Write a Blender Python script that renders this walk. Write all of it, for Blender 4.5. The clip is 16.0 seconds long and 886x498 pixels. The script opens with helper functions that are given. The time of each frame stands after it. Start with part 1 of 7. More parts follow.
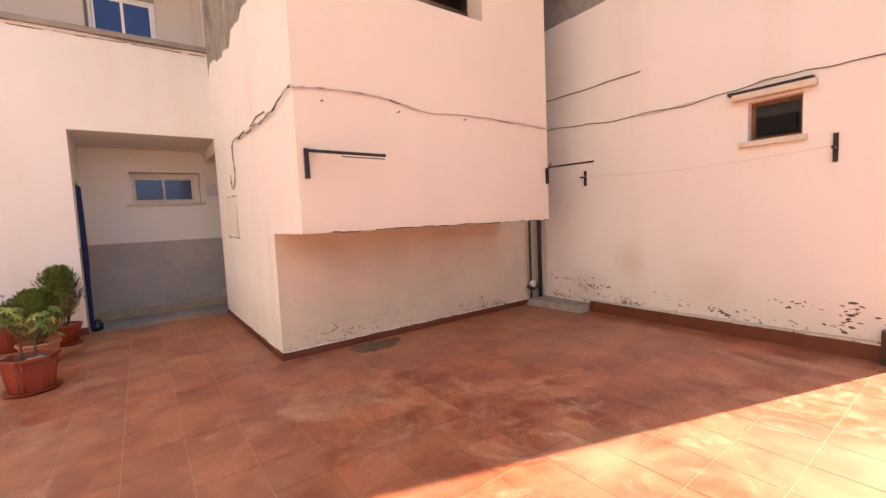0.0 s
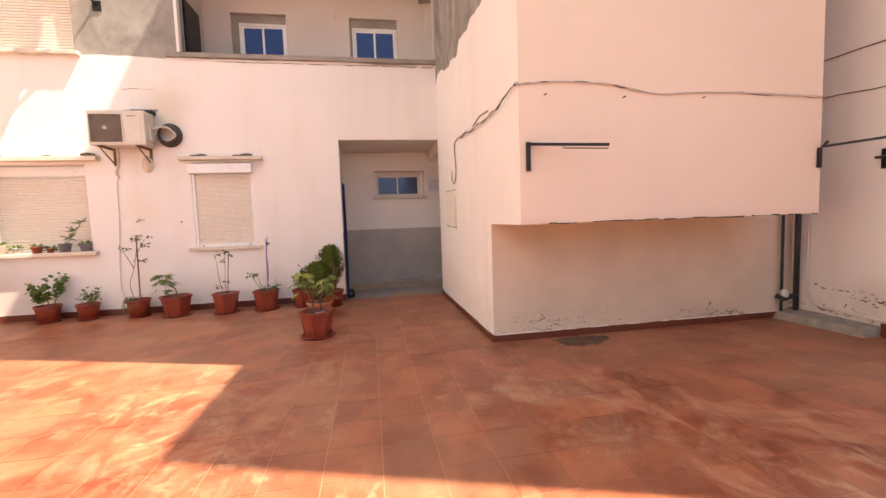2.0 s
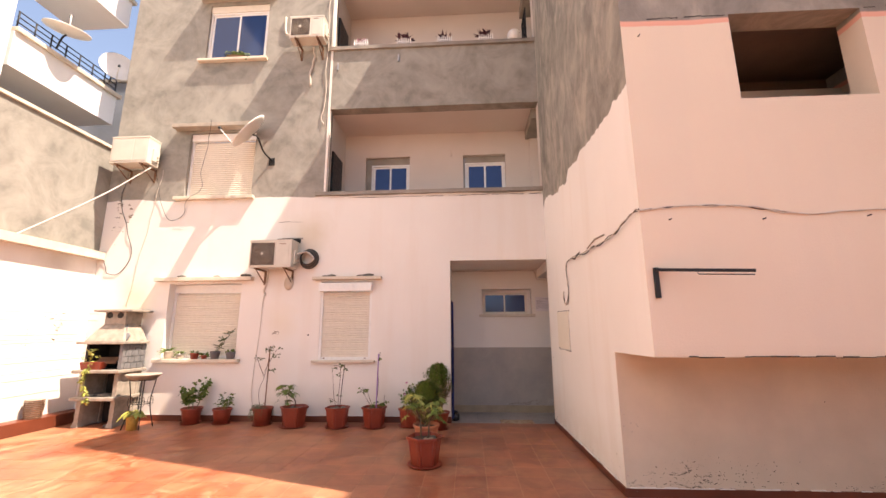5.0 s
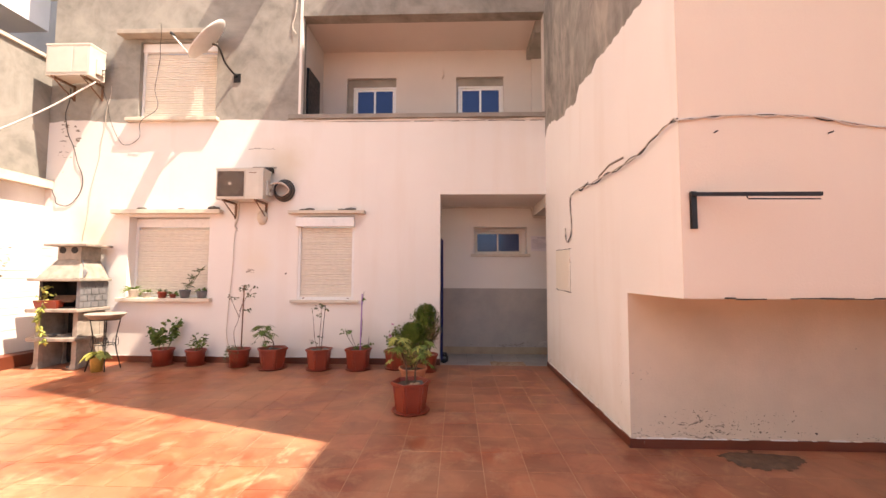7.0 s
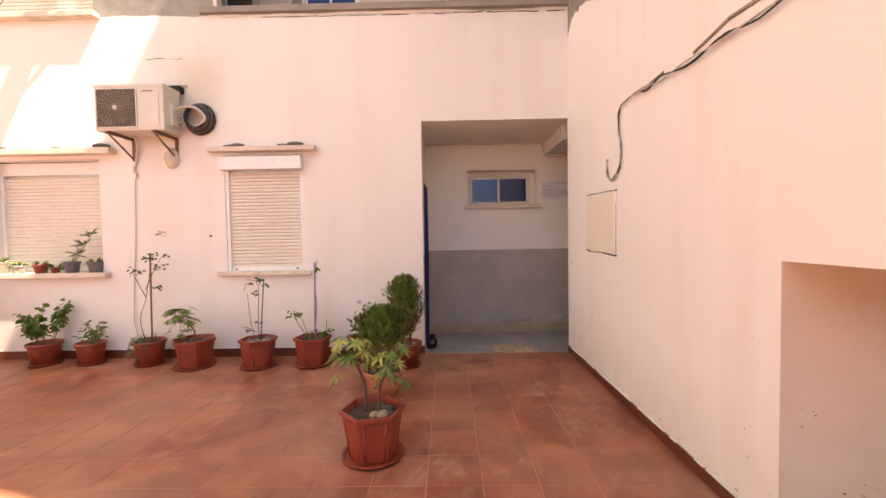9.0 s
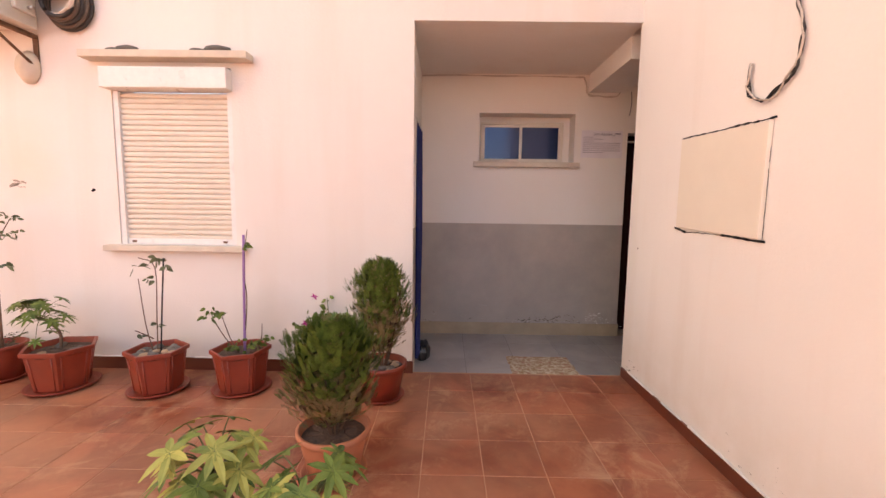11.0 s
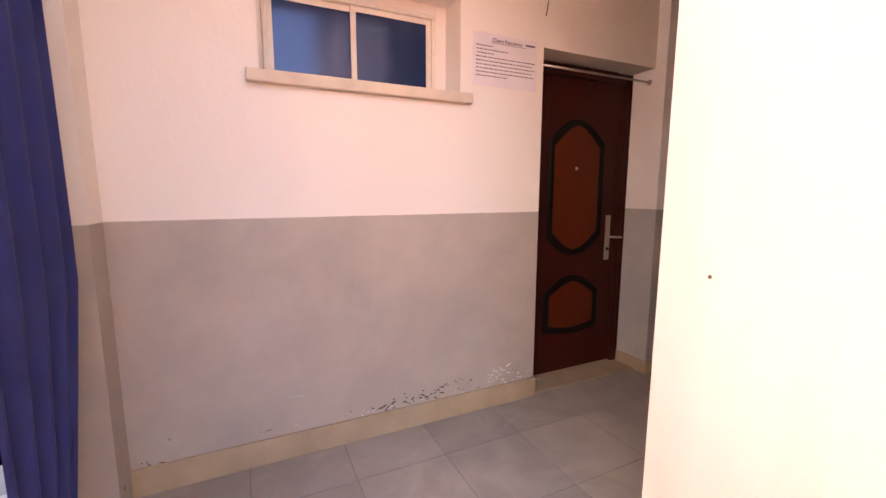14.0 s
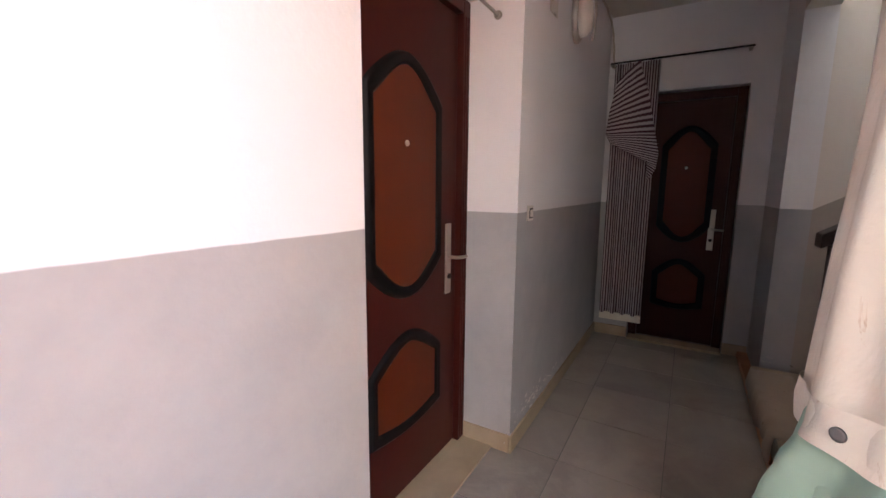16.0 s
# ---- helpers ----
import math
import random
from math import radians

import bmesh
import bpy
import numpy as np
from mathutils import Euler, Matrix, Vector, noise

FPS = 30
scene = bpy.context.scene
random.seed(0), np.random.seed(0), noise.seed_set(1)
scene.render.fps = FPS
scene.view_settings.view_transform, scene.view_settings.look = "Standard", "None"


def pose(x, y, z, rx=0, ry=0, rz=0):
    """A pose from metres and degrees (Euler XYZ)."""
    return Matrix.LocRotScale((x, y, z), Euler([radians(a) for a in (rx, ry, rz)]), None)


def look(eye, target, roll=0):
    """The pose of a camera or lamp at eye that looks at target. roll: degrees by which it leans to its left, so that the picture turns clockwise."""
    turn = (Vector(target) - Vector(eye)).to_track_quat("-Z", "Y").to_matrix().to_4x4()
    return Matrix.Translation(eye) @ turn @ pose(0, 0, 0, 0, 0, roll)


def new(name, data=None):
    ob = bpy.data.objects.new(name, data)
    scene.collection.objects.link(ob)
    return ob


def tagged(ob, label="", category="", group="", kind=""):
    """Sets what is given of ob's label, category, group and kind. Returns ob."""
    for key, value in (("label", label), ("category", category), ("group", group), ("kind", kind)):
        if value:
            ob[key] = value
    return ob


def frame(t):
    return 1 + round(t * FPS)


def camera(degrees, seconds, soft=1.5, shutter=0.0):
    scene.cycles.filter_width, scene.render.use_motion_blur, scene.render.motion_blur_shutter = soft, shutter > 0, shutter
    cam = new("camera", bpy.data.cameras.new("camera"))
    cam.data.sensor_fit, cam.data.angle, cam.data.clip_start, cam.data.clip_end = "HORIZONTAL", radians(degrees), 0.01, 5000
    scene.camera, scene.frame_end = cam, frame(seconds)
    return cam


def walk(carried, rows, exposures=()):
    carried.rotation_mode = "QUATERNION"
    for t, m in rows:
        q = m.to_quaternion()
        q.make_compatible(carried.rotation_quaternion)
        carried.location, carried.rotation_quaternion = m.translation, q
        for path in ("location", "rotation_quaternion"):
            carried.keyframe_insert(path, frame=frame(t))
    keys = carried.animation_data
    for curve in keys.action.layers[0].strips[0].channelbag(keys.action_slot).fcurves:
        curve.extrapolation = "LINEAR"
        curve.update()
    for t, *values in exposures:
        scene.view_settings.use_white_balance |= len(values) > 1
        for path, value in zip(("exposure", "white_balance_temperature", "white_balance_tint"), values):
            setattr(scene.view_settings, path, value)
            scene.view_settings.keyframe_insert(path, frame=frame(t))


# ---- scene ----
cam = camera(94.2, 16.0)
PATH = [
    (0, (0.031, -0.01, 1.448), (1.208, 1.599, 1.294), -2.6),
    (0.5, (-0.008, 0.017, 1.446), (0.987, 1.745, 1.291), -2.3),
    (1, (-0.043, 0.019, 1.455), (0.737, 1.854, 1.292), -2.1),
    (1.5, (-0.108, 0.028, 1.454), (0.444, 1.944, 1.291), -2.2),
    (2, (-0.189, 0.017, 1.443), (0.155, 1.982, 1.292), -2.0),
    (2.5, (-0.221, 0.051, 1.443), (-0.059, 2.04, 1.315), -1.8),
    (3, (-0.248, 0.048, 1.466), (-0.196, 2.048, 1.453), -1.4),
    (3.5, (-0.271, 0.042, 1.526), (-0.305, 2.031, 1.731), -1.3),
    (4, (-0.313, -0.002, 1.576), (-0.405, 1.951, 2.001), -1.1),
    (6.5, (-0.369, 0.296, 1.516), (-0.473, 2.279, 1.749), 0.4),
    (7, (-0.385, 0.691, 1.509), (-0.454, 2.686, 1.636), 0.2),
    (7.5, (-0.352, 1.118, 1.508), (-0.388, 3.117, 1.498), -0.2),
    (8, (-0.367, 1.612, 1.513), (-0.376, 3.611, 1.457), -1.7),
    (10.5, (-0.361, 3.896, 1.455), (-0.401, 5.89, 1.309), 0.8),
    (11, (-0.399, 4.288, 1.431), (-0.415, 6.277, 1.227), 0.8),
    (11.5, (-0.391, 4.676, 1.426), (-0.403, 6.662, 1.194), 1.6),
    (12, (-0.374, 5.138, 1.41), (-0.277, 7.12, 1.161), 1.1),
    (12.5, (-0.332, 5.539, 1.387), (-0.122, 7.511, 1.125), 0.9),
    (13, (-0.289, 5.951, 1.393), (0.045, 7.906, 1.135), 1.2),
    (13.5, (-0.258, 6.404, 1.393), (0.342, 8.291, 1.115), 0.5),
    (14, (-0.136, 6.808, 1.38), (0.711, 8.599, 1.103), 0.1),
    (14.5, (-0.013, 7.233, 1.386), (1.112, 8.862, 1.103), -0.6),
    (15, (0.147, 7.596, 1.41), (1.535, 9.003, 1.103), -1.4),
    (15.5, (0.414, 7.907, 1.41), (1.961, 9.13, 1.078), 0.1),
    (16, (0.685, 8.201, 1.372), (2.387, 9.209, 1.076), 0.5),
]
EXPOSURES = [(0.0, 1.65, 8000, 17), (3.0, 1.52, 8000, 18), (4.0, 1.45, 7900, 18), (6.5, 1.5, 7900, 18), (8.0, 1.62, 8000, 18), (11.0, 1.98, 8100, 19), (12.5, 2.4, 8200, 22), (13.5, 2.75, 8300, 26), (14.0, 3.15, 8400, 28), (14.5, 3.4, 8000, 24), (15.0, 3.5, 7700, 21), (15.5, 3.65, 7300, 18), (16.0, 3.9, 6400, 12)]
walk(cam, [(t, look(eye, target, roll)) for t, eye, target, roll in PATH], EXPOSURES)

# ---- world, sun, exposure ----
SUN_TO = Vector((1.0, -0.34, 1.9)).normalized()
world = bpy.data.worlds.new("world")
scene.world = world
world.use_nodes = True
sky = world.node_tree.nodes.new("ShaderNodeTexSky")
sky.sky_type, sky.sun_disc = "NISHITA", False
sky.sun_elevation = math.asin(SUN_TO.z)
sky.sun_rotation = math.atan2(SUN_TO.x, SUN_TO.y)
sky.dust_density = 1.2
back = world.node_tree.nodes["Background"]
back.inputs[1].default_value = 0.12
world.node_tree.links.new(sky.outputs[0], back.inputs[0])
sun = new("sun", bpy.data.lights.new("sun", "SUN"))
sun.data.energy, sun.data.angle, sun.data.color = 4.5, radians(0.5), (1.0, 0.95, 0.89)
sun.rotation_euler = SUN_TO.to_track_quat("Z", "Y").to_euler()


# ---- materials ----
class Nodes:
    """A small builder for node materials."""

    def __init__(self, name, rough=0.8, metal=0.0, spec=0.5):
        self.m = bpy.data.materials.new(name)
        self.m.use_nodes = True
        self.t = self.m.node_tree
        self.b = self.t.nodes["Principled BSDF"]
        self.b.inputs["Roughness"].default_value = rough
        self.b.inputs["Metallic"].default_value = metal
        self.b.inputs["Specular IOR Level"].default_value = spec

    def n(self, kind, **inputs):
        node = self.t.nodes.new("ShaderNode" + kind)
        for key, value in inputs.items():
            self.put(node.inputs[key.replace("_", " ")], value)
        return node

    def put(self, socket, value):
        if isinstance(value, bpy.types.NodeSocket):
            self.t.links.new(value, socket)
        elif isinstance(value, tuple) and len(value) == 3 and socket.type == "RGBA":
            socket.default_value = (*value, 1)
        else:
            socket.default_value = value

    def pos(self, scale=(1, 1, 1)):
        g = self.n("NewGeometry")
        v = self.n("VectorMath")
        v.operation = "MULTIPLY"
        self.put(v.inputs[0], g.outputs["Position"])
        v.inputs[1].default_value = scale
        return v.outputs[0]

    def noise(self, scale, detail=4.0, stretch=(1, 1, 1), rough=0.55, distort=0.0, vec=None):
        k = self.n("TexNoise", Scale=scale, Detail=detail, Roughness=rough, Distortion=distort)
        self.put(k.inputs["Vector"], self.pos(stretch) if vec is None else vec)
        return k.outputs["Fac"]

    def ramp(self, fac, lo, hi, a=0.0, b=1.0):
        r = self.n("MapRange", From_Min=lo, From_Max=hi, To_Min=a, To_Max=b)
        r.clamp = True
        self.put(r.inputs["Value"], fac)
        return r.outputs["Result"]

    def mix(self, fac, a, b, how="MIX"):
        k = self.n("Mix")
        k.data_type, k.blend_type, k.clamp_factor = "RGBA", how, True
        self.put(k.inputs[0], fac)
        self.put(k.inputs[6], a)
        self.put(k.inputs[7], b)
        return k.outputs[2]

    def math(self, op, a, b=0.0):
        k = self.n("Math")
        k.operation = op
        self.put(k.inputs[0], a)
        self.put(k.inputs[1], b)
        return k.outputs[0]

    def z(self):
        s = self.n("SeparateXYZ")
        self.put(s.inputs[0], self.pos())
        return s.outputs

    def bump(self, height, strength=0.3, distance=0.01):
        k = self.n("Bump", Strength=strength, Distance=distance)
        self.put(k.inputs["Height"], height)
        self.put(self.b.inputs["Normal"], k.outputs[0])

    def color(self, c):
        self.put(self.b.inputs["Base Color"], c)
        return self

    def rough(self, r):
        self.put(self.b.inputs["Roughness"], r)


def simple(name, color, rough=0.6, metal=0.0, var=0.12, scale=25.0, bump=0.15, spec=0.5):
    """A plain surface with variation at two scales."""
    k = Nodes(name, rough, metal, spec)
    dark = tuple(c * (1 - 2 * var) for c in color)
    lite = tuple(min(1, c * (1 + var)) for c in color)
    f = k.math("ADD", k.math("MULTIPLY", k.noise(scale), 0.6), k.math("MULTIPLY", k.noise(scale * 0.12), 0.4))
    k.color(k.mix(k.ramp(f, 0.3, 0.7), dark, lite))
    k.rough(k.ramp(k.noise(scale * 0.5), 0.3, 0.7, max(0.05, rough - 0.1), min(1, rough + 0.1)))
    if bump:
        k.bump(k.noise(scale * 2.5), bump, 0.003)
    return k.m


def glossy(name, color, rough, metal=0.0, spec=0.5):
    """A smooth coated surface, a little cloudy at two scales."""
    k = Nodes(name, rough, metal, spec)
    f = k.math("ADD", k.math("MULTIPLY", k.noise(1.3, 2), 0.6), k.math("MULTIPLY", k.noise(12, 2), 0.4))
    k.color(k.mix(k.ramp(f, 0.2, 0.8), tuple(c * 0.85 for c in color), tuple(min(1, c * 1.15) for c in color)))
    return k.m


def plaster(name, grey_from=None, white=(0.80, 0.755, 0.70), flakes=True, rag=0.05, flake=1.0, low=None, stains=(), trowel=0.0, torn=None):
    """White painted render; above a ragged line bare grey cement."""
    k = Nodes(name, 0.85, 0.0, 0.2)
    base = k.mix(k.ramp(k.noise(0.7, 3), 0.35, 0.7), tuple(c * 0.95 for c in white), white)
    streak = k.noise(1.2, 4, (2.2, 2.2, 0.22))
    base = k.mix(k.ramp(streak, 0.52, 0.75, 0, 0.35), base, (0.70, 0.60, 0.50))
    sep = k.z()
    # A darker tan below about 1.4 m.
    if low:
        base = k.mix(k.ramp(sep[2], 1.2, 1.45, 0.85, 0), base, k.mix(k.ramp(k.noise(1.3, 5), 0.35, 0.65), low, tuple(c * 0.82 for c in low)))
    if flakes:
        near = k.math("MULTIPLY", k.ramp(sep[2], 0.12, 0.62, 1, 0), k.ramp(k.noise(0.9, 2), 0.4, 0.62, 0.35, 1))
        spots = k.ramp(k.math("ADD", k.noise(8, 9, (1, 1, 2.0), 0.78, 1.6), k.math("MULTIPLY", near, 0.17)), 0.745 - 0.075 * (flake - 1), 0.765 - 0.075 * (flake - 1))
        base = k.mix(k.math("MULTIPLY", k.ramp(sep[2], 0.1, 0.7, 0.5, 0), k.noise(5, 3)), base, (0.56, 0.47, 0.33))
        base = k.mix(k.math("MULTIPLY", spots, k.ramp(sep[2], 0.68, 0.72, 1, 0)), base, (0.16, 0.14, 0.11))
    for place, size, tint in stains:
        dist = k.n("VectorMath")
        dist.operation = "DISTANCE"
        k.put(dist.inputs[0], k.pos())
        dist.inputs[1].default_value = place
        f = k.math("ADD", dist.outputs["Value"], k.ramp(k.noise(2.5, 5), 0.2, 0.8, -0.3 * size, 0.3 * size))
        base = k.mix(k.ramp(f, 0.1 * size, size, 0.5, 0), base, tint)
    height = k.math("ADD", k.noise(60, 5), k.math("MULTIPLY", k.noise(3.5, 3), 2.2))
    if grey_from is not None:
        n1 = k.noise(1.5, 6, (1, 1, 1), 0.65, 0.8)
        n2 = k.noise(6.0, 5)
        cement = k.mix(k.ramp(n1, 0.36, 0.66), (0.205, 0.195, 0.172), (0.345, 0.325, 0.285))
        cement = k.mix(k.ramp(n2, 0.4, 0.7, 0, 0.5), cement, (0.36, 0.335, 0.29))
        if trowel:
            marks = k.noise(2.0, 8, (1, 1.0, 0.42), 0.66, 1.1)
            cement = k.mix(k.ramp(marks, 0.50, 0.62, 0, trowel), cement, (0.50, 0.43, 0.37))
            cement = k.mix(k.ramp(marks, 0.37, 0.47, trowel, 0), cement, (0.17, 0.16, 0.15))
            height = k.math("ADD", height, k.math("MULTIPLY", marks, 2.0))
        edge = k.math("ADD", sep[2], k.ramp(k.noise(0.9, 5, (1, 1, 0.3), 0.5), 0.3, 0.7, -rag, rag))
        if torn:
            base = k.mix(k.ramp(edge, grey_from - 0.06, grey_from - 0.05), base, torn)
        base = k.mix(k.ramp(edge, grey_from - 0.008, grey_from + 0.008), base, cement)
    k.color(base)
    k.bump(height, 0.35, 0.006)
    return k.m


def floor_tile(name, base, pale, dust, gloss=0.35):
    """A glazed tile, a little different from piece to piece, dusty in swept patches."""
    k = Nodes(name, gloss)
    inf = k.n("ObjectInfo")
    isl = k.n("NewGeometry")
    r = k.math("FRACT", k.math("ADD", inf.outputs["Random"], isl.outputs["Random Per Island"]))
    cloud = k.noise(2.2, 6, (1, 1, 1), 0.62, 0.7)
    c = k.mix(k.ramp(cloud, 0.40, 0.60), base, pale)
    hsv = k.n("HueSaturation")
    k.put(hsv.inputs["Value"], k.ramp(r, 0, 1, 0.86, 1.12))
    k.put(hsv.inputs["Color"], c)
    wisp = k.noise(5.5, 9, (1, 0.75, 1), 0.74, 0.55)
    patch = k.noise(0.9, 3)
    d = k.math("MULTIPLY", k.ramp(wisp, 0.46, 0.66), k.ramp(patch, 0.36, 0.62, 0.12, 0.72))
    film = k.ramp(k.noise(0.55, 6, (1, 1, 1), 0.6, 0.6), 0.42, 0.62, 0, 0.36)
    smear = k.math("MULTIPLY", k.ramp(k.noise(1.25, 9, (1, 0.8, 1), 0.72, 0.9), 0.53, 0.63, 0, 0.62), k.ramp(k.noise(14, 5, (1, 0.5, 1), 0.7), 0.3, 0.6, 0.4, 1))
    d = k.math("MAXIMUM", k.math("MAXIMUM", d, film), smear)
    k.color(k.mix(d, hsv.outputs[0], dust))
    k.rough(k.ramp(d, 0, 0.8, gloss, 0.75))
    k.bump(k.noise(9, 4), 0.12, 0.004)
    return k.m


def lobby_paint(name, grey=(0.40, 0.362, 0.325), line=1.248, slope=0.0, top=((0.76, 0.71, 0.65), (0.80, 0.76, 0.70))):
    """Cream paint over a grey dado, flaking low down."""
    k = Nodes(name, 0.6, 0.0, 0.3)
    sep = k.z()
    if slope:
        line = line + 7.5 * slope
        up = k.math("ADD", sep[2], k.math("MULTIPLY", sep[1], slope))
    top = k.mix(k.ramp(k.noise(0.9, 3), 0.3, 0.7), *top)
    low = k.mix(k.ramp(k.noise(2.2, 6, (1, 1, 1), 0.65, 0.15), 0.32, 0.7), tuple(c * 0.92 for c in grey), (grey[0] * 1.16, grey[1] * 1.12, grey[2] * 1.08))
    low = k.mix(k.math("MULTIPLY", k.ramp(sep[2], 0.1, 0.34, 1, 0), k.ramp(k.noise(7, 6, (1, 1, 1.5), 0.7, 0.5), 0.64, 0.68)), low, (0.62, 0.58, 0.53))
    low = k.mix(k.math("MULTIPLY", k.ramp(sep[2], 0.1, 0.26, 1, 0), k.ramp(k.noise(15, 6, (1, 1, 1.8), 0.7, 0.5), 0.66, 0.69)), low, (0.05, 0.05, 0.045))
    k.color(k.mix(k.ramp(k.math("ADD", up if slope else sep[2], k.ramp(k.noise(9, 3), 0.3, 0.7, -0.0012, 0.0012)), line - 0.002, line + 0.002), low, top))
    k.bump(k.math("ADD", k.noise(45, 4), k.math("MULTIPLY", k.noise(4, 3), 2)), 0.25, 0.004)
    return k.m


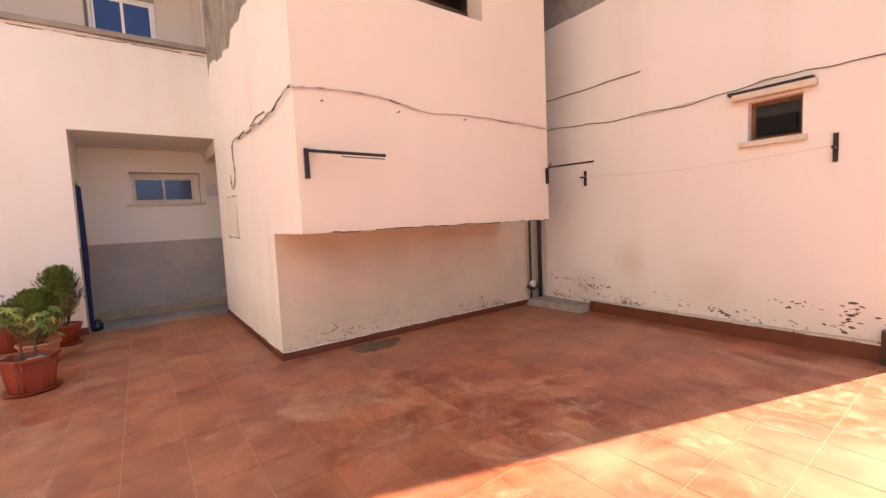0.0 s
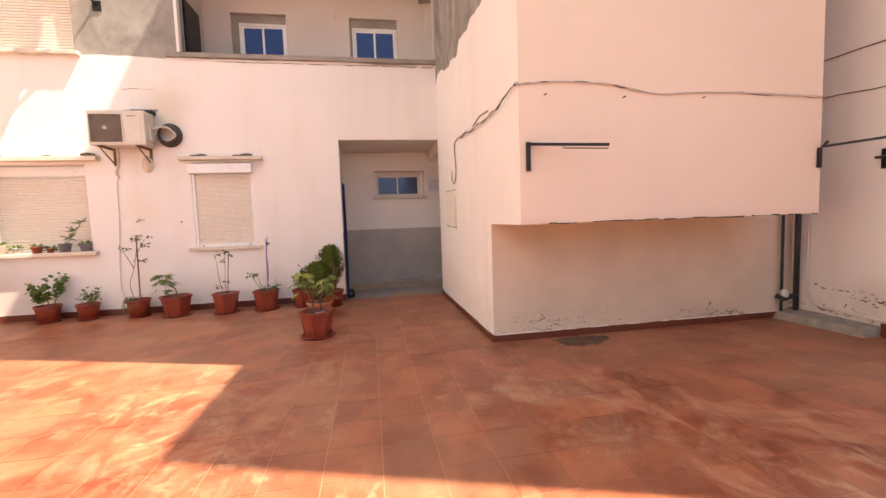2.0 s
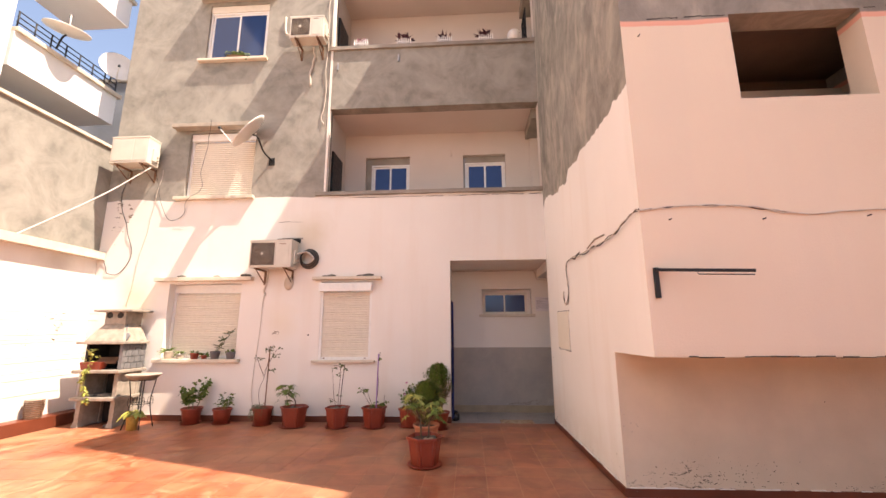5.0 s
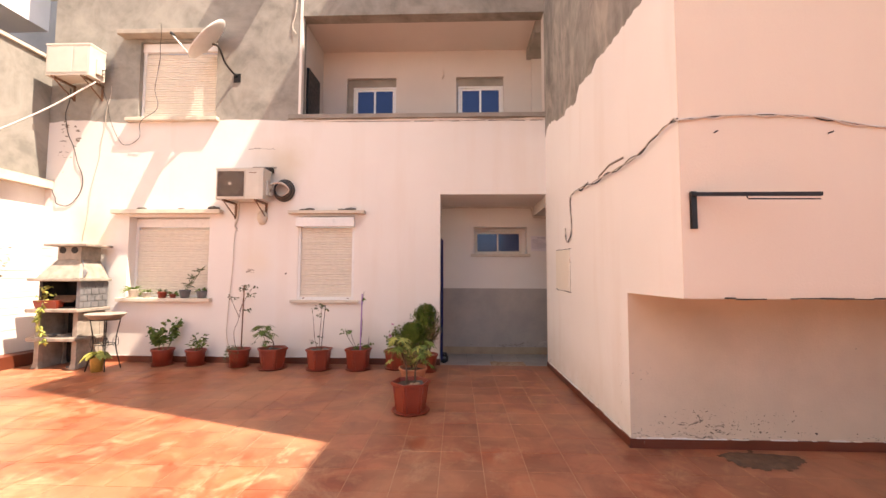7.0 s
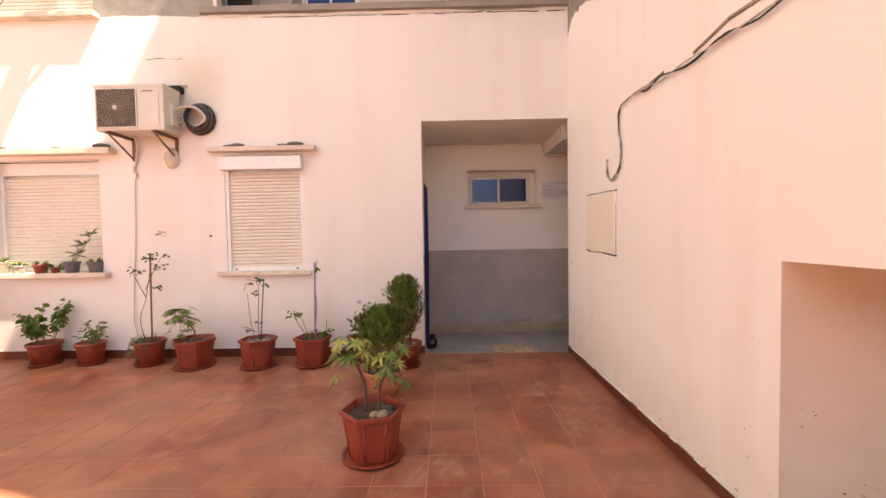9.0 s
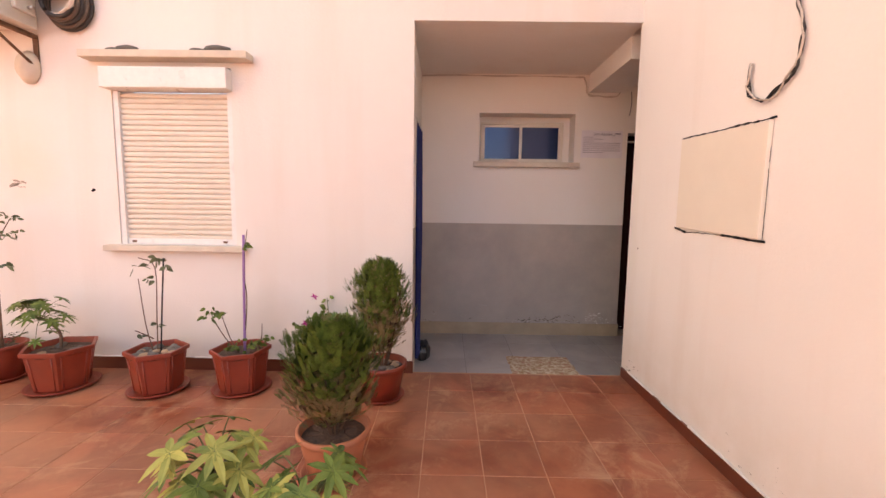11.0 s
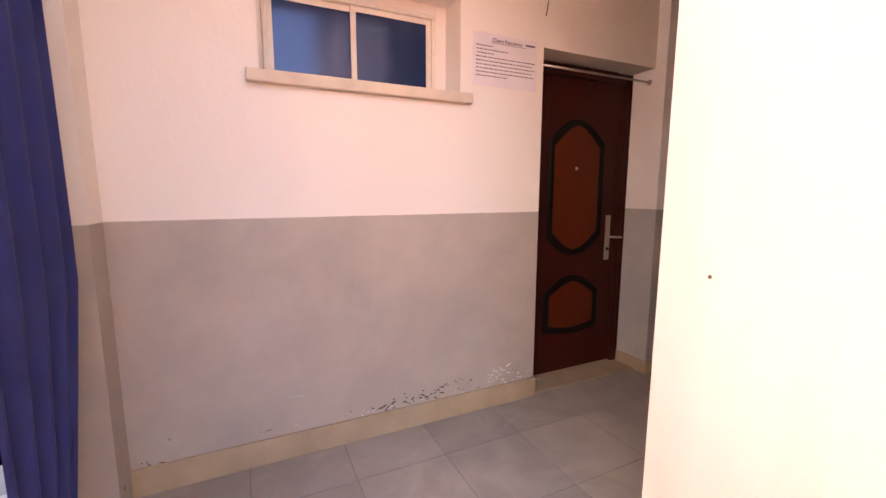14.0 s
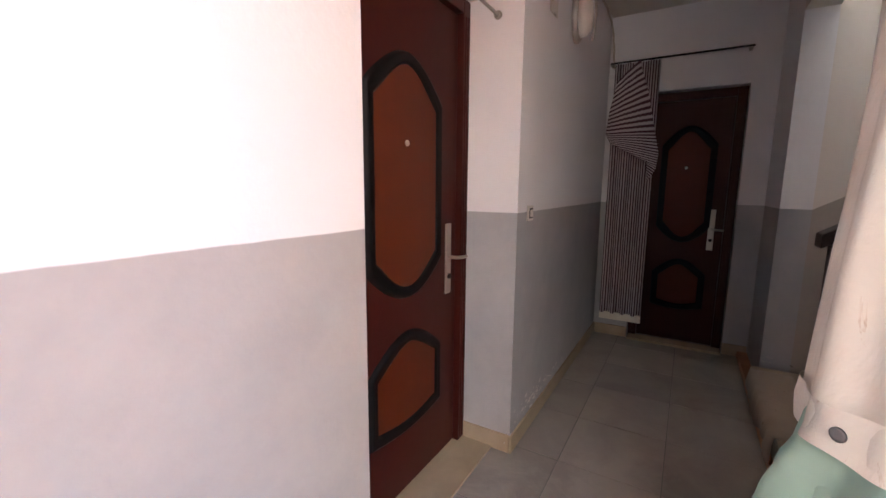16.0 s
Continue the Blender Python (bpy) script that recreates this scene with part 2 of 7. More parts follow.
M = {
    "plaster": plaster("white_render_bare_above", 4.24, flake=0.4, stains=(((-3.45, 7.72, 3.45), 0.55, (0.60, 0.50, 0.34)), ((-6.85, 7.72, 2.25), 0.55, (0.72, 0.56, 0.30)), ((-3.9, 7.72, 1.75), 0.4, (0.74, 0.64, 0.50)), ((-1.9, 7.72, 0.35), 0.4, (0.55, 0.50, 0.43)), ((-2.9, 7.72, 0.30), 0.4, (0.55, 0.50, 0.43)))),
    # Block render raised towards white, its brighter light put into the colour.
    "plaster_block": plaster("white_render_block_lit", 3.85, (0.88, 0.845, 0.80), rag=0.22, flake=0.6, trowel=0.55),
    # Bay render darker and pinker: south-side shade and red floor bounce in its colour.
    "plaster_bay": plaster("white_render_bay_shaded", 4.46, (0.77, 0.65, 0.52), rag=0.03, trowel=0.4, torn=(0.78, 0.42, 0.32), flake=1.5, low=(0.70, 0.575, 0.44)),
    "plaster_east": plaster("white_render_east", 4.20, flake=2.0, stains=(((5.2, 2.9, 0.75), 0.3, (0.60, 0.50, 0.42)), ((5.2, 1.9, 0.55), 0.35, (0.62, 0.52, 0.40)), ((5.2, 3.6, 0.3), 0.4, (0.50, 0.44, 0.36)))),
    "plaster_west": plaster("white_render_west", 3.12, rag=0.01, stains=(((-7.75, 6.9, 2.85), 0.45, (0.40, 0.36, 0.31)), ((-7.75, 7.2, 1.7), 0.25, (0.50, 0.45, 0.38)))),
    "white": plaster("white_paint", None, flakes=False),
    "cement": simple("bare_cement", (0.30, 0.27, 0.23), 0.9, 0, 0.2, 3.0, 0.4),
    "ledge": simple("pale_ledge_render", (0.66, 0.58, 0.47), 0.85, 0, 0.12, 6.0, 0.3),
    "skirt": simple("red_glazed_skirting", (0.15, 0.038, 0.018), 0.45, 0, 0.15, 5.0, 0.1),
    "tile": floor_tile("red_floor_tile", (0.215, 0.046, 0.018), (0.35, 0.098, 0.042), (0.56, 0.34, 0.20)),
    "grout": simple("floor_grout", (0.54, 0.31, 0.19), 0.95, 0, 0.12, 8, 0.2),
    "tile_in": floor_tile("grey_marbled_tile", (0.285, 0.25, 0.225), (0.36, 0.32, 0.285), (0.42, 0.38, 0.34), 0.3),
    "grout_in": simple("grey_grout", (0.22, 0.21, 0.20), 0.95),
    "skirt_in": simple("beige_stone_skirting", (0.41, 0.32, 0.215), 0.6, 0, 0.12, 6, 0.15),
    "lobby": lobby_paint("cream_and_grey_paint"),
    "stair_wall": lobby_paint("cream_and_grey_paint_on_stair", slope=0.6),
    # Same lobby paint, whiter and bluer: the corridor's cool daylight is in its colour.
    "lobby_lit": lobby_paint("cream_and_grey_paint_lit", (0.40, 0.405, 0.42), 1.248, 0.0, ((0.80, 0.79, 0.80), (0.86, 0.85, 0.86))),
    "frame": simple("cream_aluminium", (0.72, 0.66, 0.56), 0.4, 0, 0.05, 20, 0.05),
    "frame_white": simple("white_aluminium", (0.78, 0.77, 0.74), 0.35, 0, 0.04, 20, 0.05),
    "slat": simple("cream_shutter_slat", (0.74, 0.68, 0.58), 0.5, 0, 0.05, 14, 0.08),
    "cover_panel": simple("cream_painted_cover", (0.82, 0.76, 0.65), 0.6, 0, 0.03, 4, 0.1),
    "peeled": simple("bare_patch_under_paint", (0.12, 0.09, 0.065), 0.95, 0, 0.35, 30, 0.4),
    "bloom": simple("white_salt_bloom", (0.68, 0.65, 0.62), 0.95, 0, 0.12, 40, 0.5),
    # Brown taken down so the bay room's shade sits in its colour.
    "room_shade": simple("brown_render_in_shade", (0.15, 0.11, 0.085), 0.9, 0, 0.15, 3.0, 0.2),
    # Near-black stands in for the shade behind windows, doors and the side doorway.
    "dark": simple("dark_unlit_inside", (0.03, 0.028, 0.026), 0.9),
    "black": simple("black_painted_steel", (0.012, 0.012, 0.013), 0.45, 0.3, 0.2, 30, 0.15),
    "glass": simple("blue_reflective_glass", (0.020, 0.045, 0.125), 0.04, 0.32, 0.06, 2.0, 0.0),
    "terracotta": simple("red_plastic_pot", (0.27, 0.043, 0.020), 0.42, 0, 0.12, 9, 0.08),
    "clay": simple("pale_clay_pot", (0.46, 0.17, 0.085), 0.7, 0, 0.14, 9, 0.15),
    "soil": simple("potting_soil", (0.10, 0.06, 0.04), 0.95, 0, 0.3, 60, 0.8),
    "stem": simple("brown_stem", (0.13, 0.075, 0.045), 0.8, 0, 0.25, 40, 0.3),
    "stem_green": simple("green_stem", (0.12, 0.14, 0.05), 0.7, 0, 0.2, 40, 0.2),
    "pebble": simple("grey_pebble", (0.15, 0.135, 0.115), 0.75, 0, 0.3, 14, 0.2),
    "pebble_warm": simple("pale_brown_pebble", (0.36, 0.25, 0.16), 0.75, 0, 0.2, 14, 0.2),
    "purple": simple("purple_plastic_stick", (0.33, 0.18, 0.42), 0.4, 0, 0.08, 30, 0.05),
    "wood": simple("weathered_wood", (0.20, 0.10, 0.055), 0.75, 0, 0.25, 30, 0.4),
    "concrete": simple("cast_concrete", (0.34, 0.29, 0.235), 0.9, 0, 0.22, 9, 0.6),
    "spill": simple("dried_cement_spill", (0.15, 0.085, 0.05), 0.95, 0, 0.3, 18, 0.8),
    "soot": simple("sooty_hearth", (0.035, 0.03, 0.026), 0.95, 0, 0.3, 9, 0.3),
    "grey_brick": simple("grey_block", (0.17, 0.165, 0.165), 0.9, 0, 0.2, 14, 0.5),
    "metal": simple("galvanised_metal", (0.45, 0.43, 0.40), 0.4, 0.8, 0.12, 20, 0.1),
    "rust": simple("rusty_bracket", (0.23, 0.13, 0.08), 0.75, 0.3, 0.3, 20, 0.3),
    "ac": simple("cream_appliance_shell", (0.62, 0.575, 0.495), 0.45, 0, 0.05, 6, 0.03),
    "ac_dark": simple("brown_grille", (0.12, 0.09, 0.07), 0.6, 0.2, 0.15, 30, 0.1),
    "dish": simple("white_dish_paint", (0.76, 0.73, 0.68), 0.45, 0.1, 0.05, 8, 0.03),
    # White paint dulled: the deep balconies' shade is carried by its colour.
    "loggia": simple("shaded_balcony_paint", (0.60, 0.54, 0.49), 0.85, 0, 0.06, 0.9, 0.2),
    "ledge_grey": simple("bare_cement_ledge", (0.42, 0.365, 0.30), 0.9, 0, 0.18, 5, 0.4),
    "purple_leaf": simple("dark_purple_leaf", (0.055, 0.008, 0.02), 0.5),
    "pink_leaf": simple("pink_leaf", (0.42, 0.22, 0.30), 0.5),
    "cable": simple("pale_cable", (0.62, 0.54, 0.46), 0.6, 0, 0.2, 60, 0.1),
    "cable_dark": simple("dark_cable", (0.03, 0.027, 0.025), 0.55, 0, 0.2, 60, 0.1),
    "pvc": simple("white_conduit", (0.66, 0.60, 0.54), 0.5, 0, 0.08, 20, 0.05),
    "door": glossy("dark_red_brown_door", (0.045, 0.0075, 0.005), 0.42, 0.0, 0.22),
    "door_panel": glossy("orange_brown_panel", (0.085, 0.016, 0.005), 0.42, 0.0, 0.22),
    "moulding": simple("black_moulding", (0.006, 0.005, 0.005), 0.55, 0, 0.2, 9, 0.05, 0.15),
    "chrome": glossy("brushed_nickel", (0.50, 0.46, 0.41), 0.38, 0.9),
    "paper": simple("white_paper", (0.74, 0.70, 0.72), 0.7, 0, 0.05, 5, 0.3),
    "ink": simple("printed_text", (0.12, 0.11, 0.15), 0.8),
    "blue_cloth": simple("navy_curtain_cloth", (0.012, 0.022, 0.13), 0.85, 0, 0.2, 12, 0.4),
    "green_cloth": simple("mint_canopy_cloth", (0.36, 0.52, 0.42), 0.8, 0, 0.08, 8, 0.2),
    "plastic_dark": simple("black_bag", (0.010, 0.010, 0.012), 0.3, 0, 0.2, 12, 0.5),
    "amber": simple("yellow_glazed_pot", (0.55, 0.33, 0.07), 0.4),
    "dark_wood": simple("dark_stair_wood", (0.035, 0.018, 0.012), 0.4, 0, 0.2, 12, 0.1),
    "white_plastic": simple("white_plastic", (0.72, 0.68, 0.62), 0.35, 0, 0.05, 15, 0.03),
    "flower": simple("magenta_petal", (0.55, 0.02, 0.28), 0.6),
    "neighbour": simple("sunlit_white_wall", (0.78, 0.77, 0.75), 0.85, 0, 0.04, 1.5, 0.2),
    "bluegrey": simple("blue_grey_wall", (0.25, 0.27, 0.30), 0.9, 0, 0.15, 1.2, 0.2),
    "tar": simple("black_tar_strip", (0.03, 0.028, 0.026), 0.8, 0, 0.3, 20, 0.5),
}


def leaf_mat(name, lo, hi, rough=0.55):
    """Leaf green that changes from leaf to leaf."""
    k = Nodes(name, rough, 0, 0.3)
    isl = k.n("NewGeometry")
    inf = k.n("ObjectInfo")
    r = k.math("FRACT", k.math("ADD", inf.outputs["Random"], isl.outputs["Random Per Island"]))
    k.color(k.mix(k.math("ADD", k.math("MULTIPLY", r, 0.7), k.ramp(k.noise(30, 3), 0.3, 0.7, 0, 0.3)), lo, hi))
    k.b.inputs["Subsurface Weight"].default_value = 0.0
    return k.m


def striped(name, a, b, count):
    k = Nodes(name, 0.85, 0, 0.2)
    uv = k.n("UVMap")
    s = k.n("SeparateXYZ")
    k.put(s.inputs[0], uv.outputs[0])
    w = k.math("FRACT", k.math("MULTIPLY", s.outputs[0], count))
    c = k.mix(k.ramp(w, 0.46, 0.50), a, b)
    thin = k.math("FRACT", k.math("MULTIPLY", s.outputs[0], count * 2))
    c = k.mix(k.math("MULTIPLY", k.ramp(thin, 0.84, 0.88), 0.7), c, (0.35, 0.27, 0.28))
    k.color(c)
    k.bump(k.noise(80, 3), 0.2, 0.003)
    return k.m


def stained(name, base, stain):
    k = Nodes(name, 0.8, 0, 0.2)
    n = k.noise(15, 6, (1, 1, 0.5), 0.7, 1.0)
    c = k.mix(k.ramp(k.noise(3, 3), 0.3, 0.7), base, tuple(c * 0.85 for c in base))
    k.color(k.mix(k.ramp(n, 0.63, 0.70, 0, 0.75), c, stain))
    k.bump(k.noise(9, 5, (1, 1, 0.6), 0.6, 0.6), 0.6, 0.012)
    return k.m


def mat_rug(name):
    k = Nodes(name, 0.95, 0, 0.1)
    v = k.n("TexVoronoi", Scale=16.0)
    k.put(v.inputs["Vector"], k.pos())
    n = k.noise(22, 5, (1, 1, 1), 0.7, 1.5)
    c = k.mix(k.ramp(n, 0.45, 0.56), (0.36, 0.23, 0.13), (0.60, 0.50, 0.36))
    k.color(k.mix(k.ramp(v.outputs["Distance"], 0.2, 0.35), (0.40, 0.21, 0.14), c))
    k.bump(n, 0.6, 0.01)
    return k.m


M["leaf_dark"] = leaf_mat("conifer_spray", (0.026, 0.055, 0.008), (0.19, 0.26, 0.045))
M["leaf_brown"] = leaf_mat("dry_conifer_spray", (0.20, 0.14, 0.06), (0.36, 0.29, 0.15))
M["leaf"] = leaf_mat("green_leaf", (0.035, 0.075, 0.014), (0.18, 0.24, 0.045))
M["leaf_pale"] = leaf_mat("yellow_green_leaf", (0.13, 0.18, 0.04), (0.46, 0.42, 0.10))
M["leaf_dull"] = leaf_mat("grey_green_leaf", (0.07, 0.10, 0.05), (0.16, 0.18, 0.09))
M["stripe"] = striped("maroon_striped_cloth", (0.07, 0.028, 0.038), (0.50, 0.43, 0.44), 18)
M["cover"] = stained("stained_cream_cover", (0.84, 0.78, 0.68), (0.40, 0.22, 0.09))
M["step_cloth"] = stained("worn_beige_cloth", (0.40, 0.33, 0.27), (0.2, 0.14, 0.10))
M["rug"] = mat_rug("patterned_rug")


# ---- mesh helpers ----
def cuboid(bm, x0, x1, y0, y1, z0, z1, m=None):
    v = [bm.verts.new((x, y, z)) for x in (x0, x1) for y in (y0, y1) for z in (z0, z1)]
    for f in ((0, 1, 3, 2), (4, 6, 7, 5), (0, 4, 5, 1), (2, 3, 7, 6), (0, 2, 6, 4), (1, 5, 7, 3)):
        bm.faces.new([v[i] for i in f])
    if m is not None:
        bmesh.ops.transform(bm, matrix=m, verts=v)
    return v


def ring_solid(bm, rings, cap0=True, cap1=True, smooth=True, closed=True):
    """Skins a list of rings of points."""
    rows = [[bm.verts.new(p) for p in ring] for ring in rings]
    n = len(rows[0])
    for a, b in zip(rows, rows[1:]):
        for i in range(n if closed else n - 1):
            f = bm.faces.new((a[i], a[(i + 1) % n], b[(i + 1) % n], b[i]))
            f.smooth = smooth
    if cap0:
        bm.faces.new(rows[0][::-1])
    if cap1:
        bm.faces.new(rows[-1])
    return rows


def circle(r, z, n=16, cx=0.0, cy=0.0, turn=0.0, sx=1.0, sy=1.0):
    return [(cx + sx * r * math.cos(turn + 2 * math.pi * i / n), cy + sy * r * math.sin(turn + 2 * math.pi * i / n), z) for i in range(n)]


def lathe(bm, profile, n=20, turn=0.0, cap0=True, cap1=True, smooth=True, m=None):
    rows = ring_solid(bm, [circle(r, z, n, turn=turn) for r, z in profile], cap0, cap1, smooth)
    if m is not None:
        bmesh.ops.transform(bm, matrix=m, verts=[v for row in rows for v in row])


def tube(bm, points, r, n=8, taper=1.0, caps=True):
    """A round bar along a line of points."""
    pts = [Vector(p) for p in points]
    rings, up = [], Vector((0, 0, 1))
    for i, p in enumerate(pts):
        d = (pts[min(i + 1, len(pts) - 1)] - pts[max(i - 1, 0)]).normalized()
        if abs(d.dot(up)) > 0.95:
            up = Vector((0, 1, 0)) if abs(d.z) > 0.7 else Vector((0, 0, 1))
        a = d.cross(up).normalized()
        b = d.cross(a).normalized()
        rr = r * (1 + (taper - 1) * i / max(1, len(pts) - 1))
        rings.append([p + a * rr * math.cos(2 * math.pi * k / n) + b * rr * math.sin(2 * math.pi * k / n) for k in range(n)])
    ring_solid(bm, rings, caps, caps)


def bent(points, steps=6):
    """A smooth line through points."""
    p = [Vector(q) for q in points]
    p = [2 * p[0] - p[1]] + p + [2 * p[-1] - p[-2]]
    out = []
    for i in range(1, len(p) - 2):
        for s in range(steps):
            t = s / steps
            out.append(0.5 * ((2 * p[i]) + (p[i + 1] - p[i - 1]) * t + (2 * p[i - 1] - 5 * p[i] + 4 * p[i + 1] - p[i + 2]) * t * t
                              + (3 * p[i] - p[i - 1] - 3 * p[i + 1] + p[i + 2]) * t ** 3))
    return out + [p[-2]]


def finish(bm, name, material, bevel=0.0):
    if bevel:
        bmesh.ops.remove_doubles(bm, verts=bm.verts, dist=1e-5)
        bmesh.ops.bevel(bm, geom=[e for e in bm.edges if len(e.link_faces) == 2 and e.calc_face_angle(0) > 0.6], offset=bevel, segments=2, affect="EDGES", profile=0.6)
    bmesh.ops.recalc_face_normals(bm, faces=bm.faces)
    me = bpy.data.meshes.new(name)
    bm.to_mesh(me)
    bm.free()
    if material is not None:
        me.materials.append(material)
    return me


def part(name, bm, material, parent=None, label="", bevel=0.0, kind=""):
    ob = new(name, finish(bm, name, material, bevel))
    if parent is not None:
        ob.parent = parent
    return tagged(ob, label=label, kind=kind)


def boxed(name, x0, x1, y0, y1, z0, z1, material, parent=None, label="", bevel=0.0, kind="", m=None):
    bm = bmesh.new()
    cuboid(bm, x0, x1, y0, y1, z0, z1, m)
    return part(name, bm, material, parent, label, bevel, kind)


def thing(name, label, category, at=(0, 0, 0), rz=0.0, group=""):
    ob = new(name)
    ob.matrix_basis = pose(*at, 0, 0, rz)
    return tagged(ob, label=label, category=category, group=group)


def walling(name, axis, lo, hi, u, w, holes, material, parent=None):
    """A wall between lo and hi on an axis ('x' or 'y'), over u = (u0, u1) and w = (z0, z1), with holes (u0, u1, z0, z1) through it."""
    us = sorted({*u, *[min(max(h[i], u[0]), u[1]) for h in holes for i in (0, 1)]})
    ws = sorted({*w, *[min(max(h[i], w[0]), w[1]) for h in holes for i in (2, 3)]})
    bm = bmesh.new()
    verts = {}

    def p(a, z, d):
        key = (a, z, d)
        if key not in verts:
            verts[key] = bm.verts.new((d, a, z) if axis == "x" else (a, d, z))
        return verts[key]

    def solid(i, j):
        if not (0 <= i < len(us) - 1 and 0 <= j < len(ws) - 1):
            return False
        a, z = (us[i] + us[i + 1]) / 2, (ws[j] + ws[j + 1]) / 2
        return not any(h[0] < a < h[1] and h[2] < z < h[3] for h in holes)

    for i in range(len(us) - 1):
        for j in range(len(ws) - 1):
            if not solid(i, j):
                continue
            a0, a1, z0, z1 = us[i], us[i + 1], ws[j], ws[j + 1]
            for d in (lo, hi):
                bm.faces.new((p(a0, z0, d), p(a1, z0, d), p(a1, z1, d), p(a0, z1, d)))
            for di, dj, q in ((-1, 0, ((a0, z0), (a0, z1))), (1, 0, ((a1, z0), (a1, z1))), (0, -1, ((a0, z0), (a1, z0))), (0, 1, ((a0, z1), (a1, z1)))):
                if not solid(i + di, j + dj):
                    (ua, za), (ub, zb) = q
                    bm.faces.new((p(ua, za, lo), p(ub, zb, lo), p(ub, zb, hi), p(ua, za, hi)))
    return part(name, bm, material, parent, kind="structure")


# ---- the large structure ----
F, BX = 7.72, 1.15           # face of the north building; west face of the block
WX, EX = -7.75, 5.2          # west wall and east wall
LOBBY_Y, LOBBY_Z = 9.02, -0.05
north_holes = [
    (-0.681, 1.1501, -0.06, 2.90), (-6.17, -4.72, 1.08, 2.52), (-3.14, -2.16, 1.08, 2.52),
    (-6.12, -4.70, 4.27, 5.72), (-6.02, -4.66, 7.40, 8.82), (-3.18, 1.1501, 4.25, 6.15), (-3.18, 1.1501, 7.52, 9.35), (-3.18, 1.1501, 10.9, 12.6)]
def splay(ob):
    """The block stands a little out of square: its west face comes forward towards the north building."""
    for v in ob.data.vertices:
        if v.co.x < BX + 0.02:
            v.co.x += 0.004 - 0.0065 * (v.co.y - 4.48)
    return ob


walling("wall_north", "y", F, F + 0.25, (-7.75, BX), (-0.06, 14.0), north_holes, M["plaster"])
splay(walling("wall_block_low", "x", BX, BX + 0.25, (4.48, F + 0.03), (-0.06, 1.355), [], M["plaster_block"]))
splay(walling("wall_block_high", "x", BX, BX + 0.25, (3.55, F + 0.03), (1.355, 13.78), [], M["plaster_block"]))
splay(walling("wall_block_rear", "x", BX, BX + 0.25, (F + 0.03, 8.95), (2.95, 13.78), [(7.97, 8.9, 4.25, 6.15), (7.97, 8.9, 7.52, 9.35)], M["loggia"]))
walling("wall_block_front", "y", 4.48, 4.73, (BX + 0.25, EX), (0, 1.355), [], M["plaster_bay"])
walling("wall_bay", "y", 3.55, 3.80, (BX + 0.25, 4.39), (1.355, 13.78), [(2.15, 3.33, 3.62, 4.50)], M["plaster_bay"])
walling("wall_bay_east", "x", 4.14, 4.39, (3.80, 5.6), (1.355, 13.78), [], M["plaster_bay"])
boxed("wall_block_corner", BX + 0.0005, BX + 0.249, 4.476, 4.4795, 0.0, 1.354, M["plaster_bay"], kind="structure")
boxed("wall_bay_corner", BX + 0.0005, BX + 0.249, 3.546, 3.5495, 1.356, 13.8, M["plaster_bay"], kind="structure")
walling("wall_recess", "y", 5.6, 5.85, (4.39, EX), (1.355, 13.78), [], M["plaster_east"])
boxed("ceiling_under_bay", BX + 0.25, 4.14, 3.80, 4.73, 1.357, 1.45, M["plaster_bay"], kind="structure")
# Bay room surfaces are painted dark in place of real shade.
boxed("wall_bay_room", BX + 0.25, 4.14, 4.9, 5.05, 1.45, 6.0, M["room_shade"], kind="structure")
boxed("ceiling_bay_room", BX + 0.25, 4.14, 3.8, 4.9, 4.62, 4.75, M["room_shade"], kind="structure")
boxed("floor_bay_room", BX + 0.25, 4.14, 3.8, 4.9, 2.9, 3.0, M["room_shade"], kind="structure")
# Black sheet before the back wall, standing for the deep shade low down.
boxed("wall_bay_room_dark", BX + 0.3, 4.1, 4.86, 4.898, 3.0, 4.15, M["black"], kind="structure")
walling("wall_east", "x", EX, EX + 0.3, (0.42, 5.85), (0, 12.87), [(1.16, 1.60, 2.085, 2.48)], M["plaster_east"])
walling("wall_west", "x", WX - 0.25, WX, (-8, F + 0.25), (0, 5.36), [], M["plaster_west"])
walling("wall_south", "y", -8.25, -8, (WX - 0.25, 9), (0, 3.0), [], M["white"])
walling("wall_far_east", "x", 9.0, 9.25, (-8.25, 0.42), (0, 3.0), [], M["white"])
walling("wall_east_return", "y", 0.42, 0.72, (EX + 0.3, 9), (0, 12.87), [], M["plaster_east"])
roof = boxed("roof", BX + 0.25, EX, 3.8, 8.95, 13.5, 13.7, M["cement"], kind="structure")

ground = boxed("ground", -60, 60, -60, F + 0.02, -0.3, -0.0022, M["grout"], kind="structure")
floor_in = boxed("floor_lobby", -1.6, 6.2, F + 0.02, 9.6, -0.3, LOBBY_Z - 0.003, M["grout_in"], kind="structure")

# lobby and corridor
walling("wall_lobby_north", "y", LOBBY_Y, LOBBY_Y + 0.28, (-0.95, 1.612), (LOBBY_Z, 2.902), [(-0.05, 1.02, 1.945, 2.48)], M["lobby"])
walling("wall_lobby_west", "x", -0.90, -0.70, (F + 0.25, LOBBY_Y), (LOBBY_Z, 2.902), [(8.02, 8.84, LOBBY_Z, 2.28)], M["lobby"])
# The side room's darkness is painted on this back wall.
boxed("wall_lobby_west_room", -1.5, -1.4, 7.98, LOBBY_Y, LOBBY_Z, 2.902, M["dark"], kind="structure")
boxed("wall_jamb", -0.681, -0.677, F + 0.004, F + 0.246, LOBBY_Z, 2.896, M["lobby"], kind="structure")
boxed("ceiling_lobby", -1.5, 6.0, F + 0.25, 9.6, 2.902, 3.02, M["white"], kind="structure")
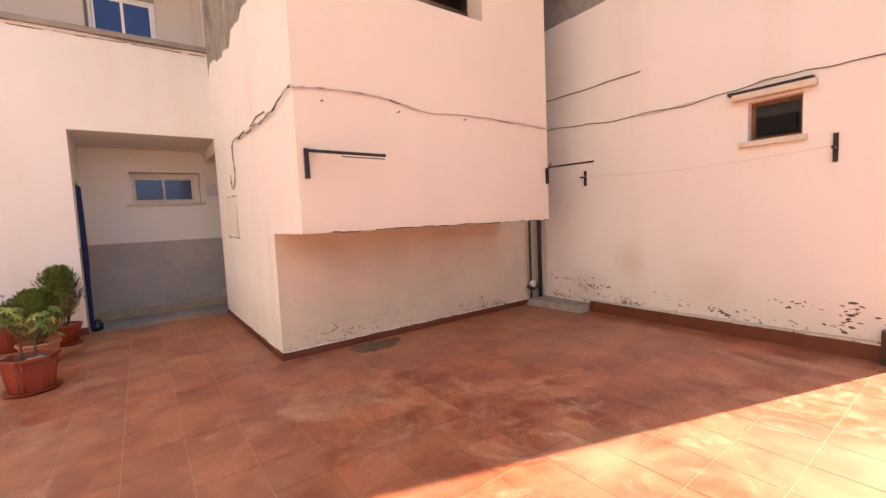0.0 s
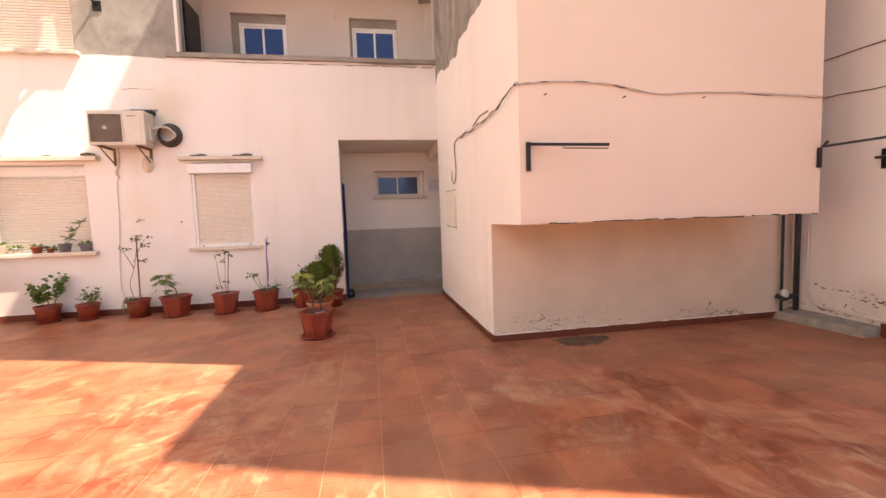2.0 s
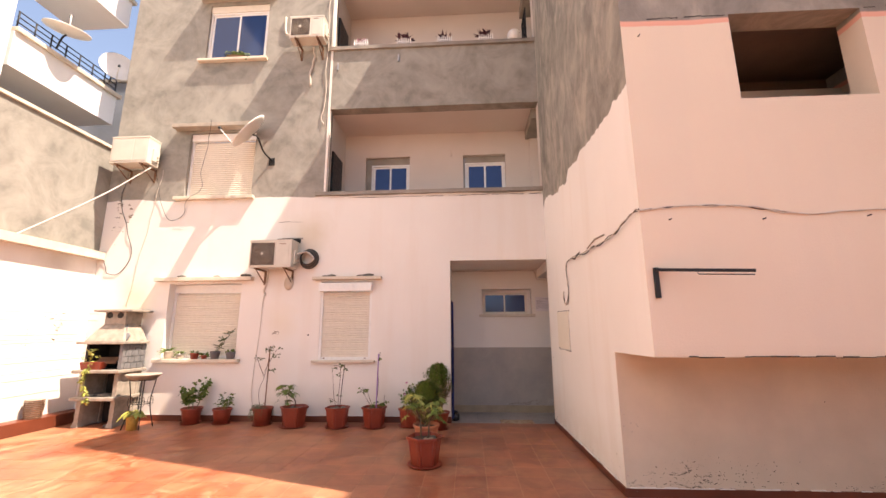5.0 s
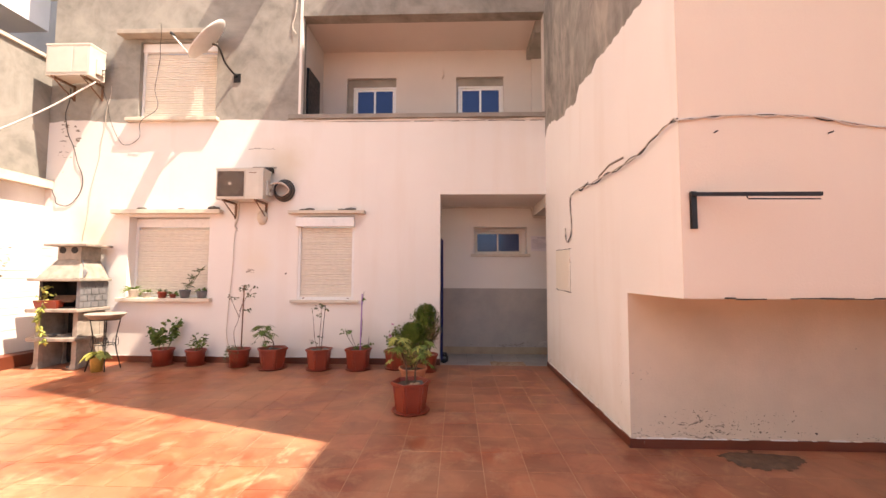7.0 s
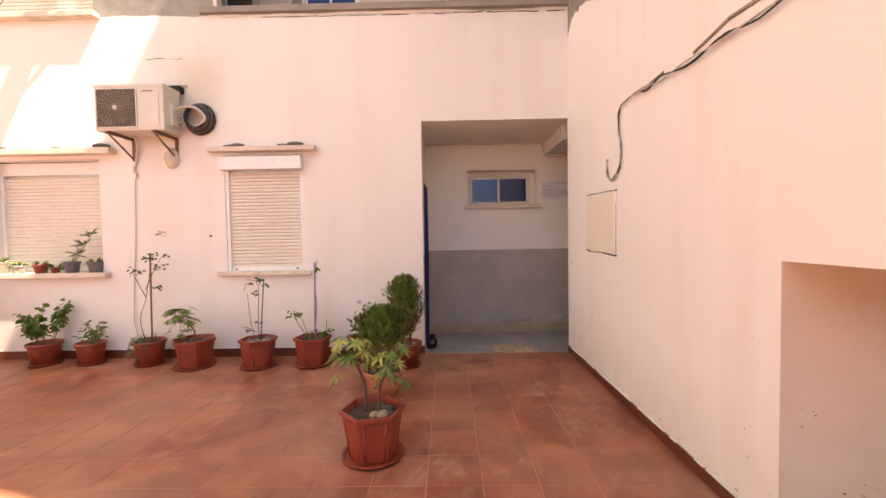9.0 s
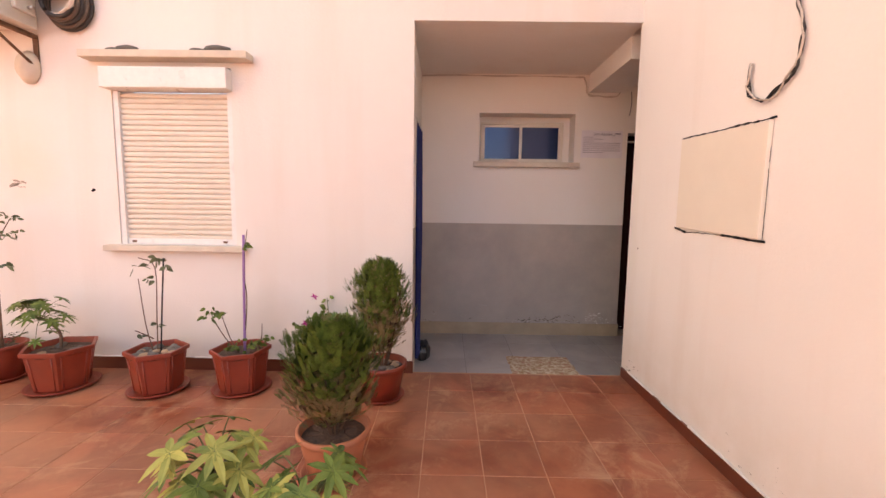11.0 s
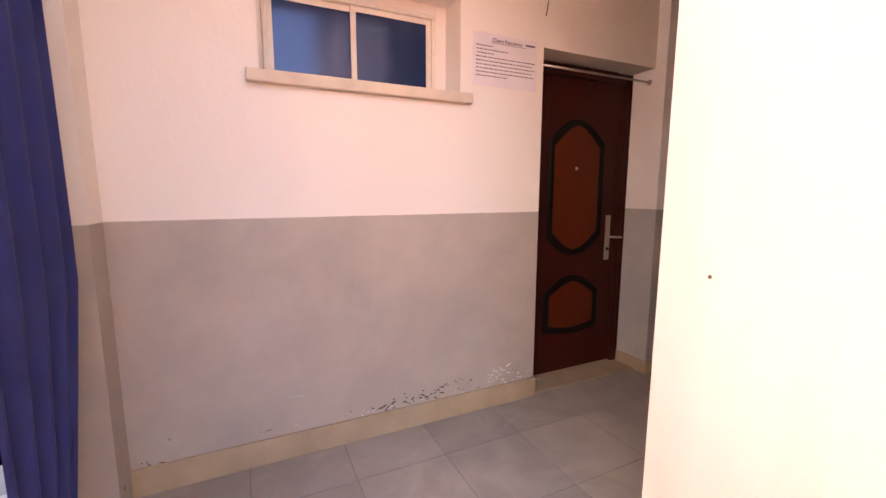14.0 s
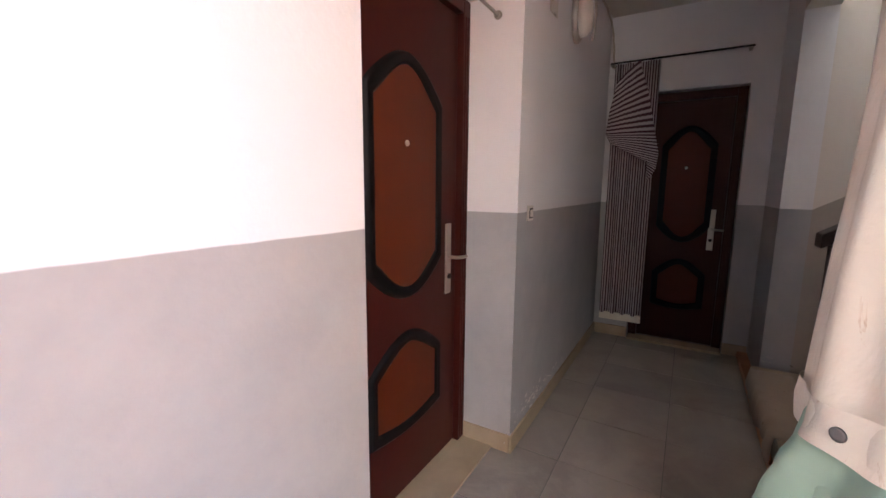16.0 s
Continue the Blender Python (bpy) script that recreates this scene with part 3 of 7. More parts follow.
boxed("ceiling_corridor", BX + 0.25, 6.0, 7.5, F + 0.25, 2.902, 3.02, M["white"], kind="structure")
boxed("beam", 1.155, 1.53, F + 0.25, LOBBY_Y, 2.71, 2.90, M["white"], kind="structure")
# Door side and corridor walls take the copy with daylight painted in.
walling("wall_door_side", "x", 2.64, 2.82, (8.93, 9.5), (LOBBY_Z, 2.902), [], M["lobby_lit"])
walling("wall_corridor_north", "y", 8.93, 9.13, (2.82, 4.9), (LOBBY_Z, 2.902), [], M["lobby_lit"])
boxed("wall_over_door", 1.612, 2.64, LOBBY_Y, 9.22, 2.28, 2.902, M["white"], kind="structure")
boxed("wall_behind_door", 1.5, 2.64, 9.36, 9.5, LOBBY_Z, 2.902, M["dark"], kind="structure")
boxed("wall_door_west", 1.50, 1.612, LOBBY_Y + 0.28, 9.36, LOBBY_Z, 2.902, M["lobby"], kind="structure")
walling("wall_corridor_end", "x", 4.9, 5.1, (7.5, 9.13), (LOBBY_Z, 2.902), [(7.85, 8.62, LOBBY_Z, 2.22)], M["lobby_lit"])
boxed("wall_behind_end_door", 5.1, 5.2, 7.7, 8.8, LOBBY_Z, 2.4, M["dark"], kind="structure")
walling("wall_corridor_south", "y", 7.5, 7.67, (4.25, 4.9), (LOBBY_Z, 2.902), [], M["lobby_lit"])
walling("wall_corridor_south_west", "y", 7.5, 7.69, (1.401, 2.75), (LOBBY_Z, 2.902), [], M["lobby"])
boxed("wall_over_stair", 2.75, 4.249, 7.5, 7.67, 2.5, 2.902, M["lobby"], kind="structure")
walling("wall_stair_east", "x", 4.25, 4.45, (4.73, 7.5), (LOBBY_Z, 4.3), [], M["stair_wall"])
walling("wall_stair_west", "x", 2.75, 2.85, (4.73, 7.5), (LOBBY_Z, 4.3), [], M["stair_wall"])
boxed("ceiling_stair", 2.75, 4.45, 4.73, 7.5, 4.3, 4.4, M["white"], kind="structure")
walling("wall_stair_south", "y", 4.65, 4.73, (2.75, 4.45), (LOBBY_Z, 4.3), [], M["white"])
floor_fill = boxed("floor_stairwell", 1.4, 6.0, 4.73, F + 0.02, -0.3, LOBBY_Z - 0.003, M["grout_in"], kind="structure")

# upper loggias
for z0, z1 in ((4.05, 6.15), (7.3, 9.35), (10.7, 12.6)):
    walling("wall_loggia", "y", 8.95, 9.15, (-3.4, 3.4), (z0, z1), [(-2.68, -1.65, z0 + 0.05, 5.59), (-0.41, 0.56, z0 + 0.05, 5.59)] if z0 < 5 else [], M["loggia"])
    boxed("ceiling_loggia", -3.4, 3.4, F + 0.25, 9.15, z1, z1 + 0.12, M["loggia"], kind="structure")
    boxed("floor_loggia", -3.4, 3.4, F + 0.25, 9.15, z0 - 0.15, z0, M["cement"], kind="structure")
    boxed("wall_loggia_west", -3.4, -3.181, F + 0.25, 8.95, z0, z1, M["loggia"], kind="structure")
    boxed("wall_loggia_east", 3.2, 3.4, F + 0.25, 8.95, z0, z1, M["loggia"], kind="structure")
    boxed("beam_loggia", BX - 0.12, BX + 0.2, F + 0.26, 8.94, z1 - 0.22, z1 - 0.004, M["cement"], kind="structure")
boxed("ledge_first_floor", -3.36, BX - 0.004, F - 0.05, F + 0.2, 4.252, 4.325, M["cement"], kind="structure")
boxed("ledge_second_floor", -3.22, BX - 0.004, F - 0.05, F + 0.2, 7.522, 7.60, M["cement"], kind="structure")
boxed("trim_loggia_west", -3.20, -3.155, F - 0.012, F + 0.1, 4.33, 9.3, M["white"], kind="structure")
boxed("trim_west_wall", WX, WX + 0.16, -8, F - 0.01, 3.02, 3.17, M["ledge"], kind="structure")
boxed("trim_west_wall_top", WX - 0.30, WX + 0.04, -8, F + 0.2, 5.362, 5.42, M["ledge"], kind="structure")
kerb = boxed("kerb", WX, WX + 0.27, -7.98, F - 0.02, 0, 0.20, M["skirt"], kind="structure", bevel=0.012)

# skirtings
sk = [("baseboard_north", WX + 0.28, -0.672, F - 0.016, F - 0.002, 0, 0.105), ("baseboard_block", BX - 0.016, BX - 0.002, 4.466, F + 0.002, 0, 0.08),
      ("baseboard_front", BX - 0.014, EX - 0.02, 4.464, 4.478, 0, 0.08), ("baseboard_east", EX - 0.016, EX - 0.002, 0.42, 3.50, 0, 0.145)]
for n, a, b, c, d, e, f in sk:
    base = boxed(n, a, b, c, d, e, f, M["skirt"], kind="structure")
    if n == "baseboard_block":
        splay(base)
    # a crust of paint left along the top edge
    bm = bmesh.new()
    u0, u1 = (a, b) if b - a > d - c else (c, d)
    u = u0 + 0.05
    while u < u1 - 0.15:
        w = random.uniform(0.03, 0.14)
        if random.random() < 0.75:
            h = random.uniform(0.003, 0.012)
            if b - a > d - c:
                cuboid(bm, u, u + w, c - 0.002, d, f + 0.0005, f + h)
            else:
                cuboid(bm, a if n != "baseboard_east" else a - 0.002, b, u, u + w, f + 0.0005, f + h)
        u += w
    crust = part("trim_paint_crust", bm, M["white"], kind="structure")
    if n == "baseboard_block":
        splay(crust)
for n, a, b, c, d in (("baseboard_lobby_north", -0.70, 1.612, 9.006, 9.018), ("baseboard_corridor", 2.628, 4.9, 8.916, 8.928), ("baseboard_recess", 2.626, 2.638, 8.93, 9.24),
                      ("baseboard_lobby_end", 1.613, 1.625, 9.006, 9.22), ("baseboard_end", 4.886, 4.898, 8.62, 8.915), ("baseboard_end_south", 4.886, 4.898, 7.675, 7.85)):
    boxed(n, a, b, c, d, LOBBY_Z, LOBBY_Z + 0.14 if "lobby" in n else LOBBY_Z + 0.10, M["skirt_in"], kind="structure", bevel=0.003)
boxed("threshold_door_side", 1.627, 2.625, 9.03, 9.26, LOBBY_Z - 0.004, LOBBY_Z + 0.012, M["skirt_in"], kind="structure")
boxed("threshold_corridor_end", 4.84, 4.98, 7.86, 8.61, LOBBY_Z - 0.004, LOBBY_Z + 0.02, M["skirt_in"], kind="structure")

# neighbouring house beyond the west wall
house = thing("house", "white rendered house with projecting balconies under a blue sky", "house", (-8.6, 6.1, 0))
boxed("wall", -4.5, 0, -14, 0, 0, 13, M["neighbour"], house)
boxed("door", -1.0, -0.25, 0.002, 0.05, 6.0, 8.1, M["rust"], house, "brown balcony door", 0.01)
for z in (6.2, 8.8):
    balcony = part("balcony", bmesh.new(), M["neighbour"], house)
    bm = bmesh.new()
    cuboid(bm, -1.4, 0, 0.06, 2.30, z + 0.16, z + 0.30)
    part("slab", bm, M["neighbour"], balcony)
    boxed("parapet", -0.12, 0, 0.06, 2.30, z + 0.301, z + 0.86, M["neighbour"], balcony)
    boxed("side_parapet", -1.4, -0.121, 2.18, 2.30, z + 0.301, z + 0.86, M["neighbour"], balcony)
    boxed("coping", -0.2, 0.06, 0.06, 2.38, z + 0.86, z + 0.95, M["ledge"], balcony, "cream coping", 0.01)
    bm = bmesh.new()
    for h in (0.14, 0.25, 0.36):
        tube(bm, [(-0.06, 0.1, z + 0.95 + h), (-0.06, 2.3, z + 0.95 + h)], 0.012, 6)
    for i in range(8):
        tube(bm, [(-0.06, 0.12 + i * 0.31, z + 0.94), (-0.06, 0.12 + i * 0.31, z + 1.31)], 0.014, 6)
    part("railing", bm, M["black"], balcony, "thin black metal railing")
backing = thing("apartment_block", "blue-grey rendered wall of a building further off", "building", (-12, 9.6, 0))
boxed("wall", 0, 3.9, 0, 1.5, 0, 8.3, M["bluegrey"], backing)
boxed("coping", -0.05, 3.95, -0.05, 1.5, 8.3, 8.4, M["cement"], backing)


# ---- windows ----
def ledge(name, x0, x1, y0, y1, z0, z1, label, parent, mat="ledge"):
    bm = bmesh.new()
    cuboid(bm, x0, x1, y0, y1, z0, z1)
    return part(name, bm, M[mat], parent, label, 0.008)


def shutter(x0, x1, z0, z1, y, box=True, pitch=0.043, box_y=0.0):
    """A roller shutter in its guides: part of a window thing at the world origin."""
    w = thing("window", "closed cream roller shutter in a rendered opening with a projecting sill", "window", group="shuttered windows")
    bm = bmesh.new()
    n = int((z1 - z0) / pitch)
    prof = []
    for i in range(n):
        z = z0 + i * pitch
        prof += [(y + 0.016, z), (y + 0.003, z + 0.005), (y, z + pitch * 0.5), (y + 0.003, z + pitch - 0.009), (y + 0.018, z + pitch - 0.005)]
    rings = [[(x, py, pz) for py, pz in prof] for x in (x0 + 0.03, x1 - 0.03)]
    rows = [[bm.verts.new(p) for p in r] for r in rings]
    for i in range(len(prof) - 1):
        bm.faces.new((rows[0][i], rows[1][i], rows[1][i + 1], rows[0][i + 1]))
    part("slats", bm, M["slat"], w)
    for a, b in ((x0, x0 + 0.045), (x1 - 0.045, x1)):
        boxed("guide", a + 0.001, b - 0.001, y - 0.02, y + 0.04, z0 + 0.001, z1, M["frame_white"], w, bevel=0.004)
    boxed("bottom_rail", x0 + 0.045, x1 - 0.045, y - 0.008, y + 0.02, z0 + 0.001, z0 + 0.05, M["frame_white"], w, bevel=0.004)
    for a in (x0 + 0.09, x1 - 0.12):
        boxed("stop", a, a + 0.03, y - 0.02, y - 0.008, z0 + 0.018, z0 + 0.035, M["rust"], w)
    if box:
        boxed("shutter_box", x0 - 0.02, x1 + 0.01, box_y, y + 0.04, z1, z1 + 0.16, M["frame_white"], w, "white painted shutter box", 0.008)
    boxed("backing", x0 + 0.002, x1 - 0.002, y + 0.045, y + 0.055, z0, z1, M["frame"], w)
    return w


w1 = shutter(-6.17, -4.72, 1.10, 2.35, F + 0.19, True, 0.045, F + 0.17)
ledge("sill", -6.28, -4.62, F - 0.10, F + 0.18, 1.035, 1.098, "cream stone sill", w1)
ledge("lintel", -6.42, -4.48, F - 0.13, F - 0.002, 2.56, 2.635, "cream ledge with broken edges", w1)
w2 = shutter(-3.14, -2.16, 1.08, 2.335, F + 0.03, True, 0.043, F - 0.10)
ledge("sill", -3.24, -2.07, F - 0.075, F + 0.02, 1.03, 1.078, "cream stone sill", w2)
ledge("lintel", -3.29, -1.97, F - 0.13, F - 0.002, 2.555, 2.612, "cream ledge with broken edges", w2)
w3 = shutter(-6.12, -4.70, 4.29, 5.55, F + 0.10, True, 0.045, F + 0.06)
ledge("sill", -6.28, -4.62, F - 0.10, F + 0.09, 4.225, 4.288, "cream stone sill", w3)
ledge("lintel", -6.42, -4.70, F - 0.20, F - 0.002, 5.76, 5.84, "bare cement ledge over the shutter", w3, "ledge_grey")


def sliding(name_label, x0, x1, z0, z1, y, frame_mat, box=False, t=0.045, s=0.04):
    w = thing("window", name_label, "window")
    zt = z1 - (0.16 if box else 0)
    for a in ((x0, x1, z0, z0 + t), (x0, x1, zt - t, zt), (x0, x0 + t, z0 + t, zt - t), (x1 - t, x1, z0 + t, zt - t)):
        boxed("frame", a[0] + 0.001, a[1] - 0.001, y - 0.03, y + 0.04, a[2] + 0.001, a[3] - 0.001, frame_mat, w, bevel=0.004)
    mid = (x0 + x1) / 2
    for k, (a, b) in enumerate(((x0 + t, mid + 0.025), (mid - 0.025, x1 - t))):
        yy = y + 0.0 - 0.018 * k
        bm = bmesh.new()
        for q in ((a, b, z0 + t, z0 + t + s), (a, b, zt - t - s, zt - t), (a, a + s, z0 + t + s, zt - t - s), (b - s, b, z0 + t + s, zt - t - s)):
            cuboid(bm, q[0], q[1], yy, yy + 0.016, q[2], q[3])
        leaf = part("sash", bm, frame_mat, w)
        boxed("pane", a + s, b - s, yy + 0.005, yy + 0.010, z0 + t + s, zt - t - s, M["glass"], leaf, "blue reflective pane")
    if box:
        boxed("shutter_box", x0, x1, y - 0.05, y + 0.06, zt, z1, M["slat"], w, "cream roller shutter box", 0.006)
    boxed("backing", x0 + 0.01, x1 - 0.01, y + 0.05, y + 0.06, z0 + 0.01, z1 - 0.01, M["dark"], w)
    return w


w4 = sliding("white sliding window with dark blue panes above a planted sill", -6.02, -4.66, 7.43, 8.82, F + 0.08, M["frame_white"], True)
ledge("sill", -6.14, -4.60, F - 0.10, F + 0.04, 7.37, 7.428, "cream stone sill", w4)
ledge("lintel", -6.22, -4.52, F - 0.26, F - 0.002, 8.90, 8.97, "concrete ledge over the window", w4, "ledge_grey")
for x0, x1 in ((-2.56, -1.65), (-0.37, 0.56)):
    w = sliding("white sliding window with blue panes at the back of the balcony", x0 + 0.002, x1 - 0.002, 4.10, 5.43, 9.06, M["frame_white"])
    boxed("head", x0 + 0.002, x1 - 0.002, 9.03, 9.1, 5.432, 5.588, M["cement"], w)
    boxed("side_fill", (-2.678 if x0 < -2 else -0.408), x0, 9.03, 9.1, 4.102, 5.588, M["cement"], w)
lw = sliding("small cream sliding window with blue panes in a deep rendered opening", -0.02, 0.945, 1.95, 2.42, 9.24, M["frame"], t=0.024, s=0.03)
boxed("side_fill", 0.947, 1.018, 9.215, 9.29, 1.947, 2.478, M["white"], lw)
boxed("side_fill", -0.048, -0.021, 9.215, 9.29, 1.947, 2.478, M["white"], lw)
boxed("head_fill", -0.020, 0.946, 9.215, 9.29, 2.422, 2.478, M["white"], lw)
ledge("sill", -0.11, 1.08, LOBBY_Y - 0.045, 9.21, 1.885, 1.944, "cream stone sill", lw)

ew = thing("window", "small dark awning window with a brown wooden frame in the side wall", "window")
for a in ((1.16, 1.60, 2.085, 2.12), (1.16, 1.60, 2.445, 2.48), (1.16, 1.195, 2.12, 2.445), (1.565, 1.60, 2.12, 2.445)):
    boxed("frame", EX + 0.10, EX + 0.15, a[0] + 0.001, a[1] - 0.001, a[2] + 0.001, a[3] - 0.001, M["wood"], ew)
boxed("pane", EX + 0.13, EX + 0.136, 1.197, 1.563, 2.122, 2.443, M["black"], ew, "dark pane")
boxed("sash", EX + 0.06, EX + 0.08, 1.22, 1.54, 2.14, 2.32, M["moulding"], ew, "open tilted sash", 0.004)
boxed("sill", EX - 0.06, EX + 0.1, 1.12, 1.67, 2.030, 2.083, M["ledge"], ew, "cream sill", 0.006)
boxed("lintel", EX - 0.10, EX - 0.002, 1.05, 1.72, 2.505, 2.57, M["ledge"], ew, "cream ledge", 0.012)
boxed("tar_strip", EX - 0.09, EX - 0.003, 1.07, 1.76, 2.571, 2.60, M["tar"], ew, "black tar strip along the ledge", 0.004)

# stones left on the ledges
for lx, lz, ly in ((-5.9, 2.635, 7.65), (-5.2, 2.635, 7.66), (-4.62, 2.635, 7.65), (-3.05, 2.612, 7.65), (-2.93, 2.612, 7.64), (-2.38, 2.612, 7.65), (-2.22, 2.612, 7.65)):
    bm = bmesh.new()
    r = random.uniform(0.03, 0.06)
    bmesh.ops.create_icosphere(bm, subdivisions=2, radius=1)
    for v in bm.verts:
        v.co = Vector((v.co.x * r * 1.9, v.co.y * r * 0.9, max(0, v.co.z * r * 0.55 + r * 0.4))) * (1 + 0.15 * noise.noise(v.co * 2 + Vector((lx, 0, 0))))
    st = part("stone", bm, M["pebble"])
    st.location = (lx, ly, lz)
    tagged(st, label="flat grey stone lying on the window ledge", category="stone", group="stones on the ledges")


# ---- doors ----
def door(at, rz, width, height, label):
    """A panelled security door; local x along it, looking towards -y; its base at the origin, the frame's left at x = 0."""
    d = thing("door", label, "door", at, rz)
    fr = part("frame", bmesh.new(), M["door"], d)
    for a in ((0, 0.07, 0, height), (width - 0.07, width, 0, height), (0.07, width - 0.07, height - 0.07, height)):
        bm = bmesh.new()
        cuboid(bm, a[0], a[1], -0.02, 0.06, a[2], a[3])
        part("casing", bm, M["door"], fr, bevel=0.006)
        if a[3] - a[2] > 1:
            for dx in (0.015, 0.035):
                boxed("bead", a[0] + dx, a[0] + dx + 0.01, -0.027, -0.02, 0.02, height - 0.08, M["door"], fr, bevel=0.002)
    leaf = boxed("leaf", 0.072, width - 0.072, 0.012, 0.055, 0.005, height - 0.072, M["door"], d, "glossy red-brown leaf", 0.003)
    cx = width / 2
    for z0, z1, hw in ((0.955, 1.925, width * 0.24), (0.33, 0.745, width * 0.24)):
        out = []
        top = 0.16 if z1 - z0 > 0.6 else 0.12
        n = 14
        for i in range(n + 1):
            s = -1 + 2 * i / n
            out.append((cx + hw * s, z1 - top * (1 - math.cos(s * math.pi / 2)) ** 0.9 * 1.0))
        bot = 0.14 if z1 - z0 > 0.6 else 0.03
        for i in range(n + 1):
            s = 1 - 2 * i / n
            out.append((cx + hw * s, z0 + bot * (1 - math.cos(s * math.pi / 2))))
        bm = bmesh.new()
        rings = []
        for off, dy in ((0.030, 0.011), (0.024, -0.003), (0.012, -0.010), (0.002, -0.004), (-0.010, -0.009), (-0.020, -0.002), (-0.026, 0.011)):
            ring = []
            cz = (z0 + z1) / 2
            for x, z in out:
                vx, vz = x - cx, z - cz
                ring.append((x + off * (1 if vx > 0 else -1) * min(1, abs(vx) / hw * 1.2), dy, z + off * (1 if vz > 0 else -1) * min(1, abs(vz) / ((z1 - z0) / 2) * 1.2)))
            rings.append(ring)
        ring_solid(bm, rings, False, False)
        part("moulding", bm, M["moulding"], leaf, "black raised moulding")
        bm = bmesh.new()
        vs = [bm.verts.new((cx + (x - cx) * 0.93, 0.009, (z0 + z1) / 2 + (z - (z0 + z1) / 2) * 0.96)) for x, z in out]
        f = bm.faces.new(vs)
        ext = bmesh.ops.extrude_face_region(bm, geom=[f])
        bmesh.ops.translate(bm, vec=(0, -0.006, 0), verts=[g for g in ext["geom"] if isinstance(g, bmesh.types.BMVert)])
        part("panel", bm, M["door_panel"], leaf, "orange-brown panel")
    hx = width - 0.158
    handle = boxed("handle", hx - 0.024, hx + 0.024, 0.0, 0.011, 0.87, 1.23, M["chrome"], d, "nickel handle on a long plate", 0.004)
    bm = bmesh.new()
    tube(bm, [(hx, 0.0, 1.06), (hx, -0.05, 1.06), (hx + 0.01, -0.055, 1.06), (hx + 0.09 * (1), -0.055, 1.055)], 0.009, 8)
    part("lever", bm, M["chrome"], handle)
    bm = bmesh.new()
    lathe(bm, [(0.014, 0), (0.014, 0.006), (0.008, 0.012)], 12, m=Matrix.Translation((hx, 0.0, 0.96)) @ Matrix.Rotation(radians(90), 4, "X"))
    part("keyhole", bm, M["black"], handle)
    bm = bmesh.new()
    lathe(bm, [(0.013, 0), (0.013, 0.006), (0.007, 0.010)], 12, m=Matrix.Translation((cx - 0.01, 0.002, 1.59)) @ Matrix.Rotation(radians(90), 4, "X"))
    part("peephole", bm, M["chrome"], leaf, "brass peephole")
    return d


door((1.622, 9.228, LOBBY_Z + 0.013), 0, 1.014, 2.31, "closed red-brown panelled door with black mouldings and a nickel handle")
door((4.98, 8.615, LOBBY_Z + 0.021), -90, 0.76, 2.24, "closed dark panelled door at the end of the corridor")


# ---- floor pieces ----
def tiles(parent, mesh_name, x0, x1, y0, y1, pitch, ox, oy, z, mat, near, thick=0.0021, clip=None):
    """Tiles on a grid: those inside near are parts, the rest one mesh."""
    gap = 0.004
    rest = bmesh.new()
    shared = {}
    count = 0
    i0, i1 = math.floor((x0 - ox) / pitch), math.ceil((x1 - ox) / pitch)
    j0, j1 = math.floor((y0 - oy) / pitch), math.ceil((y1 - oy) / pitch)
    for j in range(j1 - 1, j0 - 1, -1):
        for i in range(i0, i1):
            a, b = max(x0, ox + i * pitch + gap / 2), min(x1, ox + (i + 1) * pitch - gap / 2)
            c, d = max(y0, oy + j * pitch + gap / 2), min(y1, oy + (j + 1) * pitch - gap / 2)
            if b - a < 0.02 or d - c < 0.02 or (clip and clip((a + b) / 2, (c + d) / 2)):
                continue
            mx, my = (a + b) / 2, (c + d) / 2
            lift = random.uniform(-0.0006, 0.0006)
            if near(mx, my) and count < 300:
                key = (round(b - a, 3), round(d - c, 3))
                if key not in shared:
                    bm = bmesh.new()
                    w, h = (b - a) / 2, (d - c) / 2
                    low = [bm.verts.new((sx * w, sy * h, -thick)) for sx, sy in ((-1, -1), (1, -1), (1, 1), (-1, 1))]
                    mid = [bm.verts.new((sx * w, sy * h, -0.0015)) for sx, sy in ((-1, -1), (1, -1), (1, 1), (-1, 1))]
                    top = [bm.verts.new((sx * (w - 0.0015), sy * (h - 0.0015), 0)) for sx, sy in ((-1, -1), (1, -1), (1, 1), (-1, 1))]
                    for p, q in ((low, mid), (mid, top)):
                        for k in range(4):
                            bm.faces.new((p[k], p[(k + 1) % 4], q[(k + 1) % 4], q[k]))
                    bm.faces.new(top)
                    shared[key] = finish(bm, "tile", mat)
                t = new("tile", shared[key])
                t.parent = parent
                t.location = (mx, my, z + lift)
                count += 1
            else:
                cuboid(rest, a, b, c, d, z - thick, z + lift)
    if rest.verts:
        part(mesh_name, rest, mat, kind="stuff")
    else:
        rest.free()

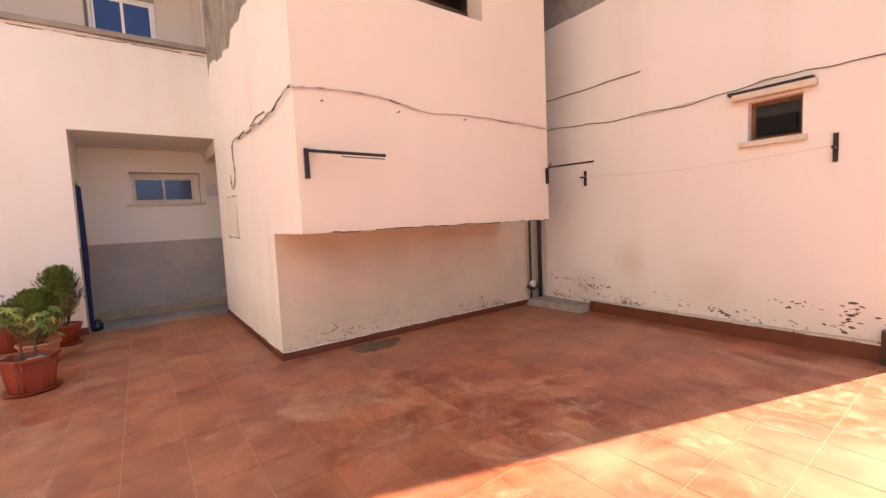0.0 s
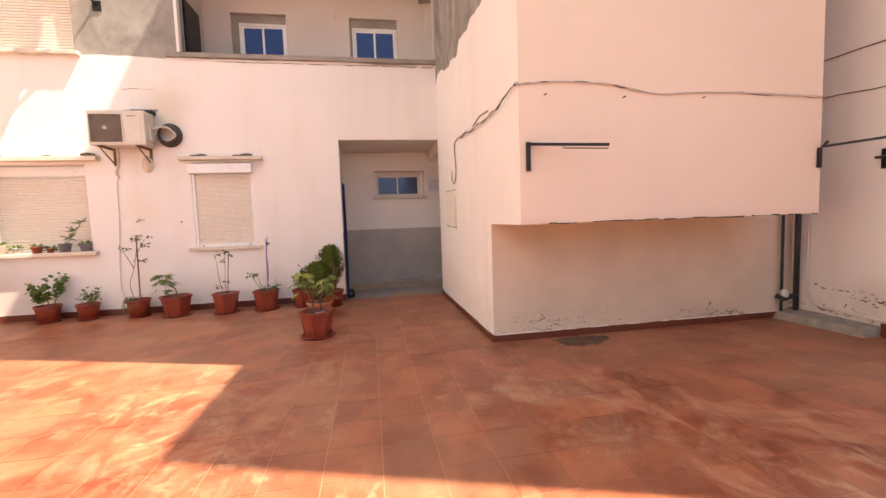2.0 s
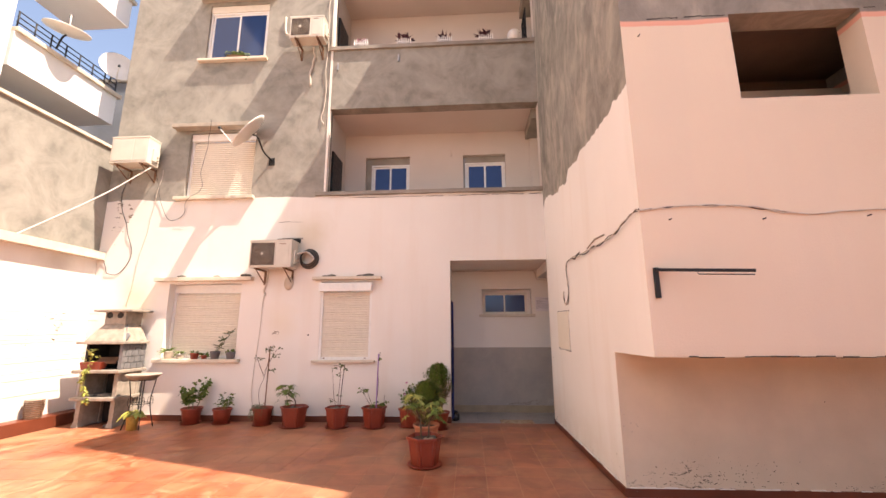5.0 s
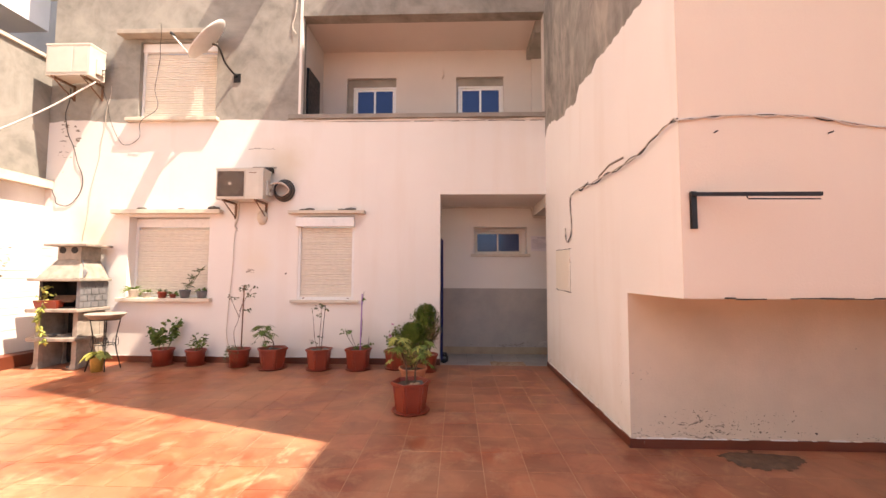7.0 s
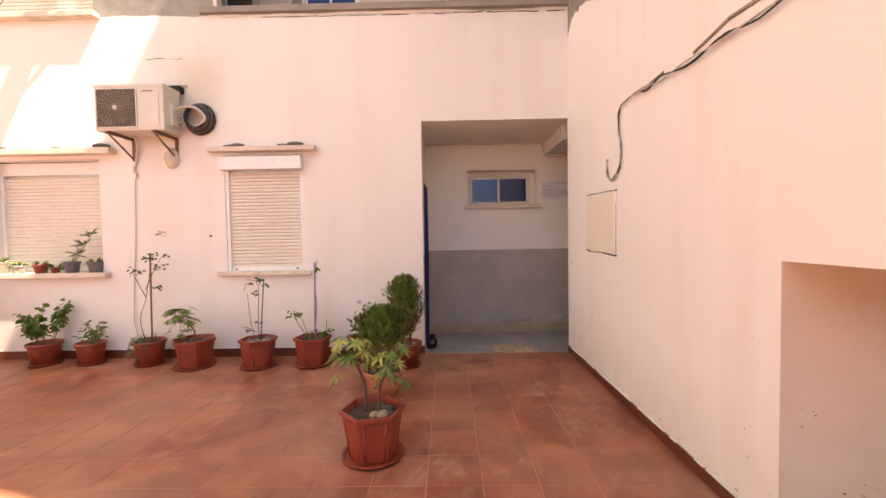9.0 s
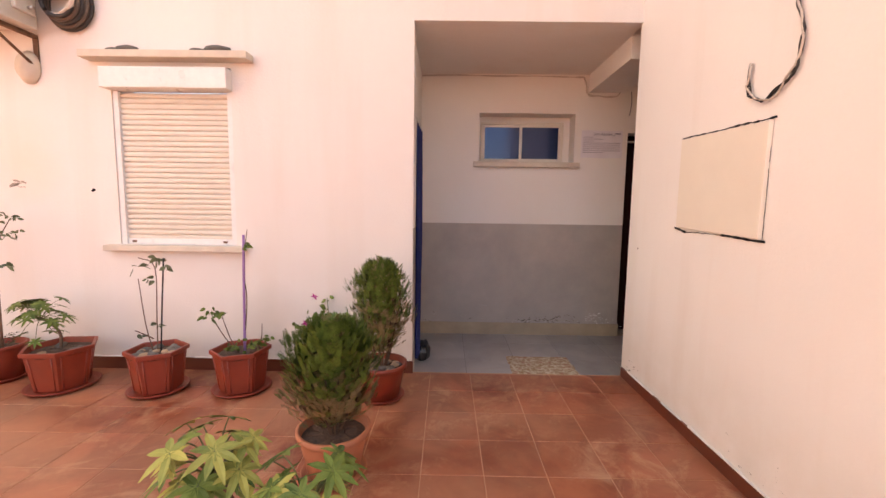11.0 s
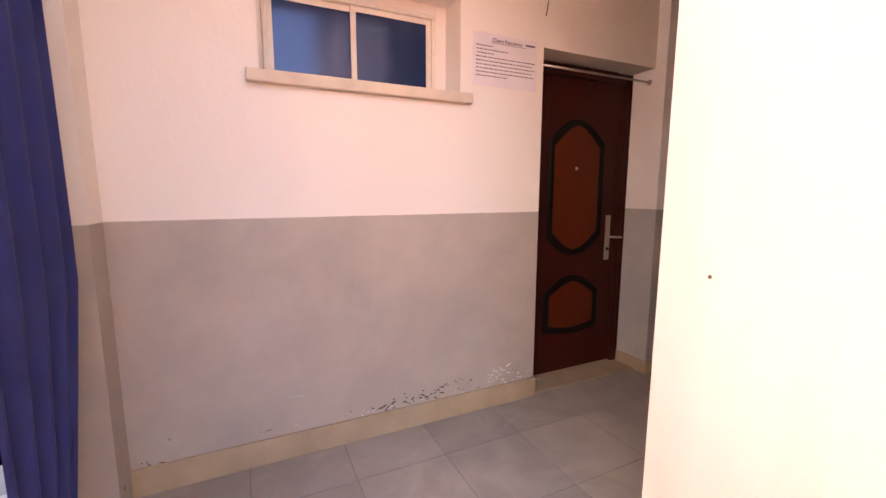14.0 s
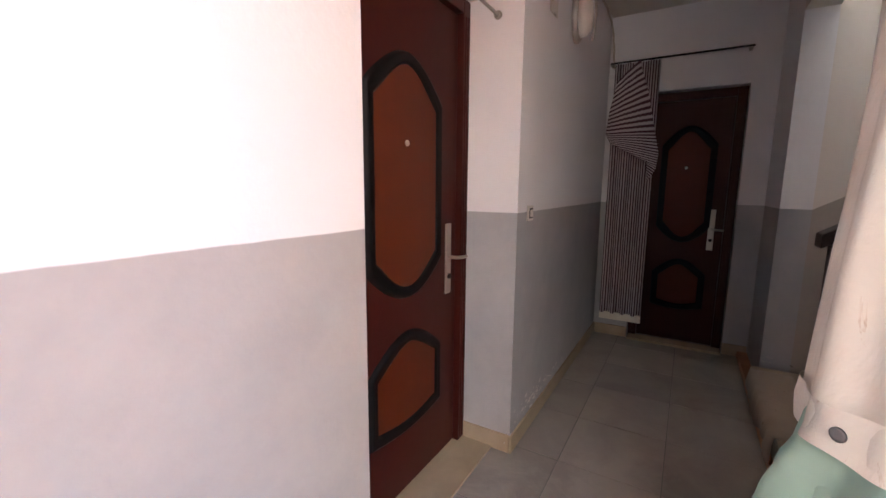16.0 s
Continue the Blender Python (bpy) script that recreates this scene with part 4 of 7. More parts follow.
# ---- plants ----
def blade(bm, base, direction, side, length, width, curl=0.25, segs=3):
    """A leaf: a narrow pointed strip, folded a little along its middle."""
    base, direction, side = Vector(base), Vector(direction).normalized(), Vector(side)
    side = (side - direction * side.dot(direction)).normalized()
    nrm = direction.cross(side).normalized()
    rows = []
    for i in range(segs + 1):
        t = i / segs
        w = width * 0.5 * (math.sin(math.pi * min(1, 0.12 + t * 0.86)) ** 0.8)
        p = base + direction * length * t - Vector((0, 0, 1)) * curl * length * t * t
        rows.append((p - side * w, p - nrm * w * 0.25, p + side * w))
    vr = [[bm.verts.new(q) for q in r] for r in rows]
    for a, b in zip(vr, vr[1:]):
        bm.faces.new((a[0], a[1], b[1], b[0]))
        bm.faces.new((a[1], a[2], b[2], b[1]))


def rand_dir(up=0.0):
    a = random.uniform(0, 2 * math.pi)
    z = random.uniform(-0.4, 1) + up
    return Vector((math.cos(a), math.sin(a), z)).normalized()


def palmate(bm, at, facing, size, n=7, width=0.30):
    facing = Vector(facing).normalized()
    a = facing.orthogonal().normalized()
    b = facing.cross(a)
    for i in range(n):
        ang = 2 * math.pi * i / n + random.uniform(-0.12, 0.12)
        d = a * math.cos(ang) + b * math.sin(ang)
        blade(bm, at, d + facing * 0.15, facing.cross(d), size * random.uniform(0.8, 1.05), size * width, 0.3)


def hex_pot(parent, r0, r1, h, material, sides=6, saucer=True, turn=0.0, wall=0.012):
    z0 = 0.018 if saucer else 0.0
    bm = bmesh.new()
    prof = [(r0, z0), (r1 * 0.955, h - 0.035), (r1 * 0.955, h - 0.033), (r1 * 1.045, h - 0.030), (r1 * 1.05, h), (r1 * 0.95, h), (r1 * 0.90, h - 0.05)]
    lathe(bm, prof, sides, turn, cap1=True, smooth=sides > 12)
    pot = part("pot", bm, material, parent, "", 0.003 if sides < 12 else 0)
    if sides < 12:
        for i in range(sides):
            a0, a1 = turn + 2 * math.pi * i / sides, turn + 2 * math.pi * (i + 1) / sides
            for f in (0.14, 0.86):
                a = [r0 * 1.004 * ((1 - f) * math.cos(a0) + f * math.cos(a1)), r0 * 1.004 * ((1 - f) * math.sin(a0) + f * math.sin(a1)), z0 + 0.01]
                b = [r1 * 0.957 * ((1 - f) * math.cos(a0) + f * math.cos(a1)), r1 * 0.957 * ((1 - f) * math.sin(a0) + f * math.sin(a1)), h - 0.04]
                bm = bmesh.new()
                tube(bm, [a, b], 0.006, 5)
                part("rib", bm, material, pot)
    if saucer:
        bm = bmesh.new()
        s = max(r0 * 1.28, r1 * 0.92)
        lathe(bm, [(s * 0.92, 0.001), (s, 0.022), (s * 1.03, 0.026), (s * 1.0, 0.030), (s * 0.90, 0.010)], 28)
        part("saucer", bm, material, parent)
    bm = bmesh.new()
    n = 24
    rim = [bm.verts.new((r1 * 0.92 * math.cos(2 * math.pi * i / n) * (0.93 if sides < 12 else 1), r1 * 0.92 * math.sin(2 * math.pi * i / n) * (0.93 if sides < 12 else 1), h - 0.045)) for i in range(n)]
    for k in (0.66, 0.33):
        ring2 = [bm.verts.new((r1 * k * math.cos(2 * math.pi * i / n), r1 * k * math.sin(2 * math.pi * i / n), h - 0.035 + random.uniform(-0.008, 0.008))) for i in range(n)]
        for i in range(n):
            bm.faces.new((rim[i], rim[(i + 1) % n], ring2[(i + 1) % n], ring2[i]))
        rim = ring2
    bm.faces.new(rim)
    part("soil", bm, M["soil"], parent)


def pebbles(parent, r, z, n, size=0.022):
    for i in range(n):
        a, d = random.uniform(0, 6.28), r * math.sqrt(random.random())
        bm = bmesh.new()
        bmesh.ops.create_icosphere(bm, subdivisions=2, radius=1)
        s = size * random.uniform(0.6, 1.3)
        ang = random.uniform(0, 3.14)
        for v in bm.verts:
            x, y = v.co.x * s * 1.5, v.co.y * s
            v.co = Vector((d * math.cos(a) + x * math.cos(ang) - y * math.sin(ang), d * math.sin(a) + x * math.sin(ang) + y * math.cos(ang), z + v.co.z * s * 0.7))
        for f in bm.faces:
            f.smooth = True
        part("pebble", bm, M["pebble_warm" if i % 4 == 1 else "pebble"], parent)


def stems(parent, lines, r, material, name="stem", taper=0.6):
    for line in lines:
        bm = bmesh.new()
        tube(bm, bent(line, 4), r, 6, taper)
        part(name, bm, material, parent)


def conifer(at, label, z0, z1, rx, pot_r, pot_h, clay, pots="round", seed=1, shape=1.0, count=2600, pebble=0):
    random.seed(seed)
    t = thing("potted_conifer", label, "potted plant", at, group="potted plants along the wall")
    hex_pot(t, pot_r * 0.72, pot_r, pot_h, M["clay"] if clay else M["terracotta"], 28)
    if pebble:
        pebbles(t, pot_r * 0.7, pot_h - 0.03, pebble)
    lines = []
    for i in range(11):
        a = random.uniform(0, 6.28)
        lines.append([(0.02 * math.cos(a), 0.02 * math.sin(a), pot_h - 0.05), (0.07 * math.cos(a), 0.07 * math.sin(a), (z0 + pot_h) / 2 + 0.05),
                      (rx * 0.55 * math.cos(a), rx * 0.55 * math.sin(a), z0 + (z1 - z0) * random.uniform(0.3, 0.7))])
    stems(t, lines, 0.007, M["stem"], "branch")
    green, brown = bmesh.new(), bmesh.new()
    mid = (z0 + z1) / 2
    for i in range(count // 3):
        a = random.uniform(0, 6.28)
        u = random.uniform(-1, 1)
        if u < -0.55 and random.random() < 0.4:
            continue
        lump = 1 + 0.40 * noise.noise(Vector((math.cos(a) * 2.4, math.sin(a) * 2.4, u * 2.4 + seed))) + 0.32 * noise.noise(Vector((math.cos(a) * 5.5 + seed, math.sin(a) * 5.5, u * 4.0)))
        ring = math.sqrt(max(0, 1 - abs(u) ** (2.6 if u < 0 else 3.4)))
        low = u < -0.25
        reach = random.uniform(0.25, 0.78) * lump
        base = Vector((rx * ring * reach * math.cos(a), rx * ring * reach * math.sin(a), mid + (z1 - z0) / 2 * (u * 0.84 * (0.85 + 0.18 * lump) - 0.10)))
        out = Vector((math.cos(a) * 0.62, math.sin(a) * 0.62, 0.95 + 0.5 * u)).normalized()
        out = (out + rand_dir() * 0.35).normalized()
        bm = brown if (low and random.random() < 0.7) or (u < 0.15 and random.random() < 0.25) or (reach < 0.42 and random.random() < 0.35) else green
        L = random.uniform(0.034, 0.058)
        flat = out.cross(Vector((-math.sin(a), math.cos(a), random.uniform(-0.6, 0.6)))).normalized()
        sd = out.cross(flat).normalized()
        for k in range(8):
            q = base + out * L * (k / 8)
            for sgn in (-1, 1):
                d = (out * 0.75 + sd * sgn * 0.75 + rand_dir() * 0.18).normalized()
                ll = L * 0.50 * (1 - 0.5 * k / 8) * random.uniform(0.75, 1.15)
                n2 = d.cross(flat).normalized() * ll * 0.065
                bm.faces.new((bm.verts.new(q - n2), bm.verts.new(q + n2), bm.verts.new(q + d * ll * 0.6 + n2 * 1.5), bm.verts.new(q + d * ll), bm.verts.new(q + d * ll * 0.6 - n2 * 1.5)))
                e = q + d * ll * 0.45
                for s2 in (-1, 1):
                    d2 = (d + sd * s2 * 0.8 + rand_dir() * 0.2).normalized()
                    n3 = d2.cross(flat).normalized() * ll * 0.045
                    bm.faces.new((bm.verts.new(e - n3), bm.verts.new(e + n3), bm.verts.new(e + d2 * ll * 0.5)))
        n4 = sd * 0.0012
        bm.faces.new((bm.verts.new(base - n4), bm.verts.new(base + n4), bm.verts.new(base + out * L)))
    part("foliage", green, M["leaf_dark"], t, "dense green sprays")
    part("dry_foliage", brown, M["leaf_brown"], t, "dry brown inner sprays")
    return t


conifer((-0.875, 7.27, 0), "bushy thuja in a round red pot with grey pebbles", 0.34, 1.10, 0.27, 0.185, 0.27, False, seed=3, pebble=34, count=8400)
conifer((-0.985, 6.37, 0), "rounded thuja in a pale clay pot with a saucer", 0.28, 0.89, 0.285, 0.185, 0.26, True, seed=5, count=11400)


def schefflera(at, label, pot_r, h, top, spread, heads, material, turn, seed, stone=0, leaf=0.085, pale=None, trunks=2):
    random.seed(seed)
    t = thing("potted_schefflera", label, "potted plant", at, group="potted plants along the wall")
    hex_pot(t, pot_r * 0.76, pot_r, h, M["terracotta"], 6, turn=turn)
    if stone:
        pebbles(t, pot_r * 0.6, h - 0.03, stone, 0.028)
    for k in range(trunks):
        a = k * math.pi + 2.9
        ox, oy = (0.05 * math.cos(a), 0.05 * math.sin(a)) if trunks > 1 else (0, 0)
        tip = Vector((spread * 0.42 * math.cos(a), spread * 0.3 * math.sin(a), top - 0.16 - 0.05 * k))
        stems(t, [[(ox, oy, h - 0.05), (ox * 1.2, oy, (h + tip.z) / 2), tip]], 0.012, M["stem"], "trunk")
        for j in range(heads // trunks):
            ang = 2 * math.pi * j / (heads / trunks) + random.uniform(-0.3, 0.3)
            rr = spread * random.uniform(0.18, 0.42)
            p = tip + Vector((rr * math.cos(ang), rr * math.sin(ang), random.uniform(-0.16 if j % 3 == 0 else -0.05, 0.13)))
            stems(t, [[tip - Vector((0, 0, 0.03)), (tip + p) / 2 + Vector((0, 0, 0.02)), p]], 0.003, M["stem_green"], "stalk")
            bm = bmesh.new()
            palmate(bm, p, (0.5 * math.cos(ang), 0.5 * math.sin(ang), 0.8), leaf * random.uniform(0.8, 1.15), random.choice((6, 7, 8)))
            part("leaf", bm, pale if pale and random.random() < 0.75 - 0.35 * k else material, t)
    return t


schefflera((-0.90, 5.35, 0), "variegated yellow-green umbrella plant in a red hexagonal pot with white stones", 0.215, 0.335, 0.84, 0.34, 50, M["leaf"], 0.25, 11, 9, 0.070, M["leaf_pale"])
schefflera((-3.37, 7.35, 0), "low umbrella plant in a red hexagonal pot under the shutter", 0.235, 0.33, 0.70, 0.44, 30, M["leaf"], 0.1, 12, 4, 0.075, None, 1)


def bushy(at, label, pot_r, h, top, spread, leaves, material, sides, seed, leaf=0.045, width=0.75, turn=0.0, colour="terracotta", saucer=True, flowers=0, lower=0.0):
    """A leafy soft plant of rounded leaves on thin stems."""
    random.seed(seed)
    t = thing("potted_plant", label, "potted plant", at, group="potted plants along the wall")
    hex_pot(t, pot_r * 0.78, pot_r, h, M[colour], sides, saucer, turn)
    bm = bmesh.new()
    for i in range(9):
        a, rr = random.uniform(0, 6.28), spread * random.uniform(0.25, 0.5)
        tip = Vector((rr * math.cos(a), rr * math.sin(a), random.uniform(h + (top - h) * 0.4, top)))
        st = Vector((pot_r * 0.35 * math.cos(a), pot_r * 0.35 * math.sin(a), h - 0.05))
        stems(t, [[st, (st + tip) / 2 + Vector((0.02, 0.01, 0.03)), tip]], 0.004, M["stem_green"], "stem")
        for j in range(leaves // 9):
            p = st.lerp(tip, random.uniform(0.35 - lower, 1.02)) + rand_dir() * random.uniform(0.0, 0.07)
            d = rand_dir(0.2)
            blade(bm, p, d, d.cross(rand_dir()), leaf * random.uniform(0.7, 1.2), leaf * width, 0.35)
    part("leaves", bm, material, t)
    for k in range(flowers):
        a = 2.2 + k * 1.9
        p = Vector((spread * 0.3 * math.cos(a), spread * 0.3 * math.sin(a) - 0.03, top + 0.02 - 0.16 * k))
        bm = bmesh.new()
        for i in range(6):
            ang = i * math.pi / 3
            d = Vector((math.cos(ang), -0.35, math.sin(ang)))
            blade(bm, p, d, (0, 1, 0.2), 0.034, 0.030, 0.0, 2)
        part("flower", bm, M["flower"], t, "small magenta flower")
    return t


bushy((-5.30, 7.50, 0), "leafy pelargonium in a round red pot", 0.17, 0.27, 0.76, 0.56, 330, M["leaf"], 24, 21, 0.065)
bushy((-4.75, 7.52, 0), "small succulent shrub in a tapered red pot", 0.155, 0.26, 0.52, 0.36, 110, M["leaf"], 24, 22, 0.06, 0.4)
bushy((-1.37, 7.45, 0), "flowering plant with magenta blooms in a red hexagonal pot", 0.20, 0.30, 0.68, 0.46, 170, M["leaf"], 6, 23, 0.050, 0.85, 0.3, flowers=2)


def staked(at, label, pot_r, h, stake_top, stake_mat, stake_r, lines, leafpts, leaf, material, sides, turn, seed, stone=0, lean=(0, 0), fringe=None):
    random.seed(seed)
    t = thing("potted_shrub", label, "potted plant", at, group="potted plants along the wall")
    hex_pot(t, pot_r * 0.78, pot_r, h, M["terracotta"], sides, True, turn)
    if stone:
        pebbles(t, pot_r * 0.68, h - 0.03, stone, 0.026)
    stems(t, [[(0.03, 0, h - 0.06), (0.03 + lean[0] / 2, lean[1] / 2, (h + stake_top) / 2), (0.03 + lean[0], lean[1], stake_top)]], stake_r, stake_mat, "stake", 1.0)
    stems(t, lines, 0.005, M["stem"])
    bm = bmesh.new()
    for (x, y, z, r, n) in leafpts:
        for i in range(n):
            p = Vector((x, y, z)) + rand_dir(-0.3) * r * random.random()
            d = rand_dir(-0.2)
            blade(bm, p, d, d.cross(rand_dir()), leaf * random.uniform(0.7, 1.2), leaf * 0.6, 0.4)
    part("leaves", bm, material, t)
    if fringe:
        bm = bmesh.new()
        for i in range(520):
            a = random.uniform(*fringe)
            rr = pot_r * random.uniform(0.5, 1.25)
            p = Vector((rr * math.cos(a), rr * math.sin(a), h - max(0, rr - pot_r) * 3.2 + random.uniform(-0.06, 0.05)))
            d = Vector((math.cos(a), math.sin(a), random.uniform(-1, 0.8)))
            blade(bm, p, d, rand_dir(), 0.03, 0.010, 0.3, 2)
        part("trailing_growth", bm, M["leaf_dull"], t, "dry trailing growth over the rim", kind="stuff")
    return t


staked((-2.60, 7.32, 0), "sparse rose bush on a black stake in a red hexagonal pot", 0.205, 0.33, 1.02, M["black"], 0.006,
       [[(-0.02, 0, 0.28), (-0.08, 0.01, 0.5), (-0.11, 0, 0.86)], [(0, 0.01, 0.28), (0.0, 0.02, 0.55), (0.02, 0, 0.95), (-0.10, 0, 1.02)], [(-0.02, 0, 0.4), (-0.10, -0.02, 0.45), (-0.16, 0, 0.46)]],
       [(0.07, 0, 1.0, 0.07, 10), (-0.08, 0, 0.96, 0.06, 6), (0.12, 0, 0.95, 0.05, 5), (0.02, 0, 0.5, 0.06, 5), (-0.14, 0, 0.42, 0.04, 3), (0.0, -0.05, 0.85, 0.05, 5)], 0.055, M["leaf_dull"], 6, 0.5, 31, 20, (0.06, 0))
staked((-1.975, 7.36, 0), "pelargonium with a purple stick in a red hexagonal pot", 0.21, 0.33, 1.20, M["purple"], 0.011,
       [[(0.02, 0, 0.28), (0.06, 0, 0.7), (0.04, 0, 0.95), (0.08, 0, 1.24)], [(-0.02, 0, 0.28), (-0.10, -0.02, 0.40), (-0.20, -0.02, 0.56)], [(0.0, -0.03, 0.3), (-0.06, -0.04, 0.42), (-0.12, -0.03, 0.58)], [(0.1, 0, 0.28), (0.16, 0, 0.4), (0.17, 0, 0.52)]],
       [(-0.20, -0.02, 0.60, 0.07, 16), (-0.13, -0.03, 0.60, 0.05, 10), (0.12, -0.04, 0.38, 0.10, 26), (-0.02, -0.08, 0.36, 0.07, 14), (0.19, 0, 0.40, 0.05, 10), (0.08, 0, 1.12, 0.05, 6)], 0.045, M["leaf"], 6, 0.35, 32, 0, (0.02, 0))
staked((-3.98, 7.46, 0), "thin leafy shrub on a wooden stake in an overgrown pot", 0.17, 0.29, 1.33, M["wood"], 0.011,
       [[(-0.05, 0, 0.26), (-0.10, 0, 0.55), (-0.02, 0, 0.8), (0.05, 0, 1.2)], [(-0.02, 0, 0.9), (0.10, 0, 1.15), (0.18, 0, 1.28)], [(-0.02, 0, 0.8), (-0.12, 0, 1.0), (-0.18, 0, 1.12)]],
       [(0.05, 0, 1.28, 0.12, 26), (0.17, 0, 1.18, 0.09, 16), (-0.16, 0, 1.12, 0.09, 18), (0.12, 0, 0.92, 0.07, 9), (0.22, 0, 1.3, 0.05, 8)], 0.042, M["leaf_dull"], 24, 0, 33, 0, (0.02, 0), (1.6, 5.2))


def sill_pot(x, r, h, material, kind, seed, label):
    random.seed(seed)
    t = thing("potted_plant", label, "potted plant", (x, F - 0.02, 1.098), group="small pots on the window sill")
    hex_pot(t, r * 0.75, r, h, material, 20, False)
    bm = bmesh.new()
    if kind == "blade":
        for i in range(26):
            d = rand_dir(0.6)
            blade(bm, (0, 0, h - 0.02), d, d.cross(rand_dir()), random.uniform(0.14, 0.27), 0.022, 0.5)
        part("leaves", bm, M["leaf"], t)
    elif kind == "aloe":
        for k in range(3):
            tip = Vector((0.10 + 0.09 * k, 0, h + 0.14 + 0.11 * k))
            stems(t, [[(0, 0, h - 0.03), (0.02 + 0.03 * k, 0, h + 0.05), tip]], 0.006, M["stem_green"])
            for i in range(14):
                d = rand_dir(0.1)
                blade(bm, tip - Vector((0.05, 0, 0.06)) * random.random(), d, d.cross(rand_dir()), random.uniform(0.07, 0.15), 0.017, 0.1)
        part("leaves", bm, M["leaf_dull"], t)
    else:
        for i in range(30):
            d = rand_dir(0.3)
            blade(bm, Vector((0, 0, h - 0.02)) + d * 0.04, d, d.cross(rand_dir()), random.uniform(0.04, 0.085), 0.028, 0.2, 2)
        part("leaves", bm, M["leaf"] if kind == "low" else M["leaf_dull"], t)
    return t


sill_pot(-6.02, 0.075, 0.15, M["ledge"], "blade", 41, "spiky green plant in a cream pot on the sill")
sill_pot(-5.78, 0.07, 0.10, M["metal"], "low", 42, "low plant in a small grey bowl on the sill")
sill_pot(-5.50, 0.075, 0.11, M["terracotta"], "dull", 43, "small succulent in a red pot on the sill")
sill_pot(-5.31, 0.05, 0.07, M["terracotta"], "low", 44, "tiny plant in a red saucer pot on the sill")
sill_pot(-5.10, 0.085, 0.14, M["grey_brick"], "aloe", 45, "leaning aloe in a dark grey pot on the sill")
sill_pot(-4.80, 0.085, 0.13, M["grey_brick"], "low", 46, "green plant in a grey pot on the sill")

# upper sill and balcony plants
random.seed(50)
t = thing("window_box", "green trailing plant in a small wooden box on the upper sill", "planter", (-5.28, F - 0.03, 7.429))
boxed("trough", -0.22, 0.18, -0.05, 0.05, 0, 0.07, M["wood"], t, bevel=0.005)
bm = bmesh.new()
for i in range(150):
    x = random.uniform(-0.22, 0.3)
    p = Vector((x, random.uniform(-0.09, 0.03), 0.07 + random.uniform(-0.02, 0.06) - max(0, x - 0.1) * random.random() * 0.9))
    d = rand_dir(-0.1)
    blade(bm, p, d, d.cross(rand_dir()), 0.055, 0.03, 0.4, 2)
part("leaves", bm, M["leaf"], t)
for i, x in enumerate((-2.55, -1.62, -0.75, 0.12)):
    t = thing("fenced_planter", "small plant behind a white miniature picket fence on the balcony ledge", "planter", (x, F - 0.002, 7.60), group="planters on the balcony ledge")
    boxed("trough", -0.14, 0.14, -0.03, 0.06, 0, 0.10, M["dark_wood"], t)
    for k in range(8):
        boxed("picket", -0.15 + k * 0.04, -0.126 + k * 0.04, -0.046, -0.037, 0, 0.14, M["frame_white"], t)
    boxed("rail", -0.16, 0.16, -0.0365, -0.031, 0.05, 0.07, M["frame_white"], t)
    bm = bmesh.new()
    for k in range(46):
        d = rand_dir(0.6)
        blade(bm, (random.uniform(-0.1, 0.1), 0.01, 0.10), d, d.cross(rand_dir()), random.uniform(0.08, 0.26 if i else 0.15), 0.05, 0.2, 2)
    part("leaves", bm, M["purple_leaf"] if i else M["pink_leaf"], t)
bm = bmesh.new()
lathe(bm, [(0.10, 0), (0.135, 0.05), (0.135, 0.19), (0.11, 0.23), (0.0001, 0.235)], 20)
j = part("jar", bm, M["white_plastic"])
j.location = (0.72, F + 0.06, 7.60)
tagged(j, label="round white jar on the balcony ledge", category="jar")


